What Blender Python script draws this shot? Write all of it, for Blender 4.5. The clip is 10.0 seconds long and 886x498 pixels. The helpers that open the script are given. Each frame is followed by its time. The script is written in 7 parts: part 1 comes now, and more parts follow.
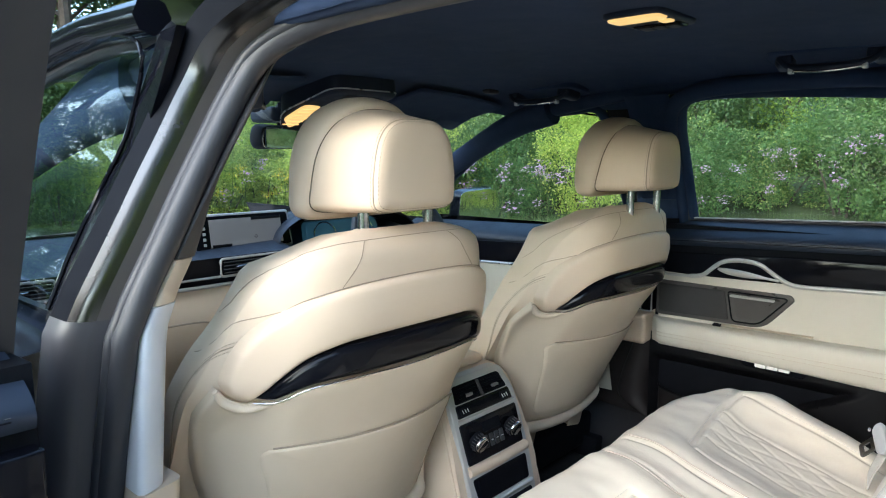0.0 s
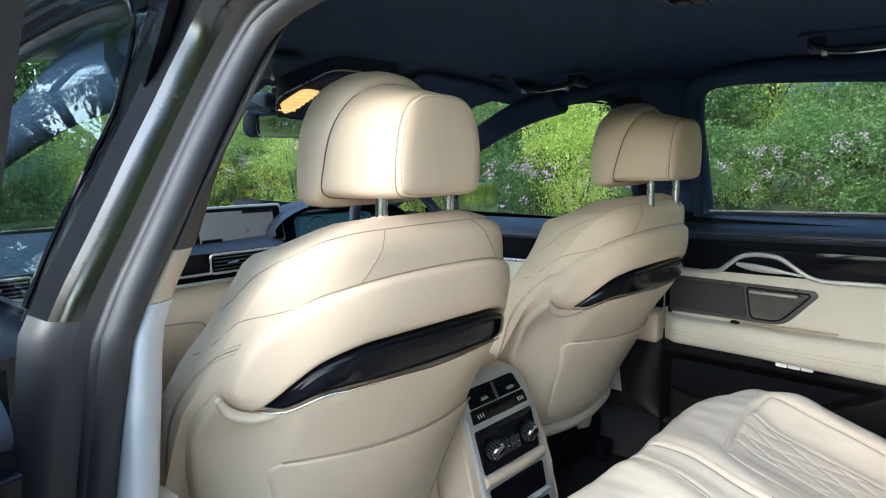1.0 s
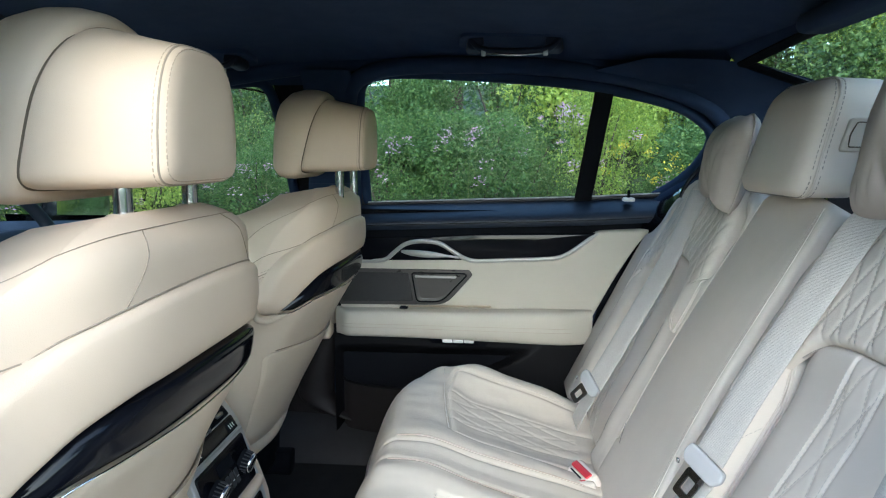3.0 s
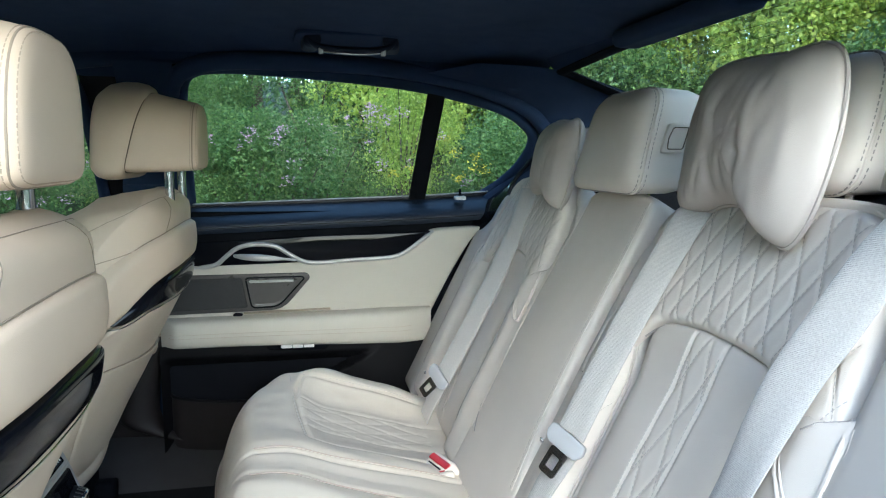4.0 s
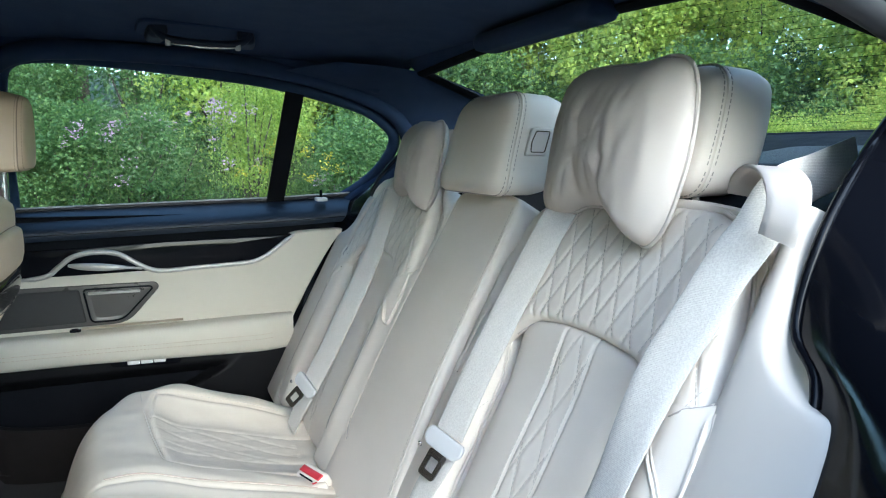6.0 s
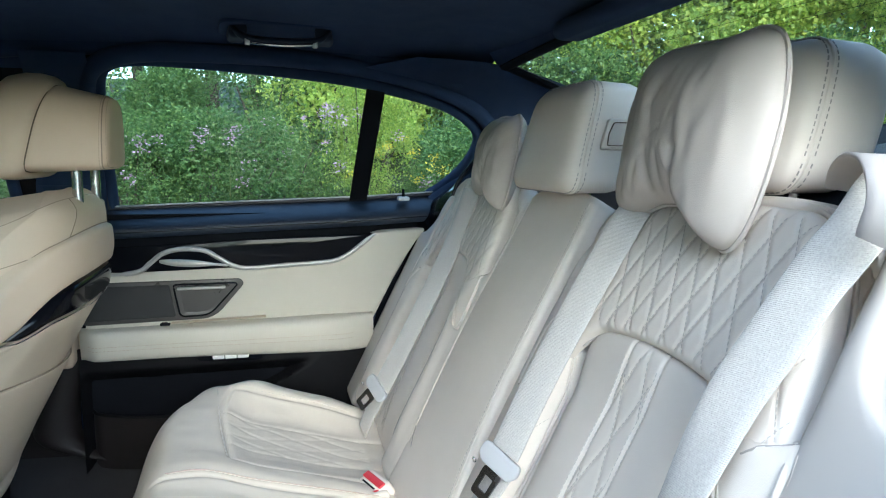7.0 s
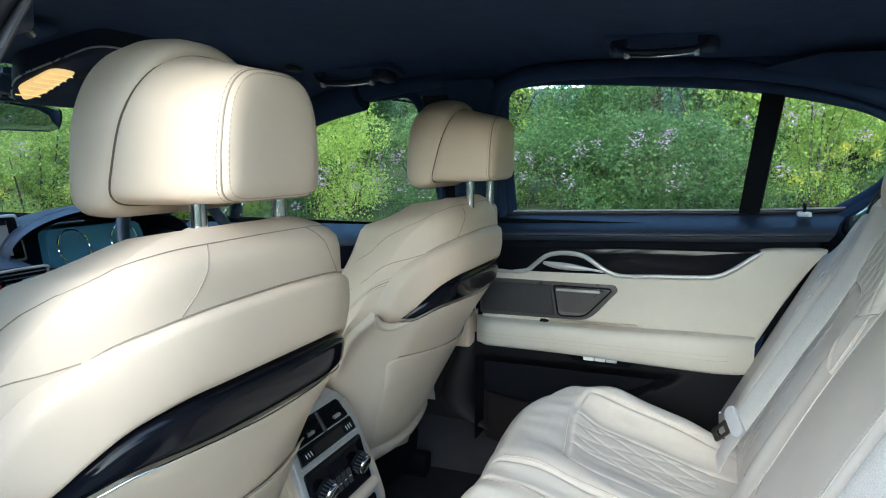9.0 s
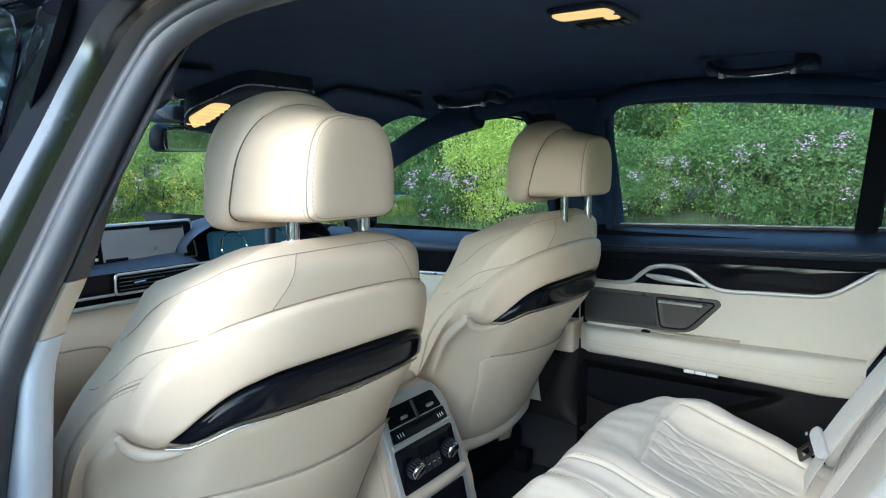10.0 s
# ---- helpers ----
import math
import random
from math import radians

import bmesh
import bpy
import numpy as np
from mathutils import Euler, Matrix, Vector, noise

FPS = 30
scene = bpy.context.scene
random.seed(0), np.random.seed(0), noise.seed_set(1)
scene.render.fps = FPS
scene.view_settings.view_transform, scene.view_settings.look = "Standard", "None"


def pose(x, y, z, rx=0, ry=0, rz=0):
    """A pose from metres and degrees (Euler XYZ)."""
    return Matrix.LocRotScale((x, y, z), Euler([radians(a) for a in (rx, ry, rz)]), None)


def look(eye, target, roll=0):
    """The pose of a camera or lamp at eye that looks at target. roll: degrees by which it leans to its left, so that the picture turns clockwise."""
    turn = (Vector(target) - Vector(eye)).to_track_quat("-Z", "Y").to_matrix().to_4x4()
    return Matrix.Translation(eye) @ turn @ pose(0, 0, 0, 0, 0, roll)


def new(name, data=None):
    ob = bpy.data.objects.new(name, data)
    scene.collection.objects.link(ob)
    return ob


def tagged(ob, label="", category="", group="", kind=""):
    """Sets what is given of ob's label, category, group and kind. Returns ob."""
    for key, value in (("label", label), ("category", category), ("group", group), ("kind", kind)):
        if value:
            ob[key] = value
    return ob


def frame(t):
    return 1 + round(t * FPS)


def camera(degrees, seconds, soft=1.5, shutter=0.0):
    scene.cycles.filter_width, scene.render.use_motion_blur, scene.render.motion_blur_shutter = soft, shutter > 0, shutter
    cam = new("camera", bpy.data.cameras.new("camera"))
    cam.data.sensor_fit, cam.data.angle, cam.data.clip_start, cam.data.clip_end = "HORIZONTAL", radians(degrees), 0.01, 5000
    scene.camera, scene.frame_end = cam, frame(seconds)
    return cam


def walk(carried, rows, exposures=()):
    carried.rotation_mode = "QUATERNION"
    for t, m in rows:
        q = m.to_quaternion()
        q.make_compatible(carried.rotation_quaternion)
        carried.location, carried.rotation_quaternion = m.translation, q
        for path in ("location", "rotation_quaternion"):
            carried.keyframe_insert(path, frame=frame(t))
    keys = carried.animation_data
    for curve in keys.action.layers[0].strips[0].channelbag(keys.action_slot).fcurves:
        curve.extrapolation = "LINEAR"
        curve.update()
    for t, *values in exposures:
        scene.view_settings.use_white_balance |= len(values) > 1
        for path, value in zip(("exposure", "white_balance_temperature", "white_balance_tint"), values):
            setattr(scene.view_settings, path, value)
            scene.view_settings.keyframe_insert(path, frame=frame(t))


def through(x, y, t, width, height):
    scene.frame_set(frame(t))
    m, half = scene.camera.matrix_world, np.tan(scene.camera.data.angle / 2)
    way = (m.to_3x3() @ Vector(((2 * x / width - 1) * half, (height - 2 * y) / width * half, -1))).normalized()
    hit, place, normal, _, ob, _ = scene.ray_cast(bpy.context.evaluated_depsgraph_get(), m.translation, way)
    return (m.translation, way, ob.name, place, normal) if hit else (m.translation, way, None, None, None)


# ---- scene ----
cam = camera(67.0, 10.0, soft=1.1)
PATH = [
    (0, (-1.06, -0.795, 1.14), (0.388, 0.556, 0.861), -0.3),
    (0.5, (-1.043, -0.742, 1.124), (0.419, 0.593, 0.846), -0.3),
    (1, (-1.032, -0.688, 1.115), (0.453, 0.622, 0.834), -0.2),
    (1.5, (-1.021, -0.616, 1.099), (0.589, 0.535, 0.818), -0.1),
    (2, (-1.015, -0.54, 1.087), (0.792, 0.27, 0.807), -0.0),
    (2.5, (-1.022, -0.464, 1.084), (0.901, 0.011, 0.802), 0.1),
    (3, (-1.023, -0.406, 1.089), (0.951, -0.237, 0.813), 0.2),
    (4.5, (-1.012, -0.298, 1.089), (0.87, -0.916, 0.815), 0.6),
    (5, (-1.007, -0.284, 1.091), (0.827, -1.035, 0.82), 0.8),
    (5.5, (-1.001, -0.283, 1.093), (0.805, -1.098, 0.823), 0.8),
    (5.7, (-0.999, -0.286, 1.092), (0.802, -1.113, 0.823), 0.8),
    (6.8, (-0.964, -0.375, 1.096), (0.912, -1.009, 0.812), 0.4),
    (7, (-0.957, -0.389, 1.083), (0.957, -0.901, 0.814), 0.4),
    (7.5, (-0.953, -0.412, 1.086), (1.02, -0.597, 0.817), 0.3),
    (8, (-0.949, -0.424, 1.083), (1.029, -0.312, 0.815), -0.0),
    (8.5, (-0.958, -0.457, 1.079), (0.984, -0.057, 0.815), -0.0),
    (9, (-0.963, -0.526, 1.103), (0.881, 0.2, 0.835), -0.0),
    (9.5, (-0.987, -0.606, 1.119), (0.742, 0.367, 0.863), -0.1),
    (10, (-1.018, -0.691, 1.133), (0.611, 0.441, 0.874), -0.1),
]
EXPOSURES = [(0.0, 3.15, 6150, 3), (1.5, 3.09, 6000, 2), (2.5, 2.87, 5740, 1), (3.2, 2.83, 5660, 0), (4.5, 2.98, 5650, -1), (5.7, 3.07, 5620, -1), (7.2, 3.03, 5660, -1), (8.5, 2.95, 5580, -1), (9.5, 3.11, 5550, -2), (10.0, 3.15, 5550, -2)]
walk(cam, [(t, look(eye, target, roll)) for t, eye, target, roll in PATH], EXPOSURES)

# ---- world, sun, exposure ----
SUN_ELEV, SUN_AZ = radians(29), radians(-89)     # azimuth from +Y towards +X: a veiled sun on the car's left
world = bpy.data.worlds.new("world")
scene.world = world
world.use_nodes = True
wn = world.node_tree
wn.nodes.clear()
w_out = wn.nodes.new("ShaderNodeOutputWorld")
w_bg = wn.nodes.new("ShaderNodeBackground")
w_sky = wn.nodes.new("ShaderNodeTexSky")
w_sky.sky_type = "NISHITA"
w_sky.sun_disc = False
w_sky.sun_elevation, w_sky.sun_rotation = SUN_ELEV, SUN_AZ
w_bg.inputs["Strength"].default_value = 0.135
wn.links.new(w_sky.outputs[0], w_bg.inputs[0])
wn.links.new(w_bg.outputs[0], w_out.inputs[0])
sun = new("sun", bpy.data.lights.new("sun", "SUN"))
sun.data.energy, sun.data.angle, sun.data.color = 0.46, radians(110), (1.0, 0.955, 0.90)
to_sun = Vector((math.sin(SUN_AZ) * math.cos(SUN_ELEV), math.cos(SUN_AZ) * math.cos(SUN_ELEV), math.sin(SUN_ELEV)))
sun.matrix_world = look(to_sun * 30, (0, 0, 0))

# ---- materials ----
def material(name):
    m = bpy.data.materials.new(name)
    m.use_nodes = True
    nt = m.node_tree
    nt.nodes.clear()
    out = nt.nodes.new("ShaderNodeOutputMaterial")
    b = nt.nodes.new("ShaderNodeBsdfPrincipled")
    nt.links.new(b.outputs[0], out.inputs[0])
    return m, nt, b


def ramp(nt, fac, stops):
    r = nt.nodes.new("ShaderNodeValToRGB")
    while len(r.color_ramp.elements) < len(stops):
        r.color_ramp.elements.new(0.5)
    for e, (p, c) in zip(r.color_ramp.elements, stops):
        e.position, e.color = p, (*c, 1)
    nt.links.new(fac, r.inputs[0])
    return r.outputs[0]


def tex_noise(nt, scale, detail=4.0, rough=0.55):
    co = nt.nodes.new("ShaderNodeTexCoord")
    n = nt.nodes.new("ShaderNodeTexNoise")
    n.inputs["Scale"].default_value, n.inputs["Detail"].default_value, n.inputs["Roughness"].default_value = scale, detail, rough
    nt.links.new(co.outputs["Object"], n.inputs["Vector"])
    return n.outputs[0]


def tex_cells(nt, scale, feature="DISTANCE_TO_EDGE"):
    co = nt.nodes.new("ShaderNodeTexCoord")
    v = nt.nodes.new("ShaderNodeTexVoronoi")
    v.feature = feature
    v.inputs["Scale"].default_value = scale
    nt.links.new(co.outputs["Object"], v.inputs["Vector"])
    return v.outputs[0]


def bump(nt, b, height, strength, distance):
    n = nt.nodes.new("ShaderNodeBump")
    n.inputs["Strength"].default_value, n.inputs["Distance"].default_value = strength, distance
    nt.links.new(height, n.inputs["Height"])
    last = b.inputs["Normal"].links
    if last:
        nt.links.new(last[0].from_socket, n.inputs["Normal"])
    nt.links.new(n.outputs[0], b.inputs["Normal"])


def rough_var(nt, b, scale, lo, hi):
    nt.links.new(ramp(nt, tex_noise(nt, scale), [(0.3, (lo,) * 3), (0.7, (hi,) * 3)]), b.inputs["Roughness"])


def surface(name, colour, rough, dark=0.86, scale=9.0, grain=0.0, grain_scale=400.0, grain_depth=0.0003, metal=0.0, coat=0.0, spec=0.5, waves=0.0, waves_scale=30.0, cells=False):
    m, nt, b = material(name)
    low = tuple(c * dark for c in colour)
    nt.links.new(ramp(nt, tex_noise(nt, scale), [(0.3, low), (0.7, colour)]), b.inputs["Base Color"])
    rough_var(nt, b, scale * 3, max(rough - 0.06, 0.02), rough + 0.06)
    b.inputs["Metallic"].default_value = metal
    b.inputs["Coat Weight"].default_value = coat
    b.inputs["Coat Roughness"].default_value = 0.03
    b.inputs["Specular IOR Level"].default_value = spec
    if waves:
        bump(nt, b, tex_noise(nt, waves_scale, 2.0), waves, 0.004)
    if grain:
        bump(nt, b, tex_cells(nt, grain_scale) if cells else tex_noise(nt, grain_scale, 2.0), grain, grain_depth)
    return m


LEATHER = surface("cream_leather", (0.605, 0.476, 0.352), 0.52, 0.93, 6.0, 0.35, 650.0, 0.0004, spec=0.3, waves=0.22, waves_scale=15.0, cells=True)
LEATHER_REAR = surface("ivory_leather", (0.690, 0.620, 0.548), 0.56, 0.94, 6.0, 0.35, 650.0, 0.0004, spec=0.3, waves=0.26, waves_scale=16.0, cells=True)
# greyer copy of the rear leather: its colour tones down the bright side light
LEATHER_DIMMED = surface("soft_nappa_leather", (0.535, 0.480, 0.435), 0.62, 0.94, 6.0, 0.35, 650.0, 0.0004, spec=0.22, waves=0.26, waves_scale=16.0, cells=True)
LEATHER_SEAT = surface("warm_ivory_leather", (0.660, 0.585, 0.488), 0.56, 0.93, 6.0, 0.4, 650.0, 0.0004, spec=0.3, waves=0.3, waves_scale=16.0, cells=True)
LEATHER_DOOR = surface("pale_cream_leather", (0.545, 0.508, 0.432), 0.52, 0.94, 6.0, 0.3, 650.0, 0.0004, spec=0.3, waves=0.08, waves_scale=20.0, cells=True)
STITCH_PALE = surface("ivory_thread", (0.50, 0.45, 0.40), 0.7, 0.85, 60.0)
STITCH = surface("beige_thread", (0.43, 0.34, 0.25), 0.7, 0.8, 60.0)
STITCH_DARK = surface("dark_grey_thread", (0.05, 0.052, 0.06), 0.7, 0.8, 60.0)
STITCH_GREY = surface("grey_thread", (0.36, 0.33, 0.30), 0.7, 0.8, 60.0)
# leather tone darkened to paint the thin shadow along seams and edges
SEAM_SHADOW = surface("seam_shadow_leather", (0.33, 0.26, 0.19), 0.7, 0.8, 40.0)
# dark colour for the shade inside narrow creases and gaps
GROOVE_SHADE = surface("groove_lining", (0.14, 0.11, 0.08), 0.9, 0.8, 40.0, spec=0.1)
# ivory of the rear seats, darkened in colour where strong door light falls
IVORY_DIMMED = surface("ivory_soft_plastic", (0.520, 0.475, 0.430), 0.55, 0.94, 8.0, 0.3, 900.0, 0.0002, spec=0.3)
CREAM_PLASTIC = surface("cream_plastic", (0.580, 0.474, 0.356), 0.5, 0.94, 8.0, 0.3, 900.0, 0.0002)
PILLAR_GREY = surface("light_grey_pillar_plastic", (0.60, 0.61, 0.63), 0.45, 0.92, 8.0, 0.3, 900.0, 0.0002)
GREY_PLASTIC = surface("pale_grey_plastic", (0.43, 0.43, 0.44), 0.45, 0.92, 8.0, 0.3, 900.0, 0.0002)
HEADLINER = surface("anthracite_headliner", (0.0155, 0.0335, 0.0820), 0.95, 0.8, 7.0, 0.5, 1200.0, 0.0004)
DARK_LEATHER = surface("black_leather", (0.010, 0.017, 0.033), 0.50, 0.85, 8.0, 0.4, 650.0, 0.0004, cells=True)
DARK_PLASTIC = surface("black_plastic", (0.006, 0.0068, 0.0095), 0.75, 0.85, 9.0, 0.35, 900.0, 0.0003, spec=0.08)
DARK_GREY = surface("warm_dark_grey_plastic", (0.026, 0.025, 0.027), 0.6, 0.88, 9.0, 0.35, 900.0, 0.0003)
WARM_DARK = surface("brown_black_plastic", (0.0155, 0.0125, 0.0125), 0.62, 0.88, 9.0, 0.35, 900.0, 0.0003, spec=0.3)
DOOR_DARK = surface("soft_black_plastic", (0.0042, 0.0042, 0.0054), 0.55, 0.88, 9.0, 0.35, 900.0, 0.0003, spec=0.16)
ROOF_PLASTIC = surface("dark_blue_grey_plastic", (0.012, 0.019, 0.038), 0.55, 0.88, 9.0, 0.3, 900.0, 0.0002, spec=0.3)
PIANO = surface("piano_black", (0.0045, 0.005, 0.0075), 0.09, 0.9, 5.0, coat=0.03, spec=0.12)
PAINT = surface("black_car_paint", (0.005, 0.006, 0.010), 0.16, 0.9, 3.0, coat=0.2, spec=0.25)
PILLAR_PAINT = surface("graphite_satin_trim", (0.120, 0.116, 0.112), 0.24, 0.92, 5.0, metal=1.0)
JAMB_PAINT = surface("dark_grey_satin_paint", (0.046, 0.046, 0.052), 0.38, 0.92, 5.0, spec=0.5)
JAMB_SATIN = surface("brown_grey_satin_paint", (0.060, 0.054, 0.050), 0.36, 0.9, 5.0, spec=0.6)
RUBBER = surface("black_rubber", (0.030, 0.031, 0.036), 0.5, 0.85, 9.0, 0.2, 500.0, 0.0003)
CHROME = surface("brushed_chrome", (0.72, 0.72, 0.73), 0.16, 0.94, 14.0, metal=1.0)
SILVER = surface("silver_satin_plastic", (0.440, 0.431, 0.414), 0.34, 0.94, 14.0, metal=0.35)
DARK_CHROME = surface("dark_chrome", (0.22, 0.22, 0.23), 0.22, 0.9, 14.0, metal=1.0)
SATIN = surface("satin_aluminium", (0.55, 0.54, 0.53), 0.30, 0.92, 14.0, metal=1.0)
CARPET = surface("black_carpet", (0.009, 0.010, 0.012), 0.98, 0.6, 12.0, 0.9, 500.0, 0.003)
WEB = None
RED = surface("red_plastic", (0.55, 0.03, 0.04), 0.4, 0.9, 20.0)
WHITE = surface("white_plastic", (0.78, 0.77, 0.74), 0.4, 0.94, 20.0)
ASPHALT = surface("pale_gravel", (0.30, 0.275, 0.24), 0.95, 0.65, 3.0, 0.8, 60.0, 0.01)
BARK = surface("bark", (0.11, 0.085, 0.065), 0.9, 0.5, 6.0, 0.9, 30.0, 0.02)


def webbing():
    m, nt, b = material("belt_webbing")
    co = nt.nodes.new("ShaderNodeTexCoord")
    w = nt.nodes.new("ShaderNodeTexWave")
    w.bands_direction = "Z"
    w.inputs["Scale"].default_value = 210.0
    w.inputs["Distortion"].default_value = 0.6
    nt.links.new(co.outputs["Object"], w.inputs["Vector"])
    nt.links.new(ramp(nt, tex_noise(nt, 500.0, 2.0), [(0.3, (0.44, 0.42, 0.395)), (0.7, (0.55, 0.525, 0.495))]), b.inputs["Base Color"])
    b.inputs["Roughness"].default_value = 0.7
    b.inputs["Specular IOR Level"].default_value = 0.25
    b.inputs["Sheen Weight"].default_value = 0.1
    bump(nt, b, tex_cells(nt, 520.0), 0.8, 0.0006)
    bump(nt, b, w.outputs[0], 0.4, 0.0004)
    return m


WEB = webbing()


def perforated():
    """Woven speaker cloth: fine dark holes in a dark grey sheet."""
    m, nt, b = material("speaker_grille")
    v = tex_cells(nt, 900.0, "F1")
    nt.links.new(ramp(nt, v, [(0.25, (0.008, 0.008, 0.009)), (0.5, (0.030, 0.029, 0.029))]), b.inputs["Base Color"])
    b.inputs["Roughness"].default_value = 0.6
    bump(nt, b, v, 0.6, 0.0008)
    return m


GRILLE = perforated()


def glass(name, tint, rough=0.0):
    m = bpy.data.materials.new(name)
    m.use_nodes = True
    nt = m.node_tree
    nt.nodes.clear()
    out = nt.nodes.new("ShaderNodeOutputMaterial")
    tr = nt.nodes.new("ShaderNodeBsdfTransparent")
    gl = nt.nodes.new("ShaderNodeBsdfGlossy")
    mix = nt.nodes.new("ShaderNodeMixShader")
    lw = nt.nodes.new("ShaderNodeLayerWeight")
    lw.inputs[0].default_value = 0.5
    pw = nt.nodes.new("ShaderNodeMath")
    pw.operation = "POWER"
    pw.inputs[1].default_value = 4.6
    fr = nt.nodes.new("ShaderNodeMath")
    fr.operation = "MULTIPLY_ADD"
    fr.inputs[1].default_value, fr.inputs[2].default_value = 0.92, 0.04
    nt.links.new(lw.outputs["Facing"], pw.inputs[0])
    nt.links.new(pw.outputs[0], fr.inputs[0])
    tr.inputs[0].default_value = (*tint, 1)
    gl.inputs["Roughness"].default_value = rough
    nt.links.new(fr.outputs[0], mix.inputs[0])
    nt.links.new(tr.outputs[0], mix.inputs[1])
    nt.links.new(gl.outputs[0], mix.inputs[2])
    nt.links.new(mix.outputs[0], out.inputs[0])
    return m


GLASS = glass("tinted_car_glass", (0.76, 0.86, 0.865))
GLASS_CLEAR = glass("clear_car_glass", (0.93, 0.98, 0.955))


def mirror():
    m, nt, b = material("mirror_glass")
    b.inputs["Base Color"].default_value = (0.8, 0.82, 0.82, 1)
    b.inputs["Metallic"].default_value, b.inputs["Roughness"].default_value = 1.0, 0.02
    return m


MIRROR = mirror()


def glowing(name, colour, strength):
    m, nt, b = material(name)
    b.inputs["Base Color"].default_value = (*colour, 1)
    b.inputs["Roughness"].default_value = 0.35
    b.inputs["Emission Color"].default_value = (*colour, 1)
    b.inputs["Emission Strength"].default_value = strength
    return m


LAMP_WARM = glowing("lit_lamp_lens", (0.85, 0.52, 0.20), 0.12)
SCREEN_ON = glowing("map_screen", (0.10, 0.10, 0.108), 0.08)
CLUSTER_ON = glowing("instrument_screen", (0.03, 0.09, 0.14), 0.035)
LED_WHITE = glowing("white_switch_plate", (0.75, 0.73, 0.70), 0.02)


def leafy(name, stops, through=0.35, rough=0.5):
    """Leaves vary one by one; light shines through them."""
    m, nt, b = material(name)
    geo = nt.nodes.new("ShaderNodeNewGeometry")
    info = nt.nodes.new("ShaderNodeObjectInfo")
    add = nt.nodes.new("ShaderNodeMath")
    add.operation = "MULTIPLY_ADD"
    nt.links.new(info.outputs["Random"], add.inputs[0])
    add.inputs[1].default_value = 0.35
    mul = nt.nodes.new("ShaderNodeMath")
    mul.operation = "MULTIPLY"
    mul.inputs[1].default_value = 0.65
    nt.links.new(geo.outputs["Random Per Island"], mul.inputs[0])
    nt.links.new(mul.outputs[0], add.inputs[2])
    col = ramp(nt, add.outputs[0], stops)
    nt.links.new(col, b.inputs["Base Color"])
    b.inputs["Roughness"].default_value = rough
    tl = nt.nodes.new("ShaderNodeBsdfTranslucent")
    nt.links.new(col, tl.inputs[0])
    mix = nt.nodes.new("ShaderNodeMixShader")
    mix.inputs[0].default_value = through
    out = [n for n in nt.nodes if n.type == "OUTPUT_MATERIAL"][0]
    nt.links.new(b.outputs[0], mix.inputs[1])
    nt.links.new(tl.outputs[0], mix.inputs[2])
    nt.links.new(mix.outputs[0], out.inputs[0])
    return m


LEAF = leafy("shrub_leaves", [(0.0, (0.050, 0.105, 0.030)), (0.45, (0.105, 0.185, 0.055)), (0.8, (0.21, 0.30, 0.090)), (1.0, (0.44, 0.46, 0.14))], 0.42)
LEAF_DARK = leafy("tree_leaves", [(0.0, (0.030, 0.066, 0.022)), (0.5, (0.066, 0.120, 0.034)), (1.0, (0.135, 0.20, 0.055))], 0.38)
# sunshine is put into these leaf colours, far paler than real leaves
LEAF_SUN_PAINTED = leafy("sunlit_leaves", [(0.0, (0.15, 0.25, 0.055)), (0.4, (0.36, 0.47, 0.10)), (0.8, (0.58, 0.64, 0.15)), (1.0, (0.80, 0.78, 0.22))], 0.58)
GRASS = leafy("meadow_grass", [(0.0, (0.06, 0.10, 0.025)), (0.5, (0.11, 0.16, 0.045)), (1.0, (0.22, 0.23, 0.09))])
PINK = leafy("pink_blossom", [(0.0, (0.42, 0.22, 0.36)), (0.6, (0.58, 0.36, 0.50)), (1.0, (0.68, 0.52, 0.60))])
YELLOW = leafy("yellow_blossom", [(0.0, (0.60, 0.45, 0.03)), (1.0, (0.75, 0.62, 0.08))])

# ---- building kit ----
from mathutils.bvhtree import BVHTree

def ob_mesh(name, verts, faces, mat, parent=None, label="", smooth=True):
    me = bpy.data.meshes.new(name)
    me.from_pydata([tuple(v) for v in verts], [], faces)
    me.materials.append(mat)
    if smooth:
        me.polygons.foreach_set("use_smooth", [True] * len(me.polygons))
    me.update()
    ob = new(name, me)
    ob.parent = parent
    if label:
        ob["label"] = label
    return ob


def thing(name, at=(0, 0, 0), label="", category="", group="", kind=""):
    e = new(name)
    e.empty_display_size = 0.05
    e.matrix_basis = Matrix.Translation(at)
    return tagged(e, label, category, group, kind)


def fixed(ob):
    """Outward normals for a closed or open mesh."""
    bm = bmesh.new()
    bm.from_mesh(ob.data)
    bmesh.ops.remove_doubles(bm, verts=bm.verts, dist=1e-5)
    bmesh.ops.recalc_face_normals(bm, faces=bm.faces)
    bm.to_mesh(ob.data)
    bm.free()
    return ob


def crease(ob, degrees=40):
    """Sharp edges where faces meet at more than that."""
    bm = bmesh.new()
    bm.from_mesh(ob.data)
    for e in bm.edges:
        if len(e.link_faces) == 2 and e.calc_face_angle(0) > radians(degrees):
            e.smooth = False
    bm.to_mesh(ob.data)
    bm.free()
    return ob


def merge(*pieces):
    vs, fs = [], []
    for v, f in pieces:
        k = len(vs)
        vs += list(v)
        fs += [tuple(i + k for i in q) for q in f]
    return vs, fs


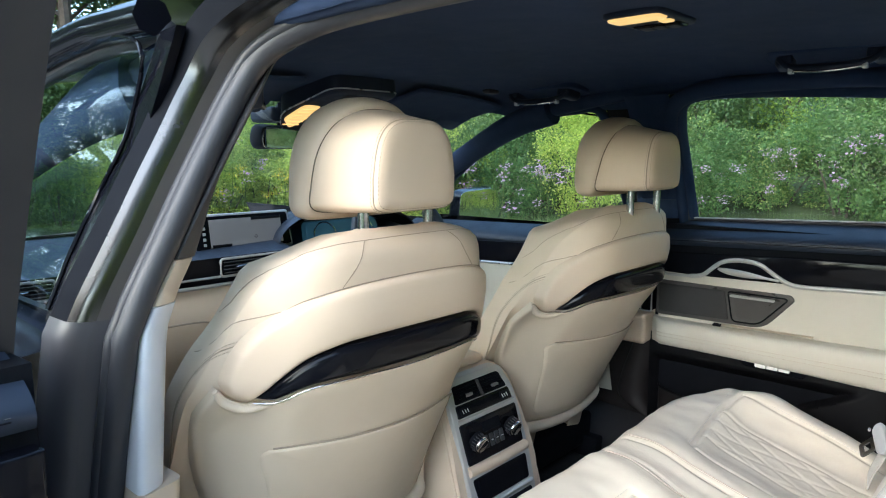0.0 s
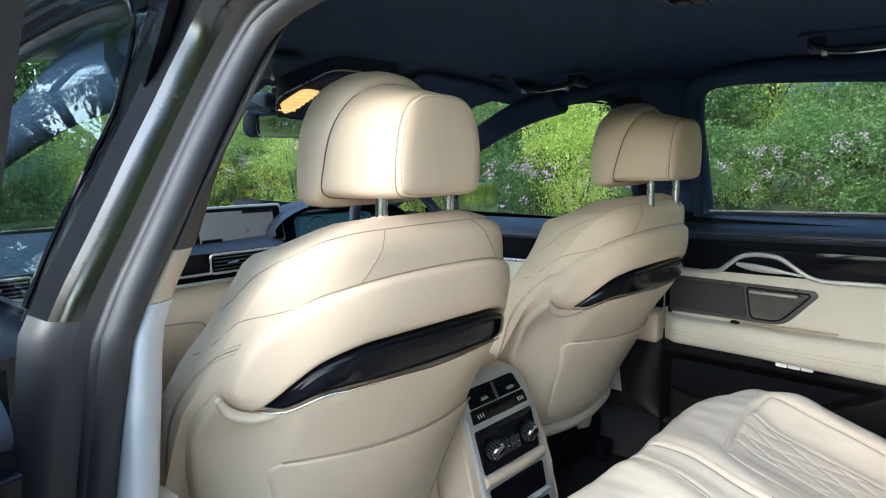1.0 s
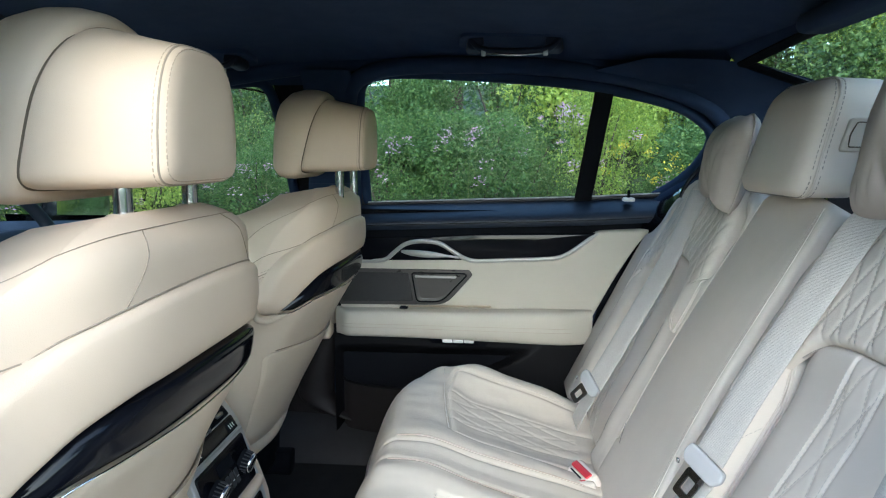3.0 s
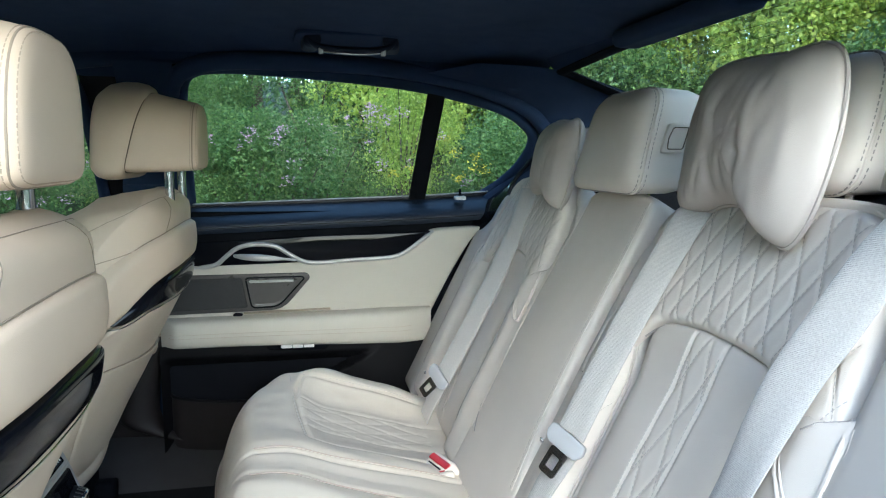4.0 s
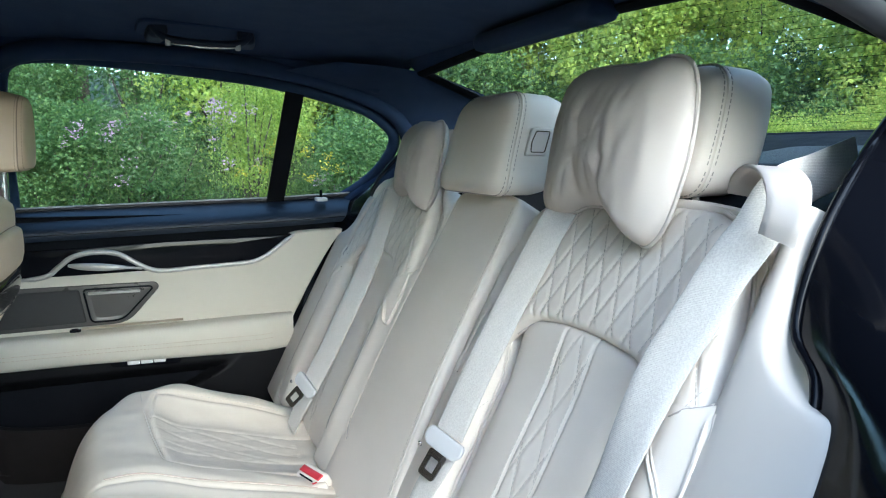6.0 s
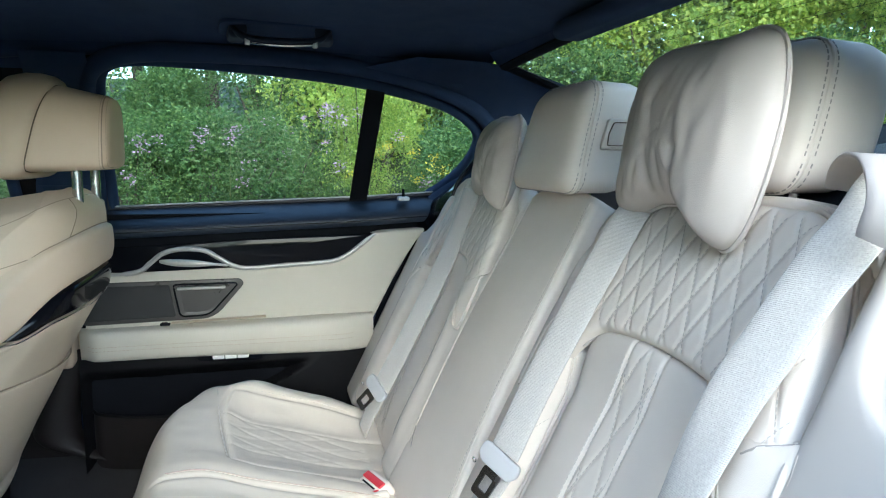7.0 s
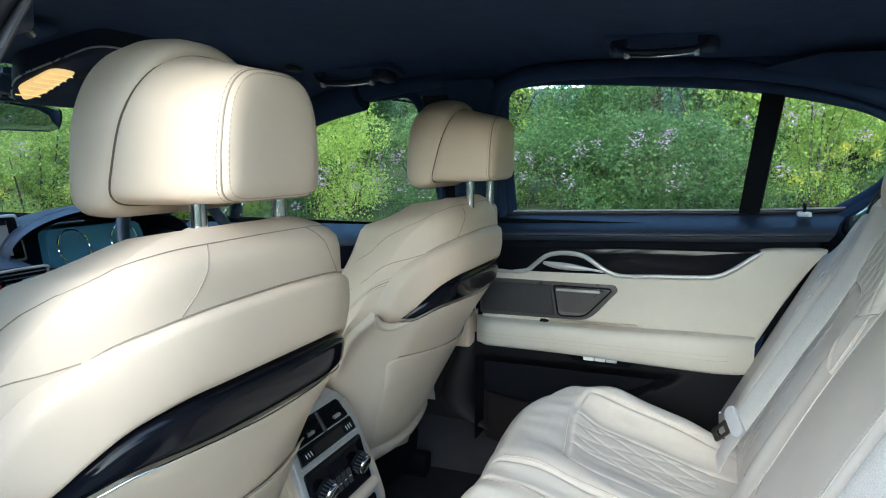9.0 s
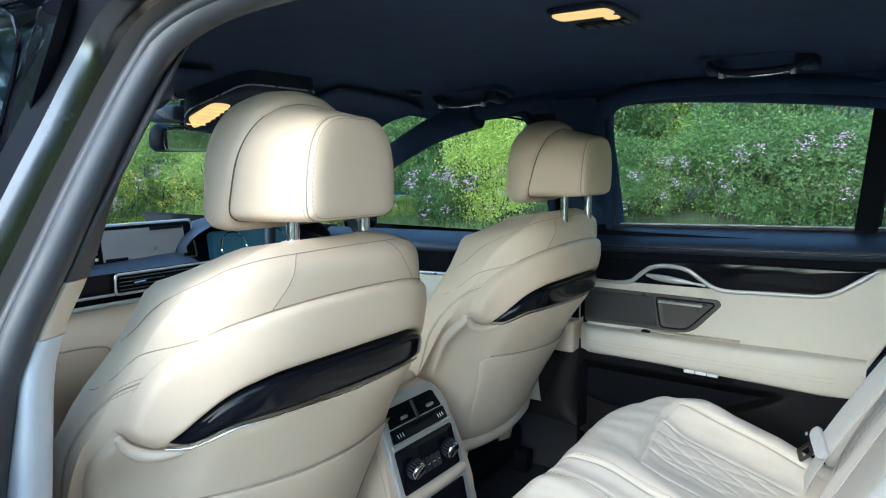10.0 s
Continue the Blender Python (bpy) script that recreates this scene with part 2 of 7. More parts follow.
def sheet(fn, nu, nv, loop=False):
    """A grid of fn(u, v), u and v from 0 to 1."""
    vs = [Vector(fn(i / nu, j / nv)) for j in range(nv + 1) for i in range(nu + (0 if loop else 1))]
    w = nu if loop else nu + 1
    fs = [(j * w + i, j * w + (i + 1) % w, (j + 1) * w + (i + 1) % w, (j + 1) * w + i) for j in range(nv) for i in range(nu)]
    return vs, fs


def skin(rings, cap=True, loop=True):
    """A skin over closed rings of equal count."""
    n = len(rings[0])
    vs = [Vector(p) for r in rings for p in r]
    fs = []
    for j in range(len(rings) - 1):
        for i in range(n if loop else n - 1):
            a, b = j * n + i, j * n + (i + 1) % n
            fs.append((a, b, b + n, a + n))
    if cap:
        fs.append(tuple(reversed(range(n))))
        fs.append(tuple((len(rings) - 1) * n + i for i in range(n)))
    return vs, fs


def smooth_line(pts, per=8, closed=False):
    """Catmull-Rom through the points."""
    p = [Vector(q) for q in pts]
    n = len(p)
    out = []
    for i in range(n if closed else n - 1):
        if closed:
            a, b, c, d = p[i - 1], p[i], p[(i + 1) % n], p[(i + 2) % n]
        else:
            a, b, c, d = p[max(i - 1, 0)], p[i], p[i + 1], p[min(i + 2, n - 1)]
        for k in range(per):
            t = k / per
            out.append(0.5 * (2 * b + (c - a) * t + (2 * a - 5 * b + 4 * c - d) * t * t + (3 * b - a - 3 * c + d) * t ** 3))
    if not closed:
        out.append(p[-1])
    return out


def spaced(line, step):
    """Points at even steps along a line."""
    out, left = [line[0]], step
    for a, b in zip(line, line[1:]):
        d = (b - a).length
        while d >= left and d > 0:
            a = a + (b - a) * (left / d)
            out.append(a)
            d = (b - a).length
            left = step
        left -= d
    return out


def sweep(line, radius, sides=8, closed=False, flat=1.0, up=None):
    """A tube along a line; flat squeezes it along up."""
    line = [Vector(p) for p in line]
    n = len(line)
    rings = []
    ref = Vector(up) if up else Vector((0.013, 0.02, 1))
    for i, p in enumerate(line):
        t = (line[(i + 1) % n] - line[i - 1]) if closed else (line[min(i + 1, n - 1)] - line[max(i - 1, 0)])
        t.normalize()
        a = t.cross(ref)
        if a.length < 1e-4:
            a = t.cross(Vector((1, 0, 0)))
        a.normalize()
        b = a.cross(t).normalized()
        r = radius(i / max(n - 1, 1)) if callable(radius) else radius
        rings.append([p + a * r * math.cos(2 * math.pi * k / sides) + b * r * flat * math.sin(2 * math.pi * k / sides) for k in range(sides)])
    if closed:
        rings.append(rings[0])
    return skin(rings, cap=not closed)


def stitches(line, length=0.006, gap=0.003, radius=0.0007):
    pts = spaced([Vector(p) for p in line], length + gap)
    out = []
    for a, b in zip(pts, pts[1:]):
        m = a + (b - a) * (length / (length + gap))
        out.append(sweep([a, m], radius, 4))
    return merge(*out) if out else ([], [])


def rounded(outline, r, per=4):
    """A closed 2D outline with its corners rounded by r (one number or one per corner)."""
    p = [Vector((q[0], q[1])) for q in outline]
    n = len(p)
    out = []
    for i in range(n):
        ri = r[i] if isinstance(r, (list, tuple)) else r
        a, b, c = p[i - 1], p[i], p[(i + 1) % n]
        da, dc = (a - b), (c - b)
        ri = min(ri, da.length * 0.48, dc.length * 0.48)
        p0, p1 = b + da.normalized() * ri, b + dc.normalized() * ri
        for k in range(per + 1):
            t = k / per
            out.append(p0 * (1 - t) ** 2 + b * 2 * t * (1 - t) + p1 * t * t)
    return out


def dense(outline, step):
    """The closed outline cut into short even pieces."""
    p = [Vector((q[0], q[1])) for q in outline]
    out = []
    for a, b in zip(p, p[1:] + p[:1]):
        n = max(1, int((b - a).length / step))
        out += [a + (b - a) * (k / n) for k in range(n)]
    return out


def puff(outline, warp, front=0.02, r=0.01, crown=0.0, back=0.0, rings=5, edge=4):
    """A padded panel on a closed outline (u, w): rounded by r at the rim, front high, with a crown; warp maps (u, w, d) to the place."""
    o = [Vector((q[0], q[1])) for q in outline]
    n = len(o)
    area = sum(o[i - 1].x * o[i].y - o[i].x * o[i - 1].y for i in range(n))
    if area < 0:
        o.reverse()
    nrm = []
    for i in range(n):
        t = (o[(i + 1) % n] - o[i - 1])
        nrm.append(Vector((-t.y, t.x)).normalized() if t.length > 0 else Vector((0, 0)))
    c = sum(o, Vector((0, 0))) / n
    layers = []
    if back:
        layers.append(([p + m * (r * 0.4) for p, m in zip(o, nrm)], -back))
    for k in range(edge + 1):
        a = math.pi / 2 * k / edge
        layers.append(([p + m * (r * (1 - math.cos(a))) for p, m in zip(o, nrm)], front - r + r * math.sin(a) if front > r else front * math.sin(a)))
    inner = layers[-1][0]
    for k in range(1, rings + 1):
        s = 1 - k / rings
        layers.append(([c + (p - c) * s for p in inner] if k < rings else None, front + crown * (1 - s * s)))
    vs, fs = [], []
    for pts, d in layers[:-1]:
        vs += [warp(p.x, p.y, d) for p in pts]
    for j in range(len(layers) - 2):
        for i in range(n):
            a, b = j * n + i, j * n + (i + 1) % n
            fs.append((a, b, b + n, a + n))
    vs.append(warp(c.x, c.y, layers[-1][1]))
    k = (len(layers) - 2) * n
    fs += [(k + i, k + (i + 1) % n, len(vs) - 1) for i in range(n)]
    fs.append(tuple(reversed(range(n))))
    return [Vector(v) for v in vs], fs


def lathe(profile, sides, m=Matrix()):
    rings = [[m @ Vector((r * math.cos(2 * math.pi * k / sides), r * math.sin(2 * math.pi * k / sides), z)) for k in range(sides)] for r, z in profile]
    return skin(rings)


def block(lo, hi, r=0.004, m=Matrix()):
    """A box with bevelled edges."""
    (x0, y0, z0), (x1, y1, z1) = lo, hi
    r = min(r, (x1 - x0) * 0.45, (y1 - y0) * 0.45, (z1 - z0) * 0.45)
    o = rounded([(x0, y0), (x1, y0), (x1, y1), (x0, y1)], r, 3)
    cx, cy = (x0 + x1) / 2, (y0 + y1) / 2

    def ring(shrink, z):
        sx, sy = 1 - 2 * shrink / (x1 - x0), 1 - 2 * shrink / (y1 - y0)
        return [m @ Vector((cx + (p.x - cx) * sx, cy + (p.y - cy) * sy, z)) for p in o]
    return skin([ring(r, z0), ring(r * 0.3, z0 + r * 0.3), ring(0, z0 + r), ring(0, z1 - r), ring(r * 0.3, z1 - r * 0.3), ring(r, z1)])


def part(name, piece, mat, parent, label="", smooth=True, sharp=50):
    ob = ob_mesh(name, piece[0], piece[1], mat, parent, label, smooth)
    fixed(ob)
    if sharp:
        crease(ob, sharp)
    return ob


def step01(a, b, x):
    t = min(max((x - a) / (b - a), 0.0), 1.0)
    return t * t * (3 - 2 * t)


def lerp_table(table, x):
    """Smooth reading of (x, value) rows."""
    if x <= table[0][0]:
        return table[0][1]
    for (a, p), (b, q) in zip(table, table[1:]):
        if x <= b:
            return p + (q - p) * (x - a) / (b - a)
    return table[-1][1]


def resampled(pts, n):
    """n + 1 points at even steps along a 2D line."""
    p = [Vector((a, b)) for a, b in pts]
    acc = [0.0]
    for a, b in zip(p, p[1:]):
        acc.append(acc[-1] + (b - a).length)
    out = []
    for k in range(n + 1):
        s, i = acc[-1] * k / n, 0
        while i < len(p) - 2 and acc[i + 1] < s:
            i += 1
        t = (s - acc[i]) / max(acc[i + 1] - acc[i], 1e-9)
        out.append(p[i] + (p[i + 1] - p[i]) * min(max(t, 0), 1))
    return out


ACROSS = (0.0, 0.01, 0.03, 0.07, 0.13, 0.22, 0.34, 0.5, 0.66, 0.78, 0.87, 0.93, 0.97, 0.99, 1.0)


def rail_panel(top, bottom, warp, front, r, n=60, crown=0.0, across=ACROSS, back=0.012):
    """A padded band between two lines that run the same way, rounded by r along its rim."""
    a, b = resampled(smooth_2d(top), n), resampled(smooth_2d(bottom), n)
    span = sum((q - p).length for p, q in zip(a, a[1:]))
    rings = []
    for i in range(n + 1):
        p = i / n
        height = (a[i] - b[i]).length
        ring = []
        for v in across:
            q = a[i] + (b[i] - a[i]) * v
            dist = min(min(v, 1 - v) * height, min(p, 1 - p) * span + 0.0)
            e = min(1.0, dist / r)
            d = front * math.sqrt(max(0.0, 1 - (1 - e) ** 2)) + crown * (4 * v * (1 - v)) * (4 * p * (1 - p)) - back * (1 if dist <= 1e-6 else 0)
            ring.append(warp(q.x, q.y, d))
        rings.append(ring)
    return skin(rings, cap=False, loop=False)


def drape(piece, pts, lift=0.0006):
    """The points brought onto a piece's surface, lift proud of it."""
    tree = BVHTree.FromPolygons([Vector(v) for v in piece[0]], [list(f) for f in piece[1]])
    mid = sum((Vector(v) for v in piece[0]), Vector()) / len(piece[0])
    out = []
    for p in pts:
        q, nn, k, dist = tree.find_nearest(Vector(p))
        if nn.dot(q - mid) < 0:
            nn = -nn
        out.append(q + nn * lift)
    return out


def smooth_2d(pts, per=5):
    return [(q.x, q.y) for q in smooth_line([(a, b, 0) for a, b in pts], per)]

# ---- the car's body: floor, headliner, pillars, glass ----
SIDE = [(0.25, 0.78), (0.62, 0.785), (0.93, 0.758), (0.98, 0.738), (1.10, 0.675), (1.25, 0.592), (1.30, 0.555)]


def xs(z):
    """Half width of the door aperture at height z."""
    return lerp_table(SIDE, z)


ROOF = [(-0.99, 1.322), (-0.75, 1.345), (-0.27, 1.362), (0.10, 1.352), (0.40, 1.328), (0.62, 1.285), (0.70, 1.262)]


def roof_z(x, y):
    return lerp_table(ROOF, y) - 0.028 * (x / 0.57) ** 2 - 0.022 * (x / 0.57) ** 8


def headliner_piece():
    def at(u, v):
        x = -0.60 + 1.20 * u
        back = -0.965 + 0.06 * (abs(x) / 0.45) ** 2.5 if abs(x) < 0.47 else -0.965 + 0.06 * (0.47 / 0.45) ** 2.5
        front = 0.66 - 0.20 * (abs(x) / 0.6) ** 3
        y = back + (front - back) * v
        return (x, y, roof_z(x, y))
    return sheet(at, 40, 40)


part("ceiling", headliner_piece(), HEADLINER, None, "")
tagged(bpy.data.objects["ceiling"], "dark anthracite fabric headliner of the car", "headliner", kind="structure")
roof_skin = part("roof", sheet(lambda u, v: (-0.66 + 1.32 * u, -1.02 + 1.8 * v, roof_z((-0.66 + 1.32 * u) * 0.86, -1.02 + 1.8 * v) + 0.055), 20, 24), PAINT, None)
tagged(roof_skin, "black painted steel roof panel of the car", "roof", kind="structure")

# floor, tunnel and sills
floor = part("floor", merge(block((-0.74, -0.20, 0.24), (0.74, 1.20, 0.29), 0.01), block((-0.74, -1.0, 0.24), (0.74, -0.2, 0.30), 0.01)), CARPET, None)
tagged(floor, "black carpeted floor of the car's cabin", "floor", kind="structure")
tunnel = part("floor_tunnel", sheet(lambda u, v: (0.15 * math.cos(math.pi * u) * (1 + 0.15 * abs(math.cos(math.pi * u)) ** 3), -0.62 + 1.5 * v, 0.29 + 0.12 * math.sin(math.pi * u) ** 0.6), 16, 4), CARPET, None)
tagged(tunnel, "black carpeted hump over the transmission tunnel", "floor", kind="structure")


def sill_piece(s):
    def at(u, v):
        a = u * math.pi / 2
        return (s * (0.60 + 0.20 * u), -0.75 + 1.9 * v, 0.29 + 0.10 * math.sin(a) ** 0.8)
    return sheet(at, 10, 12)


for s, side in ((-1, "left"), (1, "right")):
    ob = part("sill_" + side, sill_piece(s), DARK_GREY, None)
    tagged(ob, "dark grey plastic door sill along the floor", "sill", kind="structure")


# B-pillars: inner trim, the lower flare and the swept foot
def b_pillar_upper(s, z0, z1, inset):
    rings = []
    for k in range(9):
        z = z0 + (z1 - z0) * k / 8
        x1 = xs(z) - 0.012
        y0, y1 = -0.028 - 0.03 * step01(0.95, 1.25, z), 0.105 - 0.03 * step01(0.98, 1.15, z)
        thin = inset * (1 - 0.72 * step01(1.0, 1.14, z))
        o = rounded([(x1, y0), (x1, y1), (x1 - thin, y1 - 0.03), (x1 - thin - 0.004 * inset / 0.036, y0 + 0.018)], 0.014, 3)
        rings.append([(s * p.x, p.y, z) for p in o])
    return skin(rings)


def pillar_foot(s):
    """The trim below the belt line: a rounded column that sweeps back into the sill."""
    def run(v):
        z = 0.305 + 0.34 * v
        return z, 0.078 + 0.030 * math.sin(math.pi * min(v * 1.1, 1.0)) - 0.42 * (1 - min(v / 0.42, 1.0)) ** 2.4

    def at(u, v):
        z, back = run(v)
        a = math.pi * (u * 1.0)
        return (s * (0.735 - 0.055 * math.sin(a) ** 0.7), back - 0.062 + 0.075 * (1 - math.cos(a)) / 2 * (1 + 0.9 * (1 - v) ** 2), z + 0.05 * u * (1 - v) ** 4)

    def apron(u, v):
        z, back = run(v)
        y0 = back + 0.012
        return (s * (0.722 + 0.02 * u), y0 + (0.34 - y0) * u, z)
    return merge(sheet(at, 14, 30), sheet(apron, 8, 30))


def pillar_end(root, s=1):
    """Cream end cover and tall vent on the pillar ahead of the closed door."""
    col = rounded([(0.030, 0.612), (0.030, 0.700), (0.150, 0.700), (0.150, 0.612)], 0.012, 3)
    part("armrest_end", puff(col, lambda u, w, d: (s * (0.692 - d), u, w), 0.052, 0.012, 0, 0.02, 3), LEATHER, root, "cream end cover level with the door armrest")
    vo = rounded([(0.026, 0.704), (0.026, 0.800), (0.058, 0.800), (0.058, 0.704)], 0.006, 3)
    part("pillar_vent", puff(vo, lambda u, w, d: (s * (0.690 - d), u, w), 0.020, 0.004, 0, 0.02, 3), PIANO, root, "tall narrow gloss black air vent")
    part("vent_rim", sweep([(s * 0.670, p.x, p.y) for p in vo], 0.0022, 6, closed=True), SILVER, root)


for s, side in ((-1, "left"), (1, "right")):
    root = thing("pillar_b_" + side, (0, 0, 0), "trimmed pillar between the car's front and rear doors", "pillar", kind="structure")
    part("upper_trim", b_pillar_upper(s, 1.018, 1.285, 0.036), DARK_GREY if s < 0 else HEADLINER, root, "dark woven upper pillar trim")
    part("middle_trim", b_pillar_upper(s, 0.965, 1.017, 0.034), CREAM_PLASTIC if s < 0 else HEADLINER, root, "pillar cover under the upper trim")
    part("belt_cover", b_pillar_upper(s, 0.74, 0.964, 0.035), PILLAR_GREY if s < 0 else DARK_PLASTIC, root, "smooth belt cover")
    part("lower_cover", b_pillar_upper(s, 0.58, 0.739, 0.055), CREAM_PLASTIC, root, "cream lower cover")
    part("foot", pillar_foot(s), WARM_DARK, root, "dark brown-grey foot that sweeps into the sill")
    if s > 0:
        pillar_end(root)
    slot = sweep([(s * (xs(z) - 0.048), 0.06, z) for z in (0.80, 0.86, 0.93)], 0.006, 8)
    part("belt_slot", slot, DARK_PLASTIC, root)

# rear door apertures: the rubber seal and the painted jamb outside it
APERTURE = [(0.055, 0.33), (0.045, 0.45), (0.03, 0.62), (0.005, 0.80), (-0.020, 0.93), (-0.030, 1.03), (-0.034, 1.13), (-0.041, 1.21), (-0.064, 1.258),
            (-0.14, 1.284), (-0.28, 1.290), (-0.48, 1.286), (-0.66, 1.266), (-0.80, 1.232), (-0.90, 1.186), (-0.945, 1.12), (-0.915, 1.055),
            (-0.83, 0.99), (-0.755, 0.935), (-0.705, 0.86), (-0.66, 0.74), (-0.625, 0.60), (-0.60, 0.45), (-0.56, 0.36)]


def aperture_line(s, out=0.0, grow=0.0, per=5):
    line = smooth_line([(y, z, 0) for y, z in APERTURE], per)
    n = len(line)
    got = []
    for i, p in enumerate(line):
        t = line[min(i + 1, n - 1)] - line[max(i - 1, 0)]
        nrm = Vector((t.y, -t.x, 0)).normalized()          # away from the opening
        q = p + nrm * grow
        got.append(Vector((s * (xs(p.y) + out), q.x, q.y)))
    return got


def band(a, b, steps=3, bulge=0.0):
    """A strip between two lines of equal count, bulged outward a little."""
    n = len(a)
    rings = []
    for k in range(steps + 1):
        t = k / steps
        rings.append([p + (q - p) * t for p, q in zip(a, b)])
    return skin(rings, cap=False, loop=False)


for s, side in ((-1, "left"), (1, "right")):
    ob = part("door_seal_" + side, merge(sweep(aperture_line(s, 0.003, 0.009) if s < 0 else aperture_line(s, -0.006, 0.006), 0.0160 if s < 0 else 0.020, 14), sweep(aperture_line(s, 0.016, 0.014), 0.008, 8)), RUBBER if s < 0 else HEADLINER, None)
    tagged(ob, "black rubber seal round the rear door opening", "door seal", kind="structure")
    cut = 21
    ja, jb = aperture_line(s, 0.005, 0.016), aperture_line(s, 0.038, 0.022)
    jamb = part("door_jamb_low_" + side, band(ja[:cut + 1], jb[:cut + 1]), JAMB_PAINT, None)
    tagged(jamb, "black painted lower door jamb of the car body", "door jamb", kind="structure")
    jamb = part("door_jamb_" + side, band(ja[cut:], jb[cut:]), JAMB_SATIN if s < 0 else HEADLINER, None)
    tagged(jamb, "satin brown-grey door jamb of the car body", "door jamb", kind="structure")
    lines = [aperture_line(s, *q) for q in ((0.038, 0.022), (0.052, 0.026), (0.064, 0.036), (0.072, 0.066))]
    low = part("jamb_edge_low_" + side, merge(*[band(a[:cut + 1], b[:cut + 1], 2) for a, b in zip(lines, lines[1:])]), JAMB_PAINT, None)
    tagged(low, "black painted edge of the body below the belt line", "body panel", kind="structure")
    edge = part("jamb_edge_" + side, merge(*[band(a[cut:], b[cut:], 2) for a, b in zip(lines[:3], lines[1:3])]), PILLAR_PAINT, None)
    tagged(edge, "satin dark edge of the body round the door opening", "body panel", kind="structure")
    rim = part("jamb_rim_" + side, band(lines[2][cut:], lines[3][cut:], 2), DARK_PLASTIC, None)
    tagged(rim, "black rim between the body's edge and the front door", "body panel", kind="structure")


# rear pillars, parcel shelf and rear window
def c_pillar(s):
    a = smooth_line([(s * (xs(1.262) - 0.03), -0.60, 1.278), (s * (xs(1.22) - 0.02), -0.82, 1.235), (s * (xs(1.16) - 0.02), -0.945, 1.17), (s * (xs(1.09) - 0.03), -0.95, 1.09), (s * (xs(1.0) - 0.05), -0.87, 0.985)], 6)
    b = smooth_line([(s * 0.50, -0.72, 1.300), (s * 0.450, -0.905, 1.282), (s * 0.50, -1.12, 1.235), (s * 0.56, -1.36, 1.165), (s * 0.58, -1.42, 1.10)], 6)
    return band(a, b, 6)


for s, side in ((-1, "left"), (1, "right")):
    ob = part("pillar_c_" + side, c_pillar(s), HEADLINER, None)
    tagged(ob, "dark fabric-covered rear roof pillar", "pillar", kind="structure")
    jam2 = smooth_line([(s * (xs(1.17) - 0.01), -0.955, 1.165), (s * (xs(1.1) - 0.01), -0.955, 1.095), (s * (xs(1.03) - 0.005), -0.885, 1.03), (s * (xs(0.97) - 0.005), -0.80, 0.965), (s * (xs(0.9) - 0.01), -0.735, 0.905), (s * (xs(0.8) - 0.02), -0.69, 0.80), (s * (xs(0.7) - 0.02), -0.655, 0.70), (s * (xs(0.6) - 0.02), -0.635, 0.60)], 5)
    qa = smooth_line([(s * (xs(z) - 0.004), y, z) for y, z in ((-0.945, 1.13), (-0.925, 1.06), (-0.835, 0.992), (-0.758, 0.937), (-0.708, 0.862), (-0.664, 0.742))], 6)
    qb = smooth_line([(s * 0.580, -0.965, 1.145), (s * 0.592, -0.905, 1.100), (s * 0.601, -0.845, 1.030), (s * 0.606, -0.815, 0.950), (s * 0.648, -0.790, 0.905), (s * 0.672, -0.720, 0.780)], 6)
    ob = part("quarter_trim_" + side, merge(band(qa, qb, 5), sweep(qb[:-4], 0.005, 8)), PIANO, None)
    tagged(ob, "gloss black quarter trim beside the rear seat", "trim", kind="structure")

shelf = part("parcel_shelf", sheet(lambda u, v: (-0.66 + 1.32 * u, -0.90 - 0.55 * v, 1.035 + 0.11 * v ** 0.8), 10, 10), DARK_PLASTIC, None)
tagged(shelf, "black parcel shelf behind the rear seats", "parcel shelf", kind="structure")
for s in (-1, 1):
    def sp(u, w, d, s=s):
        return (s * 0.36 + u, -1.18 + w, 1.092 + 0.16 * -w + d)
    g = part("shelf_speaker", puff(rounded([(-0.13, -0.09), (0.13, -0.09), (0.15, 0.09), (-0.15, 0.09)], 0.03), sp, 0.012, 0.006), GRILLE, None)
    tagged(g, "perforated speaker cover set into the parcel shelf", "speaker", group="shelf speakers")


def rear_glass(u, v):
    top = 0.455 + 0.14 * v
    x = -top + 2 * top * u
    bow = 0.05 * (1 - (2 * u - 1) ** 2)
    return (x, -0.905 - bow - 0.52 * v, 1.288 + 0.035 * (1 - (2 * u - 1) ** 2) * (1 - v) - 0.145 * v)


pane = part("window_rear", sheet(rear_glass, 20, 12), GLASS_CLEAR, None)
pane.visible_shadow = False
tagged(pane, "sloping clear rear window with thin heating wires", "window", kind="structure")
wires = merge(*[sweep([Vector(rear_glass(u / 16, v)) + Vector((0, 0.002, -0.002)) for u in range(17)], 0.00028, 3) for v in [0.08 + 0.062 * k for k in range(15)]])
part("heating_wire", wires, DARK_PLASTIC, pane)
part("window_border", merge(sweep([Vector(rear_glass(0, v / 10)) + Vector((0, 0, -0.006)) for v in range(11)], 0.022, 8, flat=0.3), sweep([Vector(rear_glass(1, v / 10)) + Vector((0, 0, -0.006)) for v in range(11)], 0.022, 8, flat=0.3),
                                   sweep([Vector(rear_glass(u / 16, 0)) + Vector((0, 0, -0.008)) for u in range(17)], 0.016, 8, flat=0.5),
                                   sweep([Vector(rear_glass(u / 16, 1)) + Vector((0, 0, 0.0)) for u in range(17)], 0.014, 8, flat=0.5)), DARK_PLASTIC, pane)

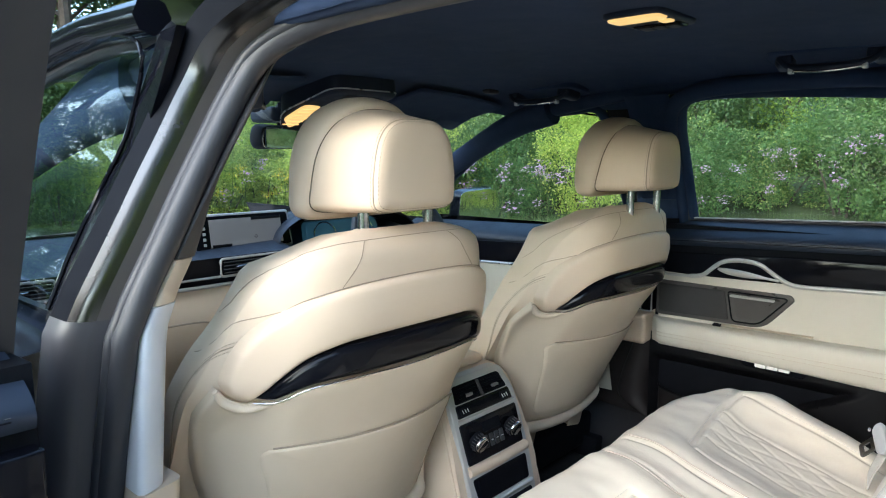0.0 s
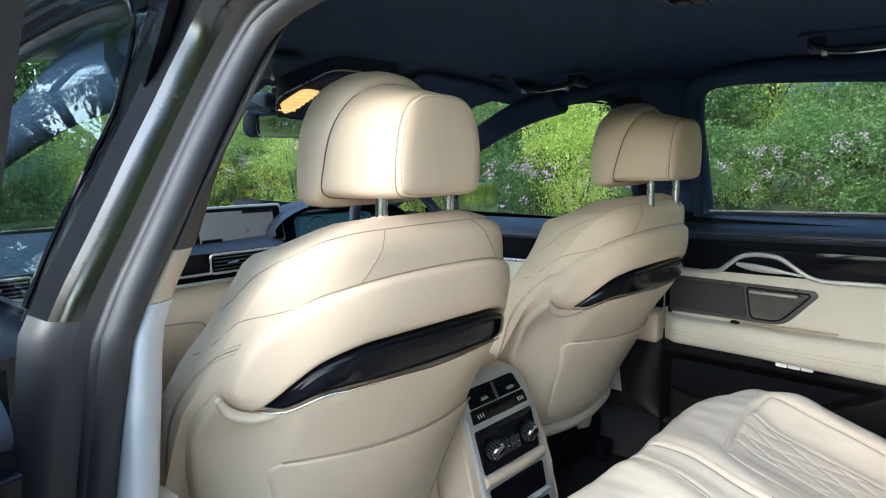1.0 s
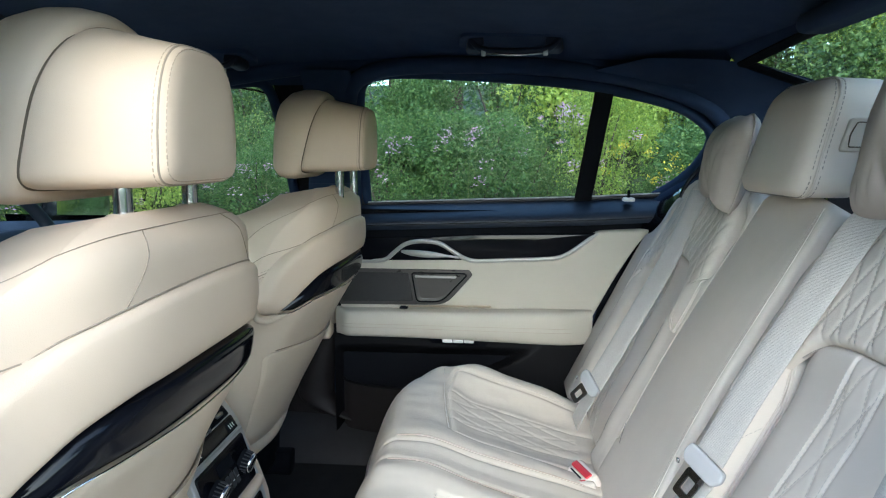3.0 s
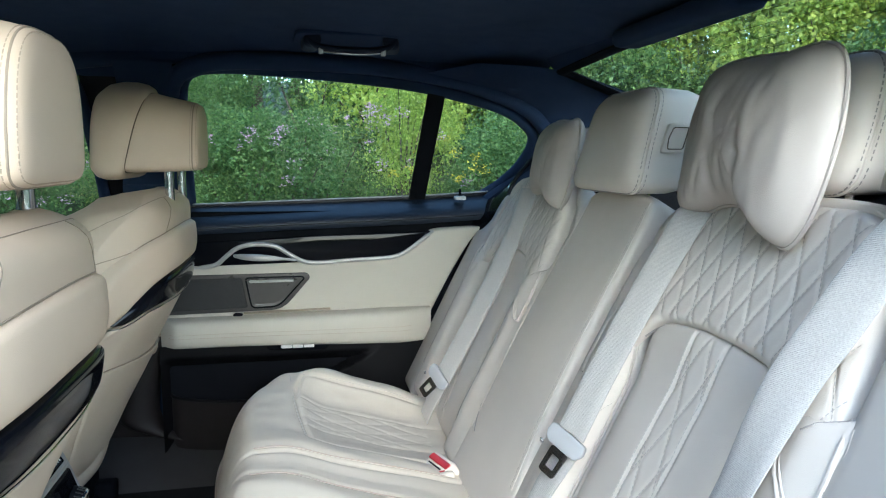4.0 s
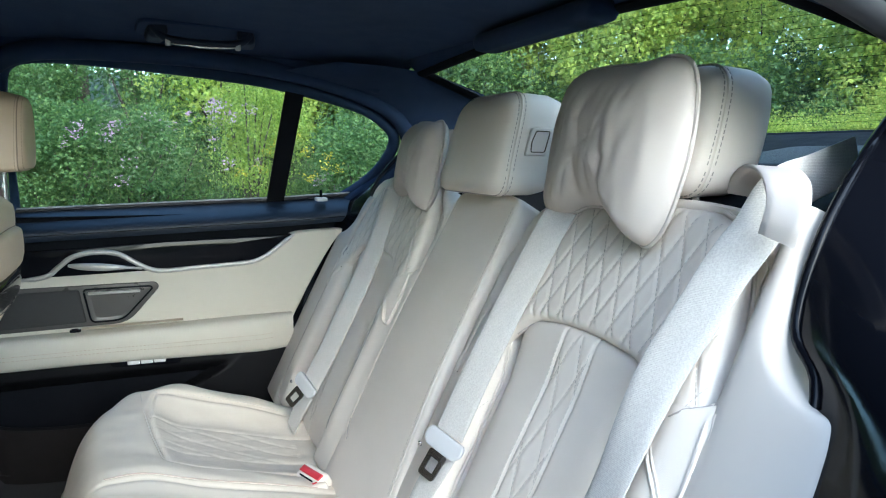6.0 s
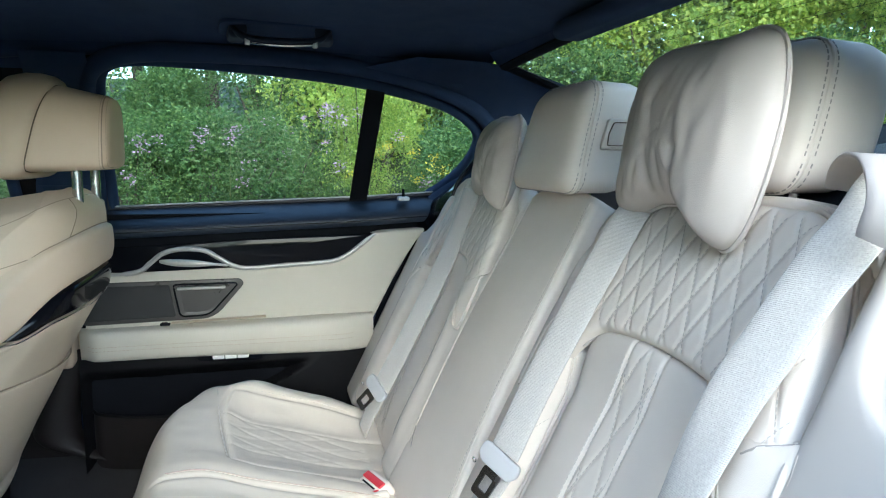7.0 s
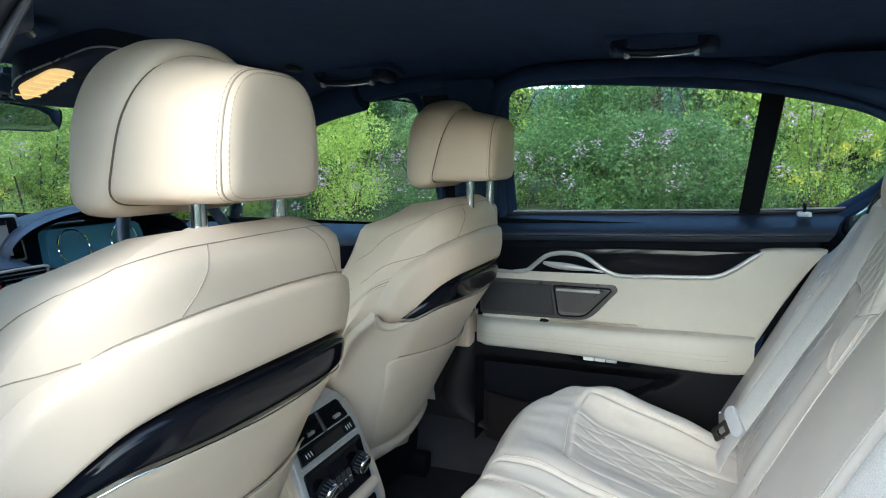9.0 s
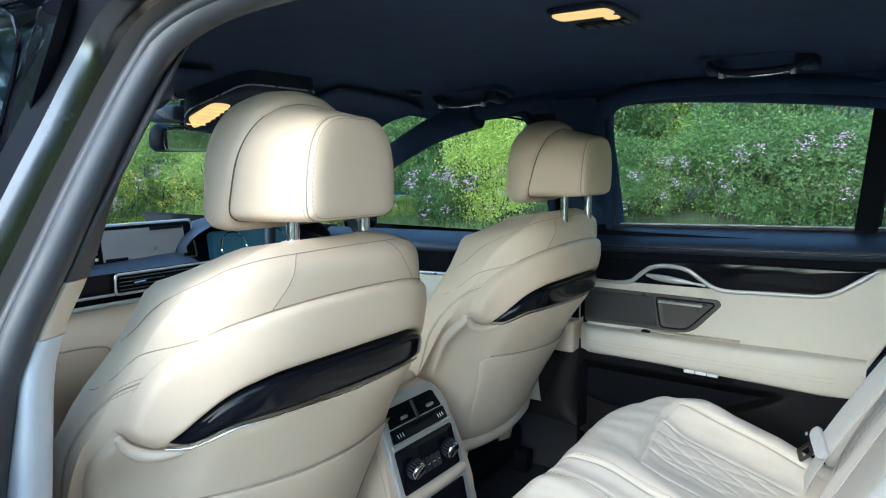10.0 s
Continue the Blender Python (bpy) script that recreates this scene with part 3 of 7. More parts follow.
def rear_header(u, v):
    """Closes the roof's rear edge down to the glass."""
    g = Vector(rear_glass(u, 0)) + Vector((0, 0.004, -0.012))
    x = g.x * 1.02
    h = Vector((x, -0.965 + 0.06 * (abs(x) / 0.45) ** 2.5, 0))
    h.z = roof_z(h.x, h.y) + 0.002
    h.y += 0.03
    return h + (g - h) * v + Vector((0, 0, -0.006 * math.sin(math.pi * v)))


ob = part("rear_header", sheet(rear_header, 24, 6), HEADLINER, None)
tagged(ob, "dark fabric-covered header above the rear window", "roof trim", kind="structure")
ob = part("brake_light_cover", block((-0.19, -0.945, 1.288), (0.17, -0.885, 1.322), 0.012), HEADLINER, None)
tagged(ob, "dark plastic brake light housing under the roof's rear edge", "light cover")

# windscreen, A-pillars, cowl
def front_glass(u, v):
    half = 0.50 + 0.20 * v
    x = -half + 2 * half * u
    bow = 1 - (2 * u - 1) ** 2
    return (x, 0.50 + 0.12 * bow + 0.80 * v, 1.225 + 0.035 * bow - 0.30 * v)


pane = part("window_front", sheet(front_glass, 20, 14), GLASS_CLEAR, None)
pane.visible_shadow = False
tagged(pane, "raked clear windscreen", "windscreen", kind="structure")
for s, side in ((-1, "left"), (1, "right")):
    line = smooth_line([(s * 0.572, 0.30, 1.262), (s * 0.60, 0.47, 1.222), (s * 0.645, 0.70, 1.13), (s * 0.70, 0.95, 1.02), (s * 0.745, 1.18, 0.925), (s * 0.76, 1.35, 0.86)], 6)
    ob = part("pillar_a_" + side, sweep(line, lambda t: 0.034 + (0.006 if s > 0 else 0.040) * (1 - step01(0.0, 0.5, t)), 12, flat=0.75, up=(s, 0.2, 0.3)), HEADLINER, None)
    tagged(ob, "dark trimmed windscreen pillar", "pillar", kind="structure")
    rail = part("roof_rail_" + side, sweep(smooth_line([(s * 0.585, 0.32, 1.268), (s * 0.585, 0.0, 1.308), (s * 0.580, -0.4, 1.314), (s * 0.574, -0.7, 1.292), (s * 0.570, -0.84, 1.262)], 6), 0.024, 10), HEADLINER, None)
    tagged(rail, "dark fabric-covered roof rail above the doors", "roof rail", kind="structure")

# bonnet and boot, so that the cabin stands in a car
bonnet = part("bonnet", sheet(lambda u, v: (-0.80 + 1.6 * u, 1.28 + 1.1 * v, 0.93 - 0.16 * v ** 2 - 0.06 * (2 * u - 1) ** 4), 16, 10), PAINT, None)
tagged(bonnet, "black painted bonnet beyond the windscreen", "bonnet", kind="structure")
boot = part("boot_lid", sheet(lambda u, v: (-0.75 + 1.5 * u, -1.43 - 0.55 * v, 1.13 - 0.05 * v ** 2 - 0.06 * (2 * u - 1) ** 4), 16, 8), PAINT, None)
tagged(boot, "black painted boot lid behind the rear window", "boot lid", kind="structure")
for s, side in ((-1, "left"), (1, "right")):
    body = part("body_side_" + side, merge(sheet(lambda u, v: (s * (0.90 - 0.10 * v ** 3), 1.05 + 1.3 * u, 0.35 + 0.55 * v), 8, 10), sheet(lambda u, v: (s * (0.90 - 0.13 * v ** 3), -0.98 - 1.1 * u, 0.35 + 0.76 * v), 8, 10),
                                           sheet(lambda u, v: (s * (0.80 + 0.08 * u), -1.0 + 2.2 * v, 0.28 + 0.06 * (1 - u)), 4, 10)), PAINT, None)
    tagged(body, "black painted side of the car body", "body panel", kind="structure")

# ---- doors ----
HINGE = (0.86, 0.06)
CUP_GREY = surface("satin_grey_plastic", (0.085, 0.080, 0.076), 0.32, 0.9, 12.0, metal=0.3)
REAR_WINDOW = [(-0.046, 0.958), (-0.050, 1.10), (-0.056, 1.21), (-0.078, 1.266), (-0.15, 1.282), (-0.31, 1.278), (-0.48, 1.267), (-0.618, 1.252)]
BELT = [(0.02, 0.955), (-0.35, 0.968), (-0.62, 0.977), (-0.85, 0.990)]


def rear_door(name, s, label):
    """Built shut, in the car's own axes; the root stands on the hinge."""
    hx, hy = s * HINGE[0], HINGE[1]
    root = thing(name, (hx, hy, 0.30), label, "car door", kind="structure")

    def put(n, piece, mat, parent=None, lab="", sharp=50, smooth=True):
        vs = [Vector((s * v.x - hx, v.y - hy, v.z - 0.30)) for v in piece[0]]
        return part(n, (vs, piece[1]), mat, parent or root, lab, smooth, sharp)

    def on(x):
        return lambda u, w, d: Vector((x - d, u, w))

    def face_x(z):
        return lerp_table([(0.30, 0.70), (0.55, 0.690), (0.62, 0.685), (0.70, 0.690), (0.83, 0.686), (0.90, 0.682), (0.93, 0.680), (0.955, 0.700), (0.97, 0.722)], z)

    def on_face(u, w, d):
        return Vector((face_x(w) - d, u, w))
    # outer skin and core
    put("outer_skin", sheet(lambda u, v: Vector((0.905 - 0.035 * v ** 4 - 0.03 * (1 - v) ** 2, 0.03 - (0.86 - 0.22 * (1 - v) ** 1.5) * u, 0.34 + 0.60 * v)), 12, 14), PAINT, lab="black painted outer skin")
    put("door_core", skin([[Vector((x, y, z)) for x, y, z in ((0.885, 0.025, z), (0.70, 0.028, z), (0.70, -0.60 - 0.2 * step01(0.6, 0.9, z), z), (0.885, -0.62 - 0.2 * step01(0.6, 0.9, z), z))] for z in (0.345, 0.5, 0.62, 0.75, 0.9, 0.95)]), DARK_PLASTIC, sharp=30)
    # belt pad: dark stitched leather under the window
    def belt(u, v):
        y = 0.020 - 0.845 * u
        zt = lerp_table([(-p[0], p[1]) for p in BELT], -y)
        a = v * math.pi * 0.62
        z = zt - 0.065 * v ** 0.9 - 0.0
        return Vector((0.742 - 0.068 * math.sin(a) ** 0.8 + 0.010 * max(v - 0.8, 0), y, z + 0.004 * math.sin(a)))
    put("belt_pad", sheet(belt, 40, 14), DARK_LEATHER, lab="black stitched leather pad under the window")
    put("belt_stitching", stitches([belt(u / 40, 0.72) + Vector((-0.0012, 0, 0)) for u in range(1, 39)], 0.005, 0.003, 0.0006), STITCH_DARK)
    put("belt_seam", sweep([belt(u / 40, 0.78) + Vector((-0.0004, 0, 0)) for u in range(1, 39)], 0.0009, 5), DARK_PLASTIC)
    # cream panel
    c_hi = [(0.020, 0.868), (-0.18, 0.874), (-0.35, 0.880), (-0.60, 0.886), (-0.655, 0.902), (-0.74, 0.907), (-0.818, 0.911)]
    c_lo = [(0.020, 0.622), (-0.20, 0.620), (-0.45, 0.620), (-0.600, 0.622), (-0.640, 0.670), (-0.700, 0.785), (-0.762, 0.885), (-0.800, 0.905)]
    put("panel", rail_panel(c_hi, c_lo, on_face, 0.010, 0.006, 80, 0.0, ACROSS, 0.03), LEATHER_DOOR, lab="cream leather door panel")
    # gloss black trim with its silver edge
    trim = [(0.022, 0.822), (-0.10, 0.820), (-0.22, 0.822), (-0.35, 0.825), (-0.548, 0.836), (-0.580, 0.846), (-0.645, 0.898), (-0.50, 0.895), (-0.35, 0.892), (-0.21, 0.884), (-0.05, 0.878), (0.022, 0.876)]
    put("gloss_trim", puff(dense(trim, 0.025), on_face, 0.016, 0.004, 0.003, 0.01, 4), PIANO, lab="gloss black trim strip")
    edge_pts = [(0.020, 0.816), (-0.060, 0.817), (-0.110, 0.823), (-0.135, 0.842), (-0.160, 0.862), (-0.190, 0.871), (-0.225, 0.872), (-0.256, 0.866), (-0.285, 0.848), (-0.315, 0.830), (-0.350, 0.823), (-0.43, 0.827), (-0.52, 0.831), (-0.556, 0.836), (-0.585, 0.850), (-0.62, 0.876), (-0.650, 0.899)]
    line = smooth_line([on_face(u, w, 0.019) for u, w in edge_pts], 5)
    put("silver_edge", sweep(line, lambda t: 0.0036 if t < 0.08 or t > 0.97 else 0.0056, 8, flat=0.7, up=(1, 0, 0)), SILVER, lab="satin silver edging that arches over the handle")
    cup = rounded([(-0.118, 0.826), (-0.165, 0.858), (-0.225, 0.866), (-0.27, 0.852), (-0.31, 0.828)], 0.02, 4)
    put("handle_cup", puff(cup, lambda u, w, d: on_face(u, w, 0.018 - d), 0.018, 0.006, 0.004, 0.0, 4), DARK_PLASTIC)
    lever = smooth_line([on_face(-0.155, 0.846, 0.024), on_face(-0.185, 0.843, 0.031), on_face(-0.23, 0.840, 0.034), on_face(-0.27, 0.837, 0.033), on_face(-0.302, 0.832, 0.026)], 6)
    put("door_handle", sweep(lever, lambda t: 0.0030 + 0.0055 * math.sin(math.pi * min(t * 1.3, 1)), 10, flat=0.6, up=(1, 0, 0)), SILVER, lab="satin chrome door handle")
    # speaker and pull cup
    frame_o = rounded([(0.014, 0.798), (0.014, 0.700), (-0.268, 0.704), (-0.338, 0.785), (-0.330, 0.798)], [0.01, 0.01, 0.03, 0.012, 0.012], 4)
    put("speaker_frame", puff(dense(frame_o, 0.02), on_face, 0.015, 0.004, 0, 0, 4), CUP_GREY, lab="grey speaker surround")
    grille_o = rounded([(0.006, 0.789), (0.006, 0.709), (-0.184, 0.713), (-0.172, 0.789)], 0.006, 3)
    put("speaker_grille", puff(dense(grille_o, 0.02), on_face, 0.0185, 0.003, 0, 0, 4), GRILLE)
    cupo = rounded([(-0.180, 0.789), (-0.193, 0.713), (-0.258, 0.714), (-0.322, 0.784), (-0.318, 0.789)], [0.008, 0.012, 0.02, 0.008, 0.005], 4)
    put("pull_cup", puff(dense(cupo, 0.015), on_face, 0.0185, 0.003, -0.014, 0, 5), CUP_GREY, lab="grey pull cup")
    put("pull_cup_rim", sweep([on_face(p.x, p.y, 0.0185) for p in cupo], 0.0022, 6, closed=True), DARK_PLASTIC)
    put("pull_cup_bar", block((0.653, -0.296, 0.7785), (0.664, -0.190, 0.7845), 0.002), SILVER, lab="thin silver bar")
    # armrest
    def arm(u, v):
        y = 0.022 - 0.665 * u
        swell = step01(0.0, 0.06, u) * (1 - step01(0.86, 1.0, u) * 0.65)
        a = -math.pi / 2 + math.pi * v
        top = lerp_table([(0, 0.693), (0.5, 0.695), (0.8, 0.700), (1, 0.70)], u)
        z0, z1 = 0.622 - 0.012 * step01(0.2, 1.0, u), top
        return Vector((0.690 - (0.018 + 0.040 * swell) * math.cos(a) ** 0.22, y, (z0 + z1) / 2 + (z1 - z0) / 2 * math.sin(a)))
    put("armrest", sheet(arm, 40, 16), LEATHER_DOOR, lab="cream leather armrest")
    for v, n in ((0.44, "armrest_stitching"), (0.52, "armrest_stitching")):
        put(n, stitches([arm(u / 60, v) + Vector((-0.001, 0, 0)) for u in range(2, 57)], 0.005, 0.003, 0.0006), STITCH)
    put("armrest_tray", sweep(smooth_line([(0.655, -0.175, 0.7035), (0.66, -0.27, 0.7045), (0.662, -0.385, 0.706)], 4), 0.010, 8, flat=0.18), CREAM_PLASTIC)
    put("window_switch", merge(block((0.652, -0.172, 0.697), (0.664, -0.150, 0.7025), 0.002), block((0.650, -0.168, 0.702), (0.655, -0.154, 0.706), 0.0015)), DARK_PLASTIC, lab="small dark window switch")
    # dark lower panel, pocket and seat switch plate
    def lower(u, v):
        z = 0.625 - 0.285 * v
        y = 0.026 - 0.66 * u
        edge = 0.50 + 0.32 * (1 - step01(0.0, 0.55, v))          # the raised rear field's slanting front edge
        raised = step01(edge - 0.02, edge + 0.02, u)
        hollow = 0.036 * step01(0.10, 0.24, v) * step01(0.0, 0.03, u) * (1 - raised)
        return Vector((0.668 + hollow - 0.006 * raised + 0.004 * v, y, z))
    put("lower_panel", sheet(lower, 90, 60), DOOR_DARK, lab="soft black plastic lower door panel")

    def pocket(u, v):
        y = 0.010 - 0.36 * u
        bulge = math.sin(math.pi * min(max(u, 0.0), 1.0)) ** 0.35
        return Vector((0.700 - 0.045 * bulge * (1 - 0.35 * v), y, 0.492 - 0.012 * math.sin(math.pi * u) - 0.15 * v))
    put("pocket", sheet(pocket, 30, 10), WARM_DARK, lab="dark brown-black door pocket")
    put("pocket_lip", sweep([pocket(k / 30, 0.0) for k in range(31)], 0.0040, 8), DOOR_DARK)
    plate = rounded([(-0.212, 0.638), (-0.232, 0.608), (-0.372, 0.602), (-0.392, 0.632)], 0.006, 3)
    put("switch_plate", puff(plate, on(0.668), 0.016, 0.004, 0, 0.01, 3), PIANO, lab="gloss black switch plate")
    for k in range(3):
        y = -0.262 - 0.0275 * k
        put("seat_switch", puff(rounded([(y, 0.629), (y, 0.612), (y - 0.0262, 0.6115), (y - 0.0262, 0.6285)], 0.003, 3), on(0.668), 0.0225, 0.003, 0.001, 0, 3), LED_WHITE, lab="pale seat memory button")
    # window: frame, bar, glass
    def wx(z):
        return xs(z) + 0.012
    top = smooth_line([(wx(z), y, z) for y, z in REAR_WINDOW + [(-0.80, 1.214), (-0.885, 1.172), (-0.915, 1.130), (-0.895, 1.07), (-0.85, 1.02), (-0.80, 0.985)]], 6)
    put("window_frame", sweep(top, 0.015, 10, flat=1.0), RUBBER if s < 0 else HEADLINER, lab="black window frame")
    put("front_post", skin([[Vector((wx(z) + dx, y, z)) for dx, y in ((0.014, 0.028), (-0.012, 0.030), (-0.016, -0.045), (0.012, -0.050))] for z in (0.94, 1.0, 1.08, 1.16, 1.23, 1.262)]), RUBBER, sharp=30, lab="broad dark front post of the window")
    put("window_bar", skin([[Vector((wx(z) + dx, y0 + dy - 0.010 * t, z)) for dx, dy in ((0.012, 0.0), (-0.014, 0.004), (-0.014, -0.040), (0.012, -0.044))] for t, z in ((0, 0.955), (1, 1.245)) for y0 in (-0.598 - 0.018 * t,)]), DARK_PLASTIC, sharp=30, lab="black upright bar between door window and quarter window")
    def pane_at(u, v):
        y = 0.0 - 0.62 * u
        z0 = lerp_table([(-p[0], p[1]) for p in BELT], -y) - 0.02
        z1 = lerp_table([(-p[0], p[1]) for p in REAR_WINDOW[3:]], -y) + 0.006
        z = z0 + (z1 - z0) * v
        return Vector((wx(z) + 0.004, y - 0.045 * (1 - u), z))
    g = put("window_pane", sheet(pane_at, 12, 8), GLASS)
    g.visible_shadow = False
    def quarter(u, v):
        y = -0.63 - 0.27 * u
        z0 = lerp_table([(0.63, 0.96), (0.80, 0.98), (0.86, 1.03), (0.90, 1.09)], -y)
        z1 = lerp_table([(0.63, 1.232), (0.80, 1.203), (0.88, 1.16), (0.90, 1.14)], -y)
        z = z0 + (z1 - z0) * v
        return Vector((wx(z) + 0.004, y, z))
    g = put("quarter_pane", sheet(quarter, 8, 6), GLASS)
    g.visible_shadow = False
    sill = [Vector((xs(lerp_table([(-p[0], p[1]) for p in BELT], -y)) + 0.000, y, lerp_table([(-p[0], p[1]) for p in BELT], -y) + 0.003)) for y in [0.0 - 0.082 * k for k in range(11)]]
    put("window_sill", sweep(sill, 0.006, 8), RUBBER)
    # the reflection at the glass's foot, modelled as a pale grey line
    put("sill_strip", sweep([p + Vector((-0.004, 0, 0.0055)) for p in sill], 0.0022, 6), GREY_PLASTIC, lab="thin pale line standing in for the reflection along the glass")
    put("lock_pin", merge(lathe([(0.0035, 0), (0.0035, 0.018), (0.0025, 0.020)], 10, Matrix.Translation((0.702, -0.728, 0.985))), ), DARK_PLASTIC)
    put("lock_pin_base", block((0.688, -0.742, 0.976), (0.716, -0.714, 0.986), 0.003), WHITE, lab="pale base of the lock pin")
    return root


rear_door("door_2", 1, "closed rear door with cream panel and black belt pad")
near_door = rear_door("door_1", -1, "open rear door swung wide away from the car")
near_door.matrix_basis = Matrix.Translation((-HINGE[0], HINGE[1], 0.30)) @ Matrix.Rotation(radians(-86), 4, "Z")

FRONT_TOP_OUTER = [(0.045, 1.286), (0.165, 1.292), (0.25, 1.293), (0.41, 1.279), (0.60, 1.248), (0.80, 1.196), (1.00, 1.105)]
FRONT_TOP = [(0.165, 1.250), (0.25, 1.262), (0.37, 1.244), (0.58, 1.174), (0.77, 1.083), (0.98, 0.962)]


def front_door(name, s, label):
    root = thing(name, (s * 0.86, 1.05, 0.30), label, "car door", kind="structure")

    def put(n, piece, mat, lab="", sharp=50):
        return part(n, ([Vector((s * v.x - s * 0.86, v.y - 1.05, v.z - 0.30)) for v in piece[0]], piece[1]), mat, root, lab, True, sharp)

    top_line = FRONT_TOP if s > 0 else FRONT_TOP_OUTER
    swell = 0.0 if s > 0 else 0.075              # the outer frame stands proud of the cabin's trim

    def back(z):
        return -1.15 * swell * step01(1.08, 1.27, z)

    def edge(z):
        return 0.15 - 1.55 * swell * step01(1.08, 1.27, z)     # rear edge of the glass
    proud = 0.062 if s > 0 else 0.043

    def wx(z):
        return xs(z) + 0.022 + swell * step01(1.10, 1.30, z)
    put("outer_skin", sheet(lambda u, v: Vector((0.905 - 0.045 * v ** 4 - 0.03 * (1 - v) ** 2, 0.075 + 1.0 * u, 0.34 + 0.568 * v)), 12, 14), PAINT, "black painted outer skin")
    put("shoulder", sheet(lambda u, v: Vector((0.860 - 0.09 * v, 0.075 + 1.0 * u, 0.908 + 0.012 * v)), 12, 3), PAINT)
    put("belt_pad", sheet(lambda u, v: Vector((0.755 - 0.075 * math.sin(v * 1.9), 0.14 + 0.9 * u, 0.920 - 0.02 * u - 0.06 * v)), 20, 10), DARK_LEATHER, "black leather pad under the window")
    put("gloss_trim", sheet(lambda u, v: Vector((0.674, 0.14 + 0.9 * u, 0.868 - 0.03 * u - 0.07 * v)), 10, 2), PIANO, "gloss black trim strip")
    put("silver_edge", sweep([(0.672, 0.14, 0.800), (0.672, 0.6, 0.782), (0.672, 1.04, 0.768)], 0.005, 8), SATIN)
    put("panel", sheet(lambda u, v: Vector((0.672 - 0.03 * math.sin(math.pi * v) * step01(0.3, 0.7, v), 0.14 + 0.9 * u, 0.797 - 0.03 * u - 0.35 * v)), 12, 14), LEATHER_DOOR, "cream leather door panel")
    top = smooth_line([(wx(z), y, z) for y, z in [(0.150, 0.935), (0.152, 1.10)] + top_line], 6)
    put("window_frame", sweep(top, 0.013, 10), RUBBER if s < 0 else HEADLINER, "black window frame")
    put("rear_post", skin([[Vector((wx(z) - 0.022 + dx, y, z)) for dx, y in ((proud, 0.070 + back(z)), (0.030, 0.072 + back(z)), (0.026, edge(z)), (proud - 0.007, edge(z) + 0.01))] for z in (0.93, 1.0, 1.1, 1.15, 1.2, top_line[1][1])]), PIANO, "gloss black post behind the window", 30)
    put("chrome_strip", sweep(smooth_line([(wx(z) + proud - 0.026, edge(z) + 0.005, z) for z in (0.945, 1.02, 1.1, 1.18)] + [(wx(1.24) + proud - 0.032, edge(1.26) + 0.03, top_line[0][1] - 0.008)] + [(wx(z) + 0.03, y, z + 0.012) for y, z in top_line[2:]], 5), 0.003, 6), PIANO, "gloss black trim line round the window")

    def pane_at(u, v):
        y = 0.15 + 0.84 * u
        z1 = lerp_table(top_line, y) + 0.004
        z0 = 0.925 - 0.03 * u
        z = z0 + (z1 - z0) * v
        y += (edge(z) - 0.15) * (1 - u)
        return Vector((wx(z) + 0.012, y, z))
    g = put("window_pane", sheet(pane_at, 14, 8), GLASS)
    g.visible_shadow = False
    put("door_frame_top", sweep(smooth_line([(wx(z) + 0.018, y, z + 0.024) for y, z in top_line], 6), 0.024, 8), PIANO if s < 0 else HEADLINER)
    return root


def side_header(u, v):
    """Trim that closes the roof rail down to the driver's window frame."""
    y = -0.03 + 0.55 * u
    low = Vector((0.612, y, lerp_table(FRONT_TOP, y) + 0.008))
    high = Vector((0.578 + 0.03 * step01(0.3, 0.5, y), y, 1.308 - 0.125 * max(0.0, y) - 0.25 * max(0.0, y - 0.32)))
    return low + (high - low) * v


ob = part("side_header", sheet(side_header, 24, 4), HEADLINER, None)
tagged(ob, "dark fabric-covered trim above the front window", "roof trim", kind="structure")
front_door("door_4", 1, "closed front door on the driver's side")
front_door("door_3", -1, "closed front door on the passenger side")


def wing_mirror(s):
    root = thing("wing_mirror", (s * 0.98, 0.90, 0.98), "black wing mirror on the front door", "wing mirror", group="wing mirrors")
    o = rounded([(-0.11, -0.065), (0.11, -0.07), (0.125, 0.02), (0.08, 0.075), (-0.10, 0.062)], 0.035, 5)
    part("housing", puff(o, lambda u, w, d: Vector((s * u, d, w)), 0.075, 0.05, 0.02, 0.01, 5), PAINT, root)
    part("mirror_glass", puff([p * 0.88 for p in o], lambda u, w, d: Vector((s * u, -0.012 - d * 0.3, w)), 0.004, 0.002, 0.002, 0, 4), MIRROR, root)
    part("mirror_arm", sweep([(-s * 0.10, 0.03, -0.05), (-s * 0.22, 0.06, -0.075)], 0.022, 8, flat=0.6), PAINT, root)
    root.matrix_basis = Matrix.Translation((s * 0.955, 0.90, 0.943)) @ Matrix.Rotation(radians(-s * 14), 4, "Z") @ Matrix.Diagonal((1.0, 1.0, 1.0, 1))
    return root


wing_mirror(1)
wing_mirror(-1)

# ---- front seats ----
BACK_Y = [(0.36, 0.115), (0.42, 0.09), (0.50, 0.058), (0.60, 0.018), (0.70, -0.030), (0.78, -0.070), (0.84, -0.095), (0.92, -0.108), (1.0, -0.108), (1.05, -0.095)]
BACK_W = [(0.36, 0.25), (0.45, 0.272), (0.60, 0.284), (0.78, 0.284), (0.86, 0.270), (0.90, 0.252), (0.94, 0.236), (0.97, 0.216), (1.00, 0.190), (1.018, 0.158), (1.030, 0.125), (1.038, 0.08)]


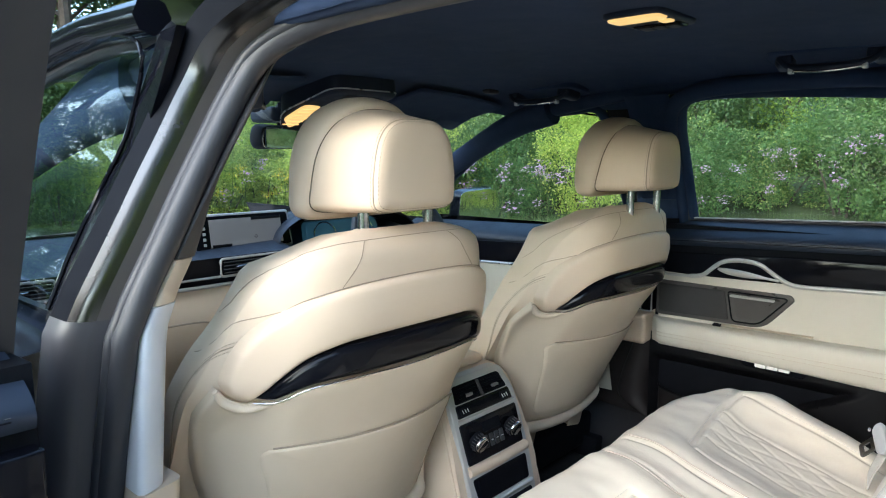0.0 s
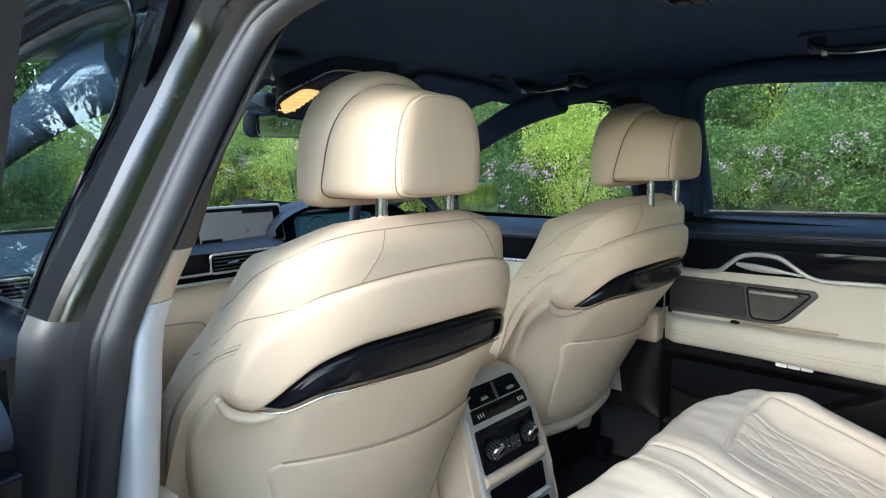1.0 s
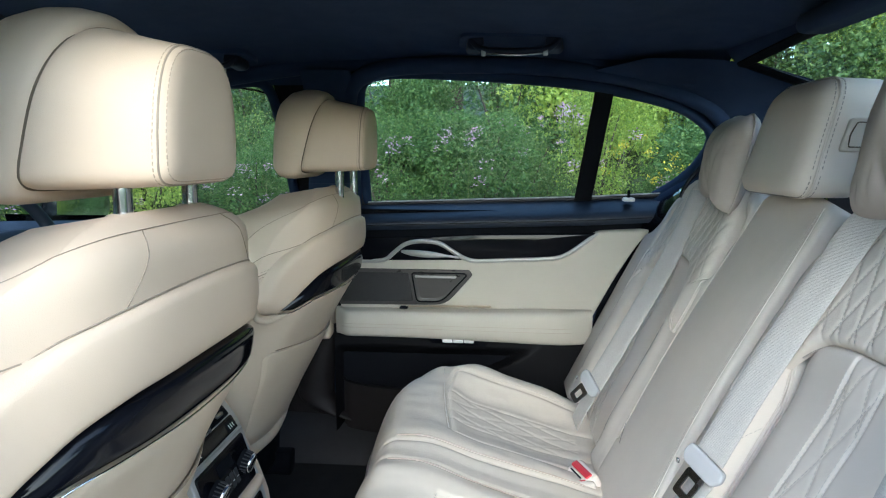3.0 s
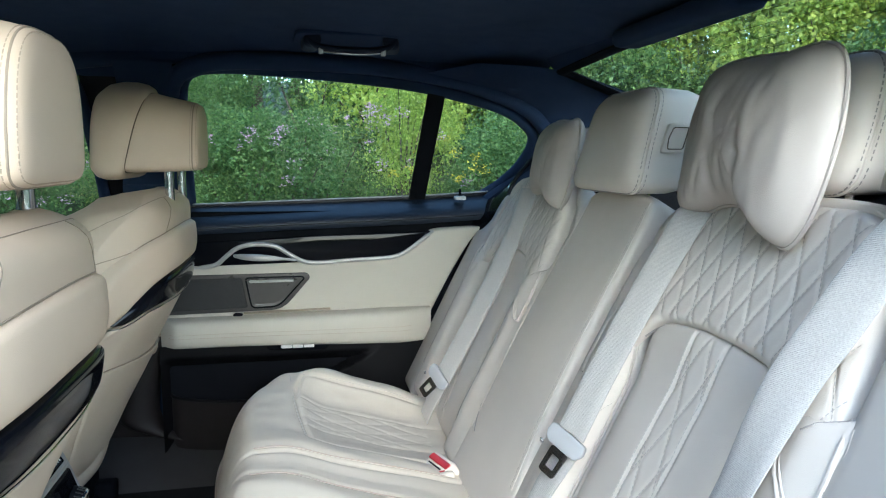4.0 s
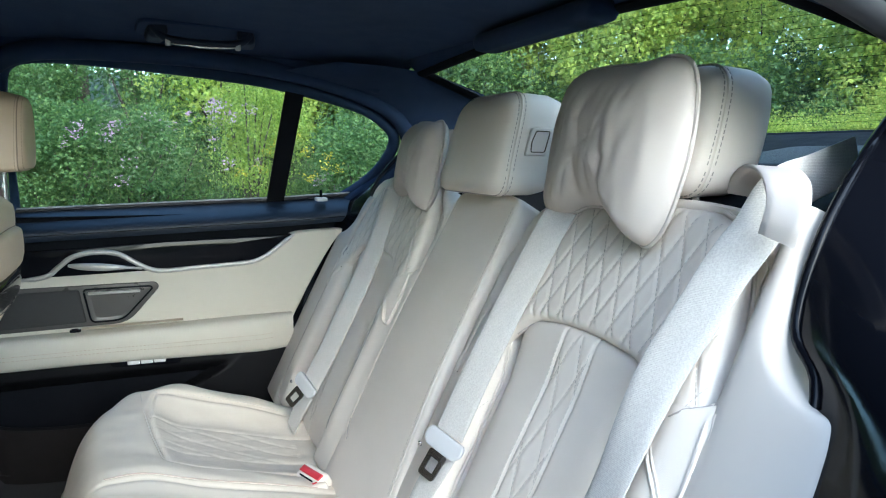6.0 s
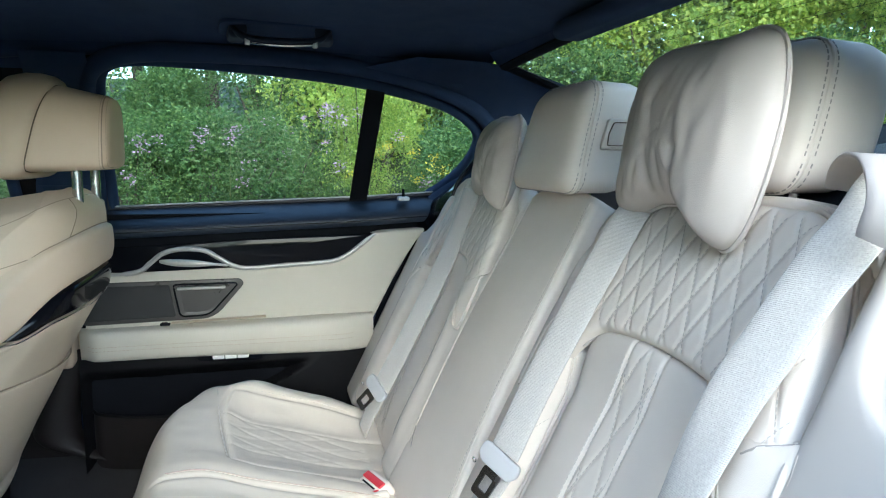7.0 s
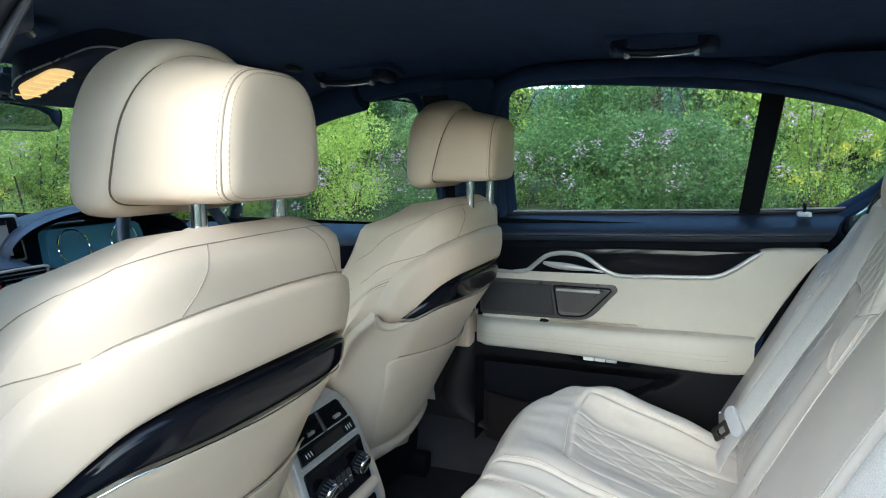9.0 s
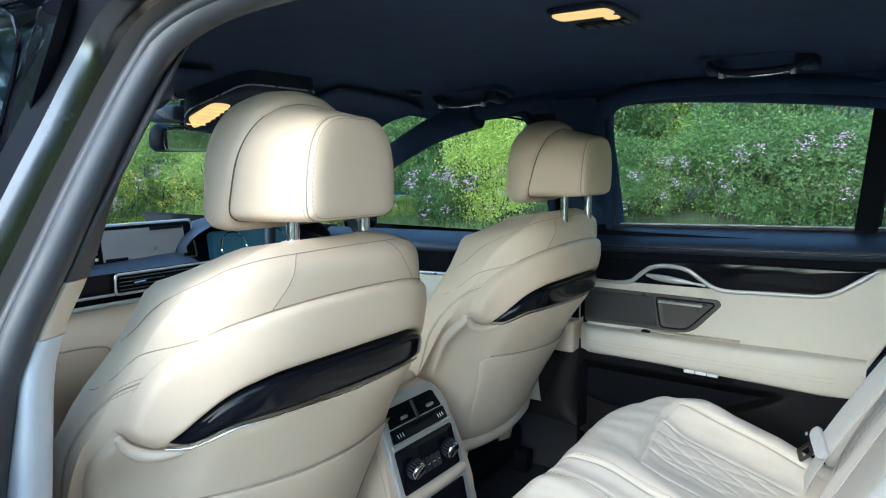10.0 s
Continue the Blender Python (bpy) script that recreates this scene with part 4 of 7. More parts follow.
def back_y(u, z):
    """The back's plan: a gentle bow in the cap, a flat shell with bevelled sides below it."""
    a = abs(u)
    cap = 28.0 * a ** 4 if a < 0.20 else 0.0448 + 0.896 * (a - 0.20)
    shell = 1.25 * a * a if a < 0.185 else 0.0428 + 0.46 * (a - 0.185) + (0.75 * (a - 0.185) if a < 0.25 else 0.04875)
    k = step01(0.76, 0.835, z)
    return lerp_table(BACK_Y, z) + cap * k + shell * (1 - k)


def core_y(u, z, w):
    return min(back_y(u, z) + 0.02 * (abs(u) / w) ** 10, lerp_table(BACK_Y, z) + 0.13) + 0.005 - 0.011 * step01(0.88, 0.955, z) * (1 - step01(0.16, 0.24, abs(u))) + 0.026 * step01(1.006, 1.044, z)


def head_loop(half, z0, z1, y, lean, top, n=64):
    """A closed upright outline: straight foot, arched top; lean shears it backwards as it rises."""
    zm = z0 + 0.36 * (z1 - z0)
    out = []
    for k in range(n):
        a = 2 * math.pi * k / n
        c, q = math.cos(a), math.sin(a)
        e = top if q > 0 else 7.0
        z = zm + (z1 - zm if q > 0 else zm - z0) * math.copysign(abs(q) ** (2 / e), q)
        taper = 1 - 0.10 * max(0.0, z - zm) / (z1 - zm) * (top - 2.3)
        out.append(Vector((half * taper * math.copysign(abs(c) ** (2 / e), c), y + lean * (z - z0), z)))
    return out


def front_seat(name, x, label, dy=0.0, dz=0.0, head=(0, 0, 0), rake=0.0):
    root = thing(name, (x, 0.15 + dy, 0.30 + dz), label, "car seat", group="front seats")

    def put(n, piece, mat, lab="", sharp=60, parent=None):
        off = Vector((0, 0.15, 0.30)) - (Vector(head) if n.startswith("headrest") else Vector())
        return part(n, ([v - off + Vector((0, rake * max(0.0, 0.84 - v.z), 0)) for v in map(Vector, piece[0])], piece[1]), mat, parent or root, lab, True, sharp)

    def rear(u, w, d):
        """The surface of the back, d proud of it."""
        return Vector((u, back_y(u, w) - d, w))
    # core of the backrest, with side bolsters reaching forward
    rings = []
    for z in [0.47, 0.48, 0.50, 0.54, 0.58, 0.62, 0.66, 0.70, 0.74, 0.77, 0.79, 0.81, 0.83, 0.85, 0.87, 0.89, 0.91, 0.93, 0.955, 0.975, 0.992, 1.006, 1.016, 1.025, 1.032, 1.037]:
        w = lerp_table(BACK_W, z)
        depth = 0.20 - 0.02 * step01(0.85, 1.0, z) - 0.08 * step01(0.985, 1.04, z)
        ring = []
        for k in range(37):
            u = w * math.sin(-math.pi / 2 + math.pi * k / 36)
            wide = 1 + 0.15 * step01(0.955, 1.025, z) * (1 - abs(math.sin(-math.pi / 2 + math.pi * k / 36)) ** 8)
            ring.append(Vector((u * wide, core_y(u * wide, z, w * 1.05), z)))
        for k in range(1, 24):
            u = w * math.sin(math.pi / 2 - math.pi * k / 24)
            ring.append(Vector((u, lerp_table(BACK_Y, z) + depth + 0.035 * (abs(u) / w) ** 3 - 0.04 * (abs(u) / w) ** 12, z)))
        for p in ring:
            p.x *= 1 - 0.16 * step01(-0.06, 0.10, p.y) * step01(0.80, 0.96, p.z)
            p.z -= 0.16 * max(0.0, p.y + 0.075) * step01(0.97, 1.03, p.z)
        rings.append(ring)
    core = skin(rings)
    put("backrest", core, LEATHER, "cream leather backrest")
    # stitched shoulder seams
    def on_core(pts, lift=0.0005, per=6):
        ln = drape(core, smooth_line(pts, per), lift)
        for _ in range(6):
            ln = [ln[0]] + [(a + b * 2 + c) / 4 for a, b, c in zip(ln, ln[1:], ln[2:])] + [ln[-1]]
        return drape(core, ln, lift)
    left = [(-0.236, 0.075, 0.935), (-0.229, 0.048, 0.947), (-0.219, 0.030, 0.962), (-0.206, 0.002, 0.980), (-0.190, -0.035, 0.995), (-0.175, -0.064, 1.004), (-0.143, -0.080, 1.011), (-0.082, -0.087, 1.014)]
    sh = on_core(left + [(0, -0.088, 1.016)] + [(-u, y, z) for u, y, z in reversed(left)])
    put("shoulder_seam", sweep(sh, 0.0005, 6), SEAM_SHADOW)
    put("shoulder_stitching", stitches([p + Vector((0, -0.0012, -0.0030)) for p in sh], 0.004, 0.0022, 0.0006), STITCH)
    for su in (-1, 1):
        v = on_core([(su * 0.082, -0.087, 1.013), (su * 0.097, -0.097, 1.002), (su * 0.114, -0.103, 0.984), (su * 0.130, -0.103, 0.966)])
        put("shoulder_dart", sweep(v, 0.0005, 6), SEAM_SHADOW)
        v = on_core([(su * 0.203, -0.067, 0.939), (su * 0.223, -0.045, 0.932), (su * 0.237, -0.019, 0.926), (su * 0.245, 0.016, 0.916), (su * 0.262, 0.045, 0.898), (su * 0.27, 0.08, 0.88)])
        put("bolster_seam", sweep(v, 0.0007, 6), SEAM_SHADOW)
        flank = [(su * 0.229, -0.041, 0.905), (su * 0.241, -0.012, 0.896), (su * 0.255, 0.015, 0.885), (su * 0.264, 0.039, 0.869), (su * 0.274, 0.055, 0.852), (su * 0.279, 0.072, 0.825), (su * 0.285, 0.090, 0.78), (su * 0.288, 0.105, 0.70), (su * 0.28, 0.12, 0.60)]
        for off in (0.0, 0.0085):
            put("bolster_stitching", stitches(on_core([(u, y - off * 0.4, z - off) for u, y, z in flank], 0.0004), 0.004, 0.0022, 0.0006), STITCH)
        put("bolster_seam", sweep(on_core([(u, y - 0.0017, z - 0.0043) for u, y, z in flank], 0.0002), 0.0009, 6), SEAM_SHADOW)
    # padded cap above the gloss strip
    half = [(0.0, 0.971), (0.10, 0.968), (0.16, 0.958), (0.195, 0.942), (0.228, 0.910), (0.246, 0.876), (0.254, 0.842), (0.245, 0.824), (0.228, 0.812), (0.222, 0.819), (0.200, 0.849), (0.173, 0.874), (0.133, 0.888), (0.09, 0.892), (0.0, 0.893)]
    c_top, c_low = half[:7], [half[6]] + half[7:]
    both = lambda pts: [(-u, z) for u, z in reversed(pts)] + [(u, z) for u, z in pts[1:]]
    put("cap_panel", rail_panel(both(c_top), both(list(reversed(c_low))), rear, 0.015, 0.009, 90, 0.003), LEATHER, "padded cream upper panel")
    put("cap_seam", sweep(drape(core, [rear(u, z + 0.0005, 0.004) for u, z in smooth_2d(both(c_top))], 0.0006), 0.0008, 6), SEAM_SHADOW)
    up = [(0.0, 0.892), (0.09, 0.891), (0.133, 0.887), (0.173, 0.873), (0.200, 0.848), (0.223, 0.816)]
    lo = [(0.205, 0.815), (0.190, 0.824), (0.172, 0.834), (0.14, 0.839), (0.07, 0.839), (0.0, 0.838)]
    put("gloss_strip", rail_panel(both(up), both(list(reversed(lo))), rear, 0.0165, 0.010, 90, 0.002), PIANO, "gloss black trim strip across the back")
    low = smooth_line([rear(u, z - 0.002, 0.014) for u, z in [(-0.224, 0.816)] + [(-a, b) for a, b in lo[:-1]] + [(0, 0.836)] + [(a, b) for a, b in reversed(lo[:-1])] + [(0.224, 0.816)]], 4)
    put("chrome_line", sweep(low, 0.0010, 6), CHROME, "thin bright line under the strip")
    # hard shell with its map pocket
    sh_half = [(0.0, 0.836), (0.08, 0.836), (0.165, 0.832), (0.19, 0.818), (0.222, 0.810), (0.246, 0.820), (0.260, 0.838), (0.276, 0.80), (0.282, 0.68), (0.266, 0.56), (0.235, 0.455), (0.15, 0.425), (0.0, 0.420)]
    shell = [(u, z) for u, z in sh_half] + [(-u, z) for u, z in reversed(sh_half[1:-1])]

    put("back_shell", rail_panel(both(sh_half[:7]), both([(0.0, 0.500), (0.12, 0.502), (0.17, 0.515), (0.215, 0.57), (0.252, 0.68), (0.270, 0.78), (0.258, 0.836)]), rear, 0.009, 0.007, 90, 0.001), CREAM_PLASTIC, "cream back shell with bevelled sides")
    lip = smooth_line([rear(u, z, 0.006) for u, z in ((0.200, 0.812), (0.222, 0.802), (0.246, 0.811), (0.262, 0.832))], 6)
    for su in (-1, 1):
        put("shell_rim", sweep([(su * p.x, p.y, p.z) for p in lip], lambda t: 0.0035 + 0.0045 * math.sin(math.pi * t), 10), CREAM_PLASTIC, "rolled rim of the shell under the padded panel")
    # map pocket: a slim panel with an open upper edge
    pk = [(-0.192, 0.733), (0.168, 0.716), (0.176, 0.704), (0.150, 0.535), (0.140, 0.524), (-0.140, 0.528), (-0.152, 0.540), (-0.200, 0.722)]
    put("map_pocket", puff(dense(rounded(pk, 0.008, 3), 0.014), rear, 0.0165, 0.0045, 0.002, 0.0, 7), CREAM_PLASTIC, "slim cream map pocket with an open upper edge")
    edge = smooth_line([rear(u, z, 0.0150) for u, z in ((-0.190, 0.7345), (-0.08, 0.7290), (0.05, 0.7228), (0.168, 0.7175), (0.177, 0.705), (0.168, 0.645), (0.151, 0.535))], 8)
    put("pocket_edge", sweep(edge, 0.0013, 6), SEAM_SHADOW)
    # rolled lower edge and hinge covers
    roll = smooth_line([(-0.205, 0.118, 0.560), (-0.190, 0.100, 0.515), (-0.16, 0.082, 0.494), (0.0, 0.062, 0.486), (0.16, 0.082, 0.494), (0.190, 0.100, 0.515), (0.205, 0.118, 0.560)], 8)
    put("lower_roll", sweep(roll, 0.018, 12, flat=0.9), CREAM_PLASTIC, "rolled cream lower edge")
    for su in (-1, 1):
        lever = puff(rounded([(0.100, 0.402), (0.145, 0.398), (0.172, 0.45), (0.165, 0.53), (0.095, 0.535), (0.088, 0.47), (0.095, 0.425)], 0.010, 3), lambda a, b, d, su=su: Vector((su * (0.100 + d), a, b)), 0.045, 0.010, 0.0, 0.02, 3)
        put("hinge_cover", lever, CREAM_PLASTIC, "cream hinge cover")
    # base cushion on its rails
    def seat_ring(y):
        k = (y - 0.12) / 0.50
        z1 = 0.50 + 0.045 * k + 0.02 * math.sin(math.pi * k)
        o = rounded([(-0.25, 0.36), (0.25, 0.36), (0.265, z1 + 0.015), (0.13, z1), (-0.13, z1), (-0.265, z1 + 0.015)], [0.02, 0.02, 0.035, 0.03, 0.03, 0.035], 4)
        sc = 1 - 0.10 * step01(0.56, 0.62, y)
        return [Vector((p.x * sc, y, 0.42 + (p.y - 0.36) * sc * (z1 - 0.42) / (z1 - 0.36))) for p in o]
    put("seat_cushion", skin([seat_ring(0.15 + 0.47 * k / 12) for k in range(13)]), LEATHER, "cream leather seat cushion")
    for su in (-1, 1):
        put("seat_rail", block((su * 0.19 - 0.02, 0.06, 0.29), (su * 0.19 + 0.02, 0.60, 0.36), 0.006), DARK_PLASTIC, "dark metal seat rail")
    put("seat_underside", block((-0.21, 0.10, 0.33), (0.21, 0.56, 0.425), 0.01), DARK_PLASTIC)
    # headrest: rear shell with its flat face, groove, wrap-over front pad, posts
    shell_rows = ((0.030, 1.100, 1.140, -0.1225, -0.02, 3.0), (0.058, 1.078, 1.168, -0.1220, -0.02, 3.2), (0.071, 1.068, 1.181, -0.1200, -0.02, 3.4), (0.0765, 1.0640, 1.1865, -0.1165, -0.02, 3.5), (0.0795, 1.0615, 1.1890, -0.1105, -0.03, 3.5),
                  (0.0835, 1.0600, 1.1915, -0.0980, -0.05, 3.3), (0.0905, 1.0585, 1.1960, -0.0700, -0.10, 3.0), (0.0975, 1.0575, 1.2010, -0.0380, -0.17, 2.7), (0.1025, 1.0570, 1.2050, -0.0120, -0.23, 2.45), (0.1045, 1.0570, 1.2065, 0.0010, -0.26, 2.4), (0.1030, 1.0580, 1.2050, 0.0060, -0.27, 2.4), (0.095, 1.064, 1.198, 0.0090, -0.27, 2.4))
    shell_head = skin([head_loop(*row) for row in shell_rows])
    hr = put("headrest", shell_head, LEATHER, "cream leather headrest with a flat rear face", 0)
    pad_rows = ((0.093, 1.062, 1.199, 0.0060, -0.27, 2.3), (0.1010, 1.053, 1.2090, 0.0045, -0.27, 2.25), (0.1060, 1.0480, 1.2160, 0.0075, -0.26, 2.2), (0.1095, 1.0450, 1.2220, 0.0150, -0.24, 2.15), (0.1115, 1.0435, 1.2260, 0.0260, -0.20, 2.15), (0.1110, 1.0440, 1.2265, 0.0390, -0.15, 2.2), (0.105, 1.048, 1.2210, 0.0520, -0.10, 2.3), (0.092, 1.058, 1.206, 0.0620, -0.06, 2.4), (0.06, 1.085, 1.175, 0.0680, -0.03, 2.5))
    put("headrest_pad", skin([head_loop(*row) for row in pad_rows]), LEATHER, "front pad that wraps over the headrest", 0, hr)
    # a dark line laid in the groove paints its crease shade
    groove_ring = head_loop(0.1035, 1.0570, 1.2060, 0.0048, -0.27, 2.35)
    put("headrest_groove", sweep(groove_ring, 0.0017, 6, closed=True), GROOVE_SHADE, "", 60, hr)
    rim = head_loop(*shell_rows[4])
    put("headrest_seam", sweep(drape(shell_head, rim, -0.0001), 0.0011, 6, closed=True), SEAM_SHADOW, "", 60, hr)
    for row in ((0.0758, 1.0648, 1.1858, -0.1172, -0.02, 3.5), (0.0810, 1.0609, 1.1898, -0.1062, -0.037, 3.42)):
        ring = head_loop(*row)
        put("headrest_stitching", stitches(drape(shell_head, ring + ring[:1], 0.0004), 0.0036, 0.0020, 0.0006), STITCH, "", 60, hr)
    for su in (-1, 1):
        put("headrest_post", sweep([(su * 0.066 + 0.006, -0.066, 0.99), (su * 0.066 + 0.006, -0.066, 1.075)], 0.0085, 14), CHROME, "chrome headrest post", 60, hr)
        put("post_collar", lathe([(0.0155, 0.0), (0.0150, 0.0035), (0.0105, 0.0050)], 20, Matrix.Translation((su * 0.066 + 0.006, -0.066, 1.031))), CREAM_PLASTIC, "", 60, hr)
    return root


front_seat("armchair_seat", -0.385, "cream leather front passenger seat with a tall headrest", rake=-0.03)
front_seat("armchair_seat", 0.362, "cream leather driver's seat with a tall headrest", 0.020, -0.012, (0.024, -0.032, 0.010), 0.06)

# ---- rear bench ----
def lean(x, z, d):
    """The rear backrest's plane; d along its normal."""
    d -= 0.045
    return Vector((x, -0.60 - 0.5 * (z - 0.57) + 0.894 * d, z + 0.447 * d))


def groove(d, s):
    return math.exp(-(d / s) ** 2)


def seg_dist(px, py, ax, ay, bx, by):
    dx, dy = bx - ax, by - ay
    t = min(max(((px - ax) * dx + (py - ay) * dy) / (dx * dx + dy * dy), 0), 1)
    return math.hypot(px - ax - dx * t, py - ay - dy * t)


def rear_backrest(name, c, s, label):
    """One of the two outer backrests; c its middle, s its outer side."""
    root = thing(name, (c, -0.60, 0.50), label, "car seat", group="rear backrests")

    def put(n, piece, mat, lab="", sharp=60):
        return part(n, ([v - Vector((c, -0.60, 0.50)) for v in piece[0]], piece[1]), mat, root, lab, True, sharp)

    def at(u, w, d):
        return lean(c + s * u, w, d)             # u grows towards the door
    # frame: bolsters and top
    frame_o = rounded([(-0.246, 0.515), (0.225, 0.515), (0.240, 0.80), (0.232, 0.96), (0.205, 1.045), (0.10, 1.060), (-0.12, 1.055), (-0.208, 1.035), (-0.240, 0.96), (-0.244, 0.80)], [0.02, 0.03, 0.05, 0.05, 0.05, 0.05, 0.05, 0.04, 0.05, 0.05], 4)

    def framed(u, w, d):
        up = step01(0.855, 0.895, w)
        swell = 0.010 * math.exp(-((abs(u) - 0.180) / 0.030) ** 2) * step01(0.53, 0.62, w) * (1 - up)
        rim = 0.128 + 0.080 * up - 0.060 * step01(0.97, 1.05, w)
        well = (0.040 - 0.016 * up) * (1 - step01(rim, rim + 0.026, abs(u))) * step01(0.505, 0.53, w) * (1 - step01(1.030, 1.052, w))
        return at(u, w, d + (swell - well if d > 0.02 else 0))
    frame_piece = puff(dense(frame_o, 0.010), framed, 0.039, 0.020, 0.0, 0.05, 26)
    put("bolster_frame", frame_piece, LEATHER_REAR, "ivory leather bolsters")
    # quilted upper insert
    def quilt_lines(u, w):
        a = (u * 1.0 + (w - 0.88) * 0.46) / 0.0315
        b = (u * 1.0 - (w - 0.88) * 0.46) / 0.0315
        fa, fb = abs(a - round(a)) * 0.0315, abs(b - round(b)) * 0.0315
        return min(fa, fb)

    def low_edge(u):
        return 0.896 - 0.80 * u * u - 10.0 * max(0.0, abs(u) - 0.085) ** 2

    WING = [(0.0, 0.142), (0.06, 0.168), (0.14, 0.196), (0.24, 0.210), (0.36, 0.210), (0.5, 0.203), (0.65, 0.190), (0.80, 0.170), (0.92, 0.145), (1.0, 0.118)]

    def quilt(p, q):
        """Shield-shaped: winged above its arched foot."""
        half = lerp_table(WING, min(max(q, 0.0), 1.0))
        u = (2 * p - 1) * half
        w = low_edge(u) + (1.048 - low_edge(u)) * q
        side = (1 - min(1.0, abs(2 * p - 1)) ** 14) ** 0.5 * (1 - min(1.0, abs(2 * q - 1)) ** 16) ** 0.5
        d = 0.014 + 0.030 * side + 0.012 * (1 - side) * (1 - step01(0.05, 0.3, q)) + 0.003 * (u / 0.21) ** 2 - 0.0021 * groove(quilt_lines(u, w), 0.0024) * side
        return at(u, w, d)

    def quilt_uw(u, w):
        q = min(max((w - low_edge(u)) / (1.048 - low_edge(u)), 0.0), 1.0)
        half = lerp_table(WING, q)
        return quilt((u / half + 1) / 2, q), q, half
    put("quilted_insert", sheet(quilt, 150, 100), LEATHER_REAR, "diamond-quilted ivory leather insert", 0)
    st = []
    for k in range(-11, 12):
        for sg in (-1, 1):
            ln = []
            for j in range(40):
                w = 0.850 + 0.200 * j / 39
                u = k * 0.0315 - sg * (w - 0.88) * 0.46
                if abs(u) < 0.215 and low_edge(u) + 0.006 < w < 1.040:
                    spot, q, half = quilt_uw(u, w)
                    if abs(u) < half - 0.006:
                        ln.append(Vector(spot) + Vector((0, 0.0010, 0.0006)))
            if len(ln) > 3:
                st.append(stitches(ln, 0.0036, 0.0022, 0.00042))
    put("quilt_stitching", merge(*st), STITCH_PALE)
    # lower insert in three lengthwise fields, the middle one quilted
    FIELD = 0.029

    def lower(p, q):
        u = -0.124 + 0.248 * p
        w = 0.520 + (low_edge(u) + 0.004 - 0.520) * q
        side = (1 - abs(2 * p - 1) ** 8) ** 0.5 * (min(1, math.sin(math.pi * q) ** 0.25) if q < 0.5 else (1 - max(0.0, 2 * q - 1) ** 40) ** 0.5)
        head = step01(0.80, 1.0, q)
        v = abs(abs(u) - FIELD)
        d = 0.002 + 0.020 * head + (0.027 - 0.012 * head) * side + 0.005 * math.sin(math.pi * q) * side - 0.0030 * groove(v, 0.0026)
        if abs(u) < FIELD:
            a, b = (u + (w - 0.5) * 0.36) / 0.036, (u - (w - 0.5) * 0.36) / 0.036
            d -= 0.0013 * groove(min(abs(a - round(a)), abs(b - round(b))) * 0.036, 0.0024) * step01(0.54, 0.58, w)
        d += 0.0011 * math.sin(41 * u + 17 * w) * math.sin(23 * w - 9 * u)
        return at(u, w, d)
    put("lower_insert", sheet(lower, 130, 110), LEATHER_REAR, "ivory leather lower insert", 0)
    st = []
    for uu in (-0.0325, -0.0255, 0.0255, 0.0325):
        st.append(stitches([Vector(lower((uu + 0.124) / 0.248, q / 60)) + Vector((0, 0.001, 0.0005)) for q in range(6, 58)], 0.0036, 0.0022, 0.00042))
    for k in range(-12, 13):
        for sg in (-1, 1):
            ln = []
            for j in range(80):
                w = 0.55 + 0.34 * j / 79
                u = k * 0.036 - sg * (w - 0.5) * 0.36
                if abs(u) < 0.0245 and w < low_edge(u) - 0.01:
                    ln.append(Vector(lower((u + 0.124) / 0.248, (w - 0.520) / (low_edge(u) - 0.516))) + Vector((0, 0.001, 0.0005)))
            if len(ln) > 3:
                st.append(stitches(ln, 0.0036, 0.0022, 0.00042))
    put("insert_stitching", merge(*st), STITCH_PALE)
    arch = [Vector(quilt(p / 40, 0.0)) + Vector((0, 0.004, 0.001)) for p in range(2, 39)]
    put("arch_piping", sweep(arch, 0.0012, 6), STITCH_PALE)
    for sg in (0.0, 1.0):
        rim = [Vector(quilt(sg, q / 30)) for q in range(1, 31)]
        for off in (0.0035, 0.0095):
            ln = drape(frame_piece, [p + Vector((s * (off if sg else -off), 0.012, 0.006)) for p in rim], 0.0002)
            put("insert_piping", sweep(ln, 0.0023 if off < 0.005 else 0.0015, 6), LEATHER_REAR)
        edge = [Vector(lower(0.005 if sg == 0 else 0.995, q / 30)) for q in range(2, 30)]
        for off in (0.002, 0.010):
            ln = drape(frame_piece, [p + Vector((s * (off if sg else -off), 0.010, 0.005)) for p in edge], 0.0002)
            put("bolster_piping", sweep(ln, 0.0020 if off < 0.005 else 0.0012, 6), LEATHER_REAR)

    def on_frame(pts, lift=0.0003):
        return drape(frame_piece, smooth_line([framed(u, w, 0.037) for u, w in pts], 6), lift)
    # the outer bolster's hooked seam, its dart and the long lower seam
    hook_seam = [(0.232, 1.010), (0.226, 0.985), (0.222, 0.955), (0.216, 0.936), (0.204, 0.918), (0.186, 0.902)]
    put("bolster_seam", sweep(on_frame(hook_seam, 0.0), 0.0010, 6), STITCH_GREY)
    for off in (0.0035, -0.0035):
        put("contrast_stitching", stitches(on_frame([(u + off, w - abs(off) * 0.4) for u, w in hook_seam]), 0.0042, 0.0026, 0.0007), STITCH_GREY)
    put("bolster_dart", sweep(on_frame([(0.230, 0.893), (0.212, 0.884), (0.192, 0.870), (0.176, 0.856)], 0.0), 0.0011, 6), STITCH_GREY)
